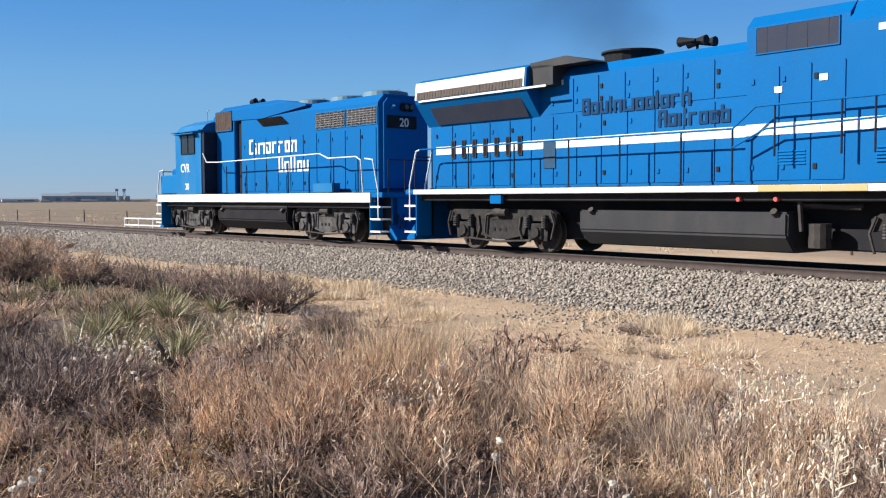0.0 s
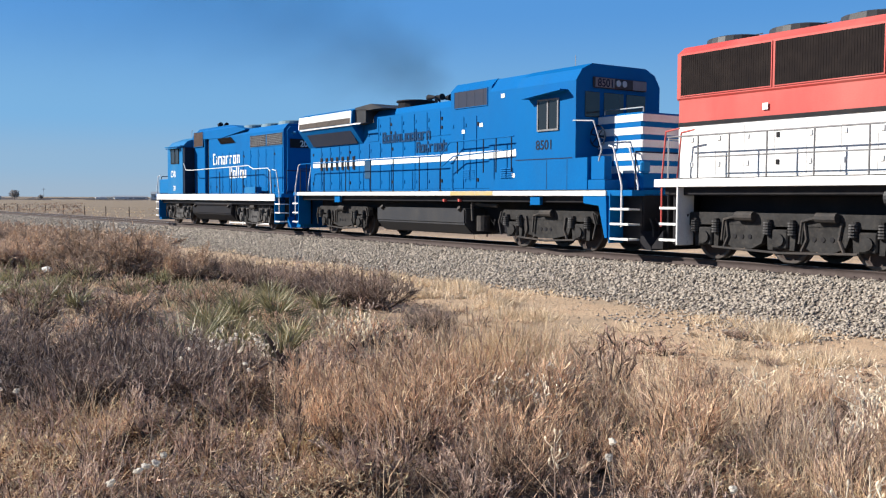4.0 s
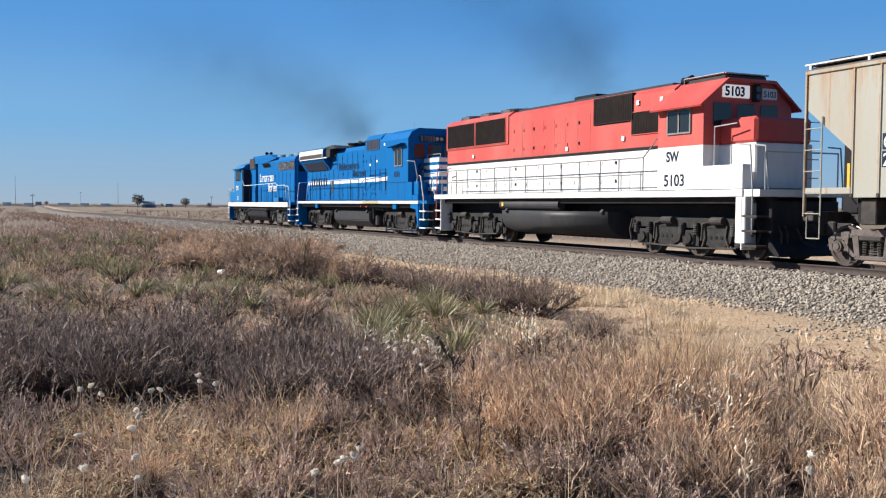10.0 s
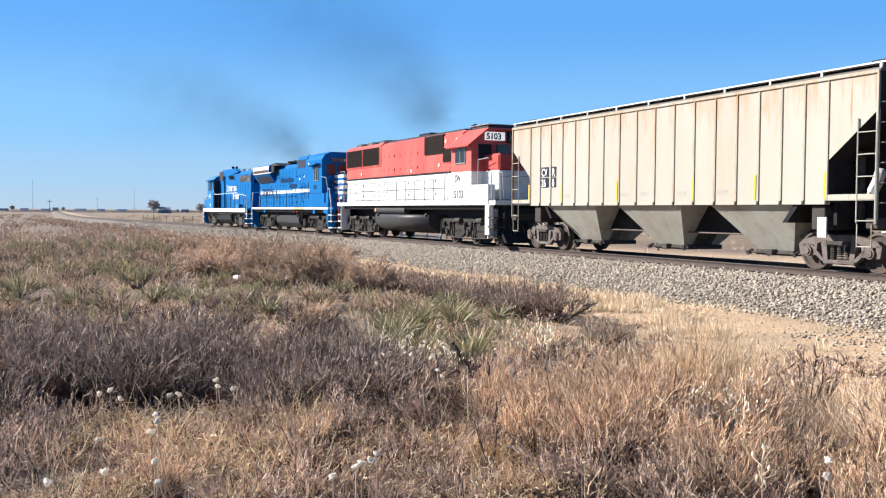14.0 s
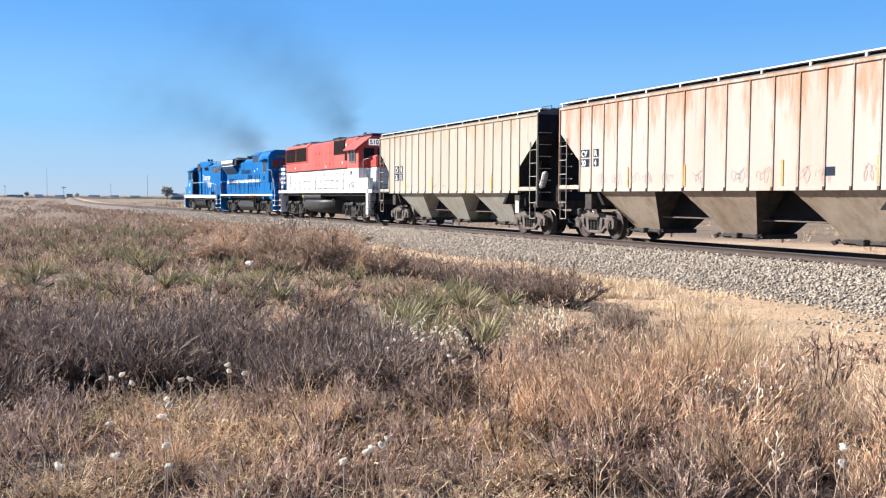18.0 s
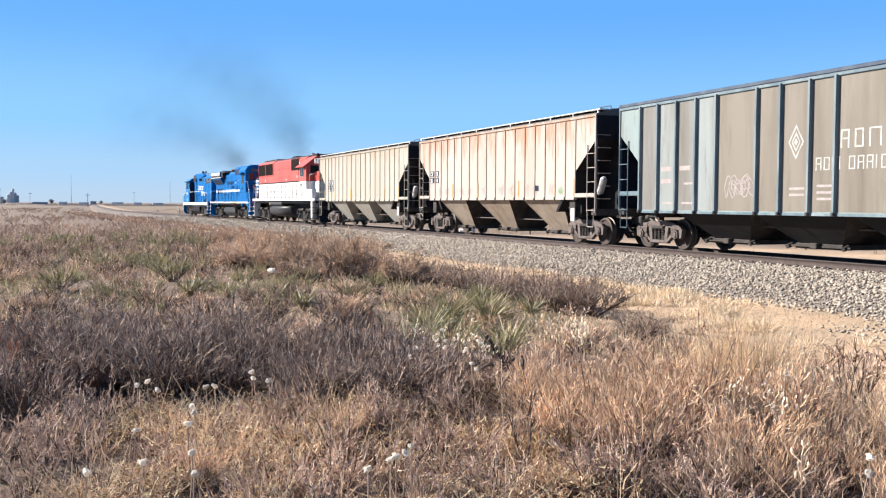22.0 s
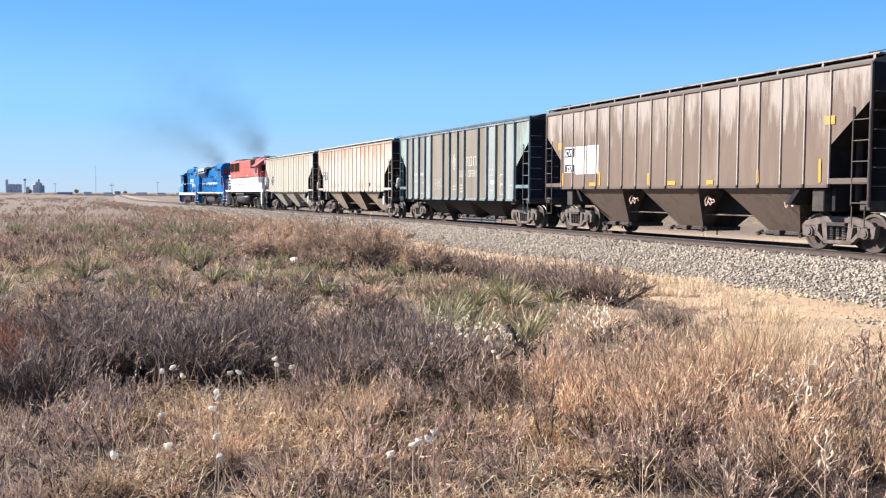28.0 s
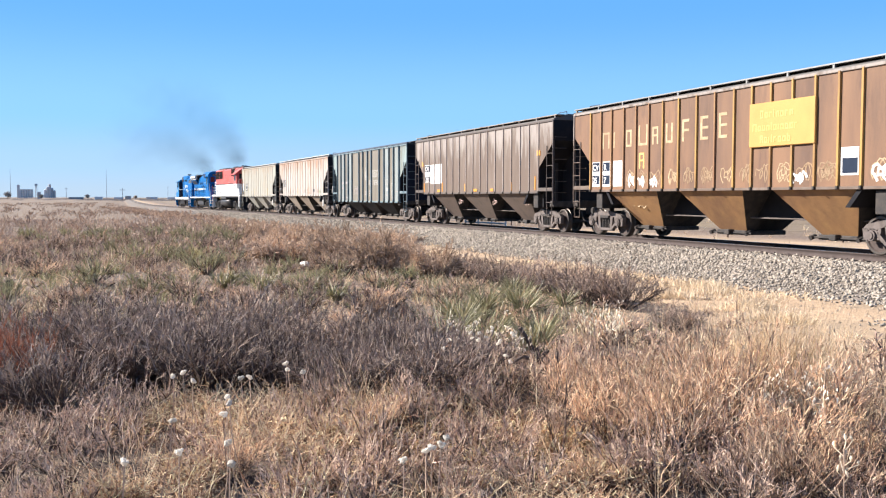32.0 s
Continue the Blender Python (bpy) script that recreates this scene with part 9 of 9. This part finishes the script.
HUSK_CLUMPS = ((-5.53, 4.33), (-5.58, 4.43), (-5.44, 4.37), (-5.48, 4.47), (-5.44, 4.59), (-5.27, 4.53), (-5.41, 4.67), (-4.64, 7.4), (-4.53, 7.36), (-4.4, 7.29), (-4.43, 7.47), (-3.16, 5.88), (-3.11, 5.9), (-3.04, 5.87), (-3.05, 6.01))
for x, y in ((-4.9, 7.6), (-4.5, 7.9), (-5.2, 7.9), (-4.2, 7.3), (-3.6, 6.6), (-3.3, 7.0), (-5.05, 4.0), (-4.95, 4.2), (-5.2, 3.9), (-3.9, 6.2), (-9.7, 5.3), (-9.9, 5.5), (-3.0, 6.0), (-2.8, 6.5), (-2.5, 5.6), (-5.6, 8.2), (-8.4, 3.05), (-8.55, 3.4), (-8.7, 3.2), (-8.3, 3.6), (-5.35, 4.4), (-3.25, 5.85), (-3.5, 5.5), (-3.05, 5.3), (-3.7, 7.5), (-2.6, 4.7), (-2.2, 5.1), (-2.0, 6.2), (-6.1, 8.6)):
    husk_weed(x, y, 0.5, 46)
for i, (x, y) in enumerate(HUSK_CLUMPS):
    pod_stalk(x, y, 0.2 + 0.05 * (i % 4), 950 + i, 8, 0.05, 0.85)

# ---------------------------------------------------------------- exhaust smoke
def smoke_material(name, strength):
    m = bpy.data.materials.new(name)
    m.use_nodes = True
    N, L = m.node_tree.nodes, m.node_tree.links
    b = N["Principled BSDF"]
    b.inputs["Base Color"].default_value = (0.05, 0.05, 0.055, 1)
    b.inputs["Roughness"].default_value = 1.0
    b.inputs["Specular IOR Level"].default_value = 0.0
    at = N.new("ShaderNodeAttribute")
    at.attribute_name = "thickness"
    co = N.new("ShaderNodeTexCoord")
    n = N.new("ShaderNodeTexNoise")
    n.inputs["Scale"].default_value, n.inputs["Detail"].default_value = 0.4, 5
    L.new(co.outputs["Object"], n.inputs["Vector"])
    r = N.new("ShaderNodeMapRange")
    r.inputs[1].default_value, r.inputs[2].default_value, r.inputs[4].default_value = 0.05, 0.8, strength
    L.new(n.outputs[0], r.inputs[0])
    mu = N.new("ShaderNodeMath")
    mu.operation = "MULTIPLY"
    L.new(at.outputs["Fac"], mu.inputs[0])
    L.new(r.outputs[0], mu.inputs[1])
    tr = N.new("ShaderNodeBsdfTransparent")
    mx = N.new("ShaderNodeMixShader")
    L.new(mu.outputs[0], mx.inputs[0])
    L.new(tr.outputs[0], mx.inputs[1])
    L.new(b.outputs[0], mx.inputs[2])
    L.new(mx.outputs[0], N["Material Output"].inputs["Surface"])
    return m


SMOKE = [smoke_material("thin_smoke", s) for s in (0.30, 0.25, 0.19, 0.14, 0.10, 0.07)]
SMOKE_PUFFS = []
scene.cycles.transparent_max_bounces = 32


def puff(parent, p, r, mat, seed):
    """A wisp: one curved sheet, thick in the middle and fading to nothing at the rim."""
    rg = np.random.default_rng(seed)
    V, Q, A = [], [], []
    rings, seg = 9, 26
    for turn in (1.0,):
        k0 = len(V)
        wob = rg.normal(0, 0.14, seg)
        for i in range(rings + 1):
            for j in range(seg):
                q = i / rings
                a = j * 2 * math.pi / seg
                rr = r * q * (1 + wob[j] * q)
                x, z = rr * math.cos(a) * 1.35, rr * math.sin(a)
                y = 0.25 * r * (q * q - 0.5) + 0.1 * r * math.sin(3 * a) * q
                V.append((x * math.cos(turn) - y * math.sin(turn), x * math.sin(turn) + y * math.cos(turn), z))
                A.append((1 - q * q) ** 2)
        for i in range(rings):
            for j in range(seg):
                Q.append((k0 + i * seg + j, k0 + i * seg + (j + 1) % seg, k0 + (i + 1) * seg + (j + 1) % seg, k0 + (i + 1) * seg + j))
    ob = arrays_object("smoke_wisp", np.array(V), np.array(Q), [mat], None, parent)
    at = ob.data.attributes.new("thickness", "FLOAT", "POINT")
    at.data.foreach_set("value", np.array(A, dtype=np.float32))
    ob.data.polygons.foreach_set("use_smooth", np.ones(len(Q), dtype=bool))
    SMOKE_PUFFS.append((ob, p, seed))
    return ob


def plume(u0, path, label, seed):
    ob = thing("exhaust_smoke", label, "smoke")
    n = 8
    for i in range(n):
        q = i / (n - 1) * (len(path) - 1)
        k = min(int(q), len(path) - 2)
        f, y, z, r = (a + (b - a) * (q - k) for a, b in zip(path[k], path[k + 1]))
        puff(ob, (f, y, z), r * 1.1, SMOKE[min(i * 6 // n, 5)], seed + i)
    VEHICLES.append((ob, u0))


plume(-7.5, [(0.2, 0.0, 5.3, 1.0), (1.6, 0.8, 6.7, 2.0), (4.8, 3.4, 8.6, 3.4), (9.2, 8.6, 10.4, 5.2)], "dark thin diesel smoke drifting from an exhaust stack", 40)
plume(-29.5, [(0.2, 0.0, 5.6, 1.0), (1.0, 0.5, 7.4, 2.0), (3.0, 2.4, 10.0, 3.4), (7.0, 6.8, 12.9, 5.2)], "dark thin diesel smoke rising from an exhaust stack", 70)


GONE = [21.95, 25.45, 29.02, 32.40, 35.66, 39.05, 42.58, 46.08, 49.48, 52.87, 56.48, 60.16, 63.84, 67.40, 71.03, 74.75, 78.54, 82.36,
        86.19, 89.81, 93.58, 97.44, 101.25, 105.11, 109.06, 112.97, 116.88, 120.79, 124.75, 128.69, 132.73, 136.75, 140.76]


def train_at(t):
    """Metres that the train has gone along the track at t seconds, eased between whole seconds."""
    i = min(int(t), 31)
    f = t - i
    p = [GONE[max(i - 1, 0)] if i else 2 * GONE[0] - GONE[1], GONE[i], GONE[i + 1], GONE[i + 2] if i < 31 else 2 * GONE[32] - GONE[31]]
    return 0.5 * (2 * p[1] + (p[2] - p[0]) * f + (2 * p[0] - 5 * p[1] + 4 * p[2] - p[3]) * f * f + (3 * p[1] - p[0] - 3 * p[2] + p[3]) * f ** 3)


def motions():
    for ob, u0 in VEHICLES:
        walk(ob, [(t / 2, on_track(train_at(t / 2) + u0)) for t in range(0, 65)])
    for ob, x, r in WHEELS:
        walk(ob, [(f / 30, pose(x, 0, r, 0, math.degrees(train_at(f / 30) / r) % 360, 0)) for f in range(0, 961, 4)])

    # the smoke keeps rising and rolling over as it trails
    for ob, p, seed in SMOKE_PUFFS:
        rg = random.Random(seed)
        turn = rg.uniform(-8, 8)
        rows = []
        for k in range(9):
            t = 4.0 * k
            drift = 0.35 * math.sin(0.55 * t + seed)
            rows.append((t, pose(p[0] + drift + 0.012 * t * p[0], p[1], p[2] + 0.25 * math.sin(0.4 * t + 2 * seed), 0, 0, turn + 7 * math.sin(0.2 * t + seed))))
        walk(ob, rows)


motions()
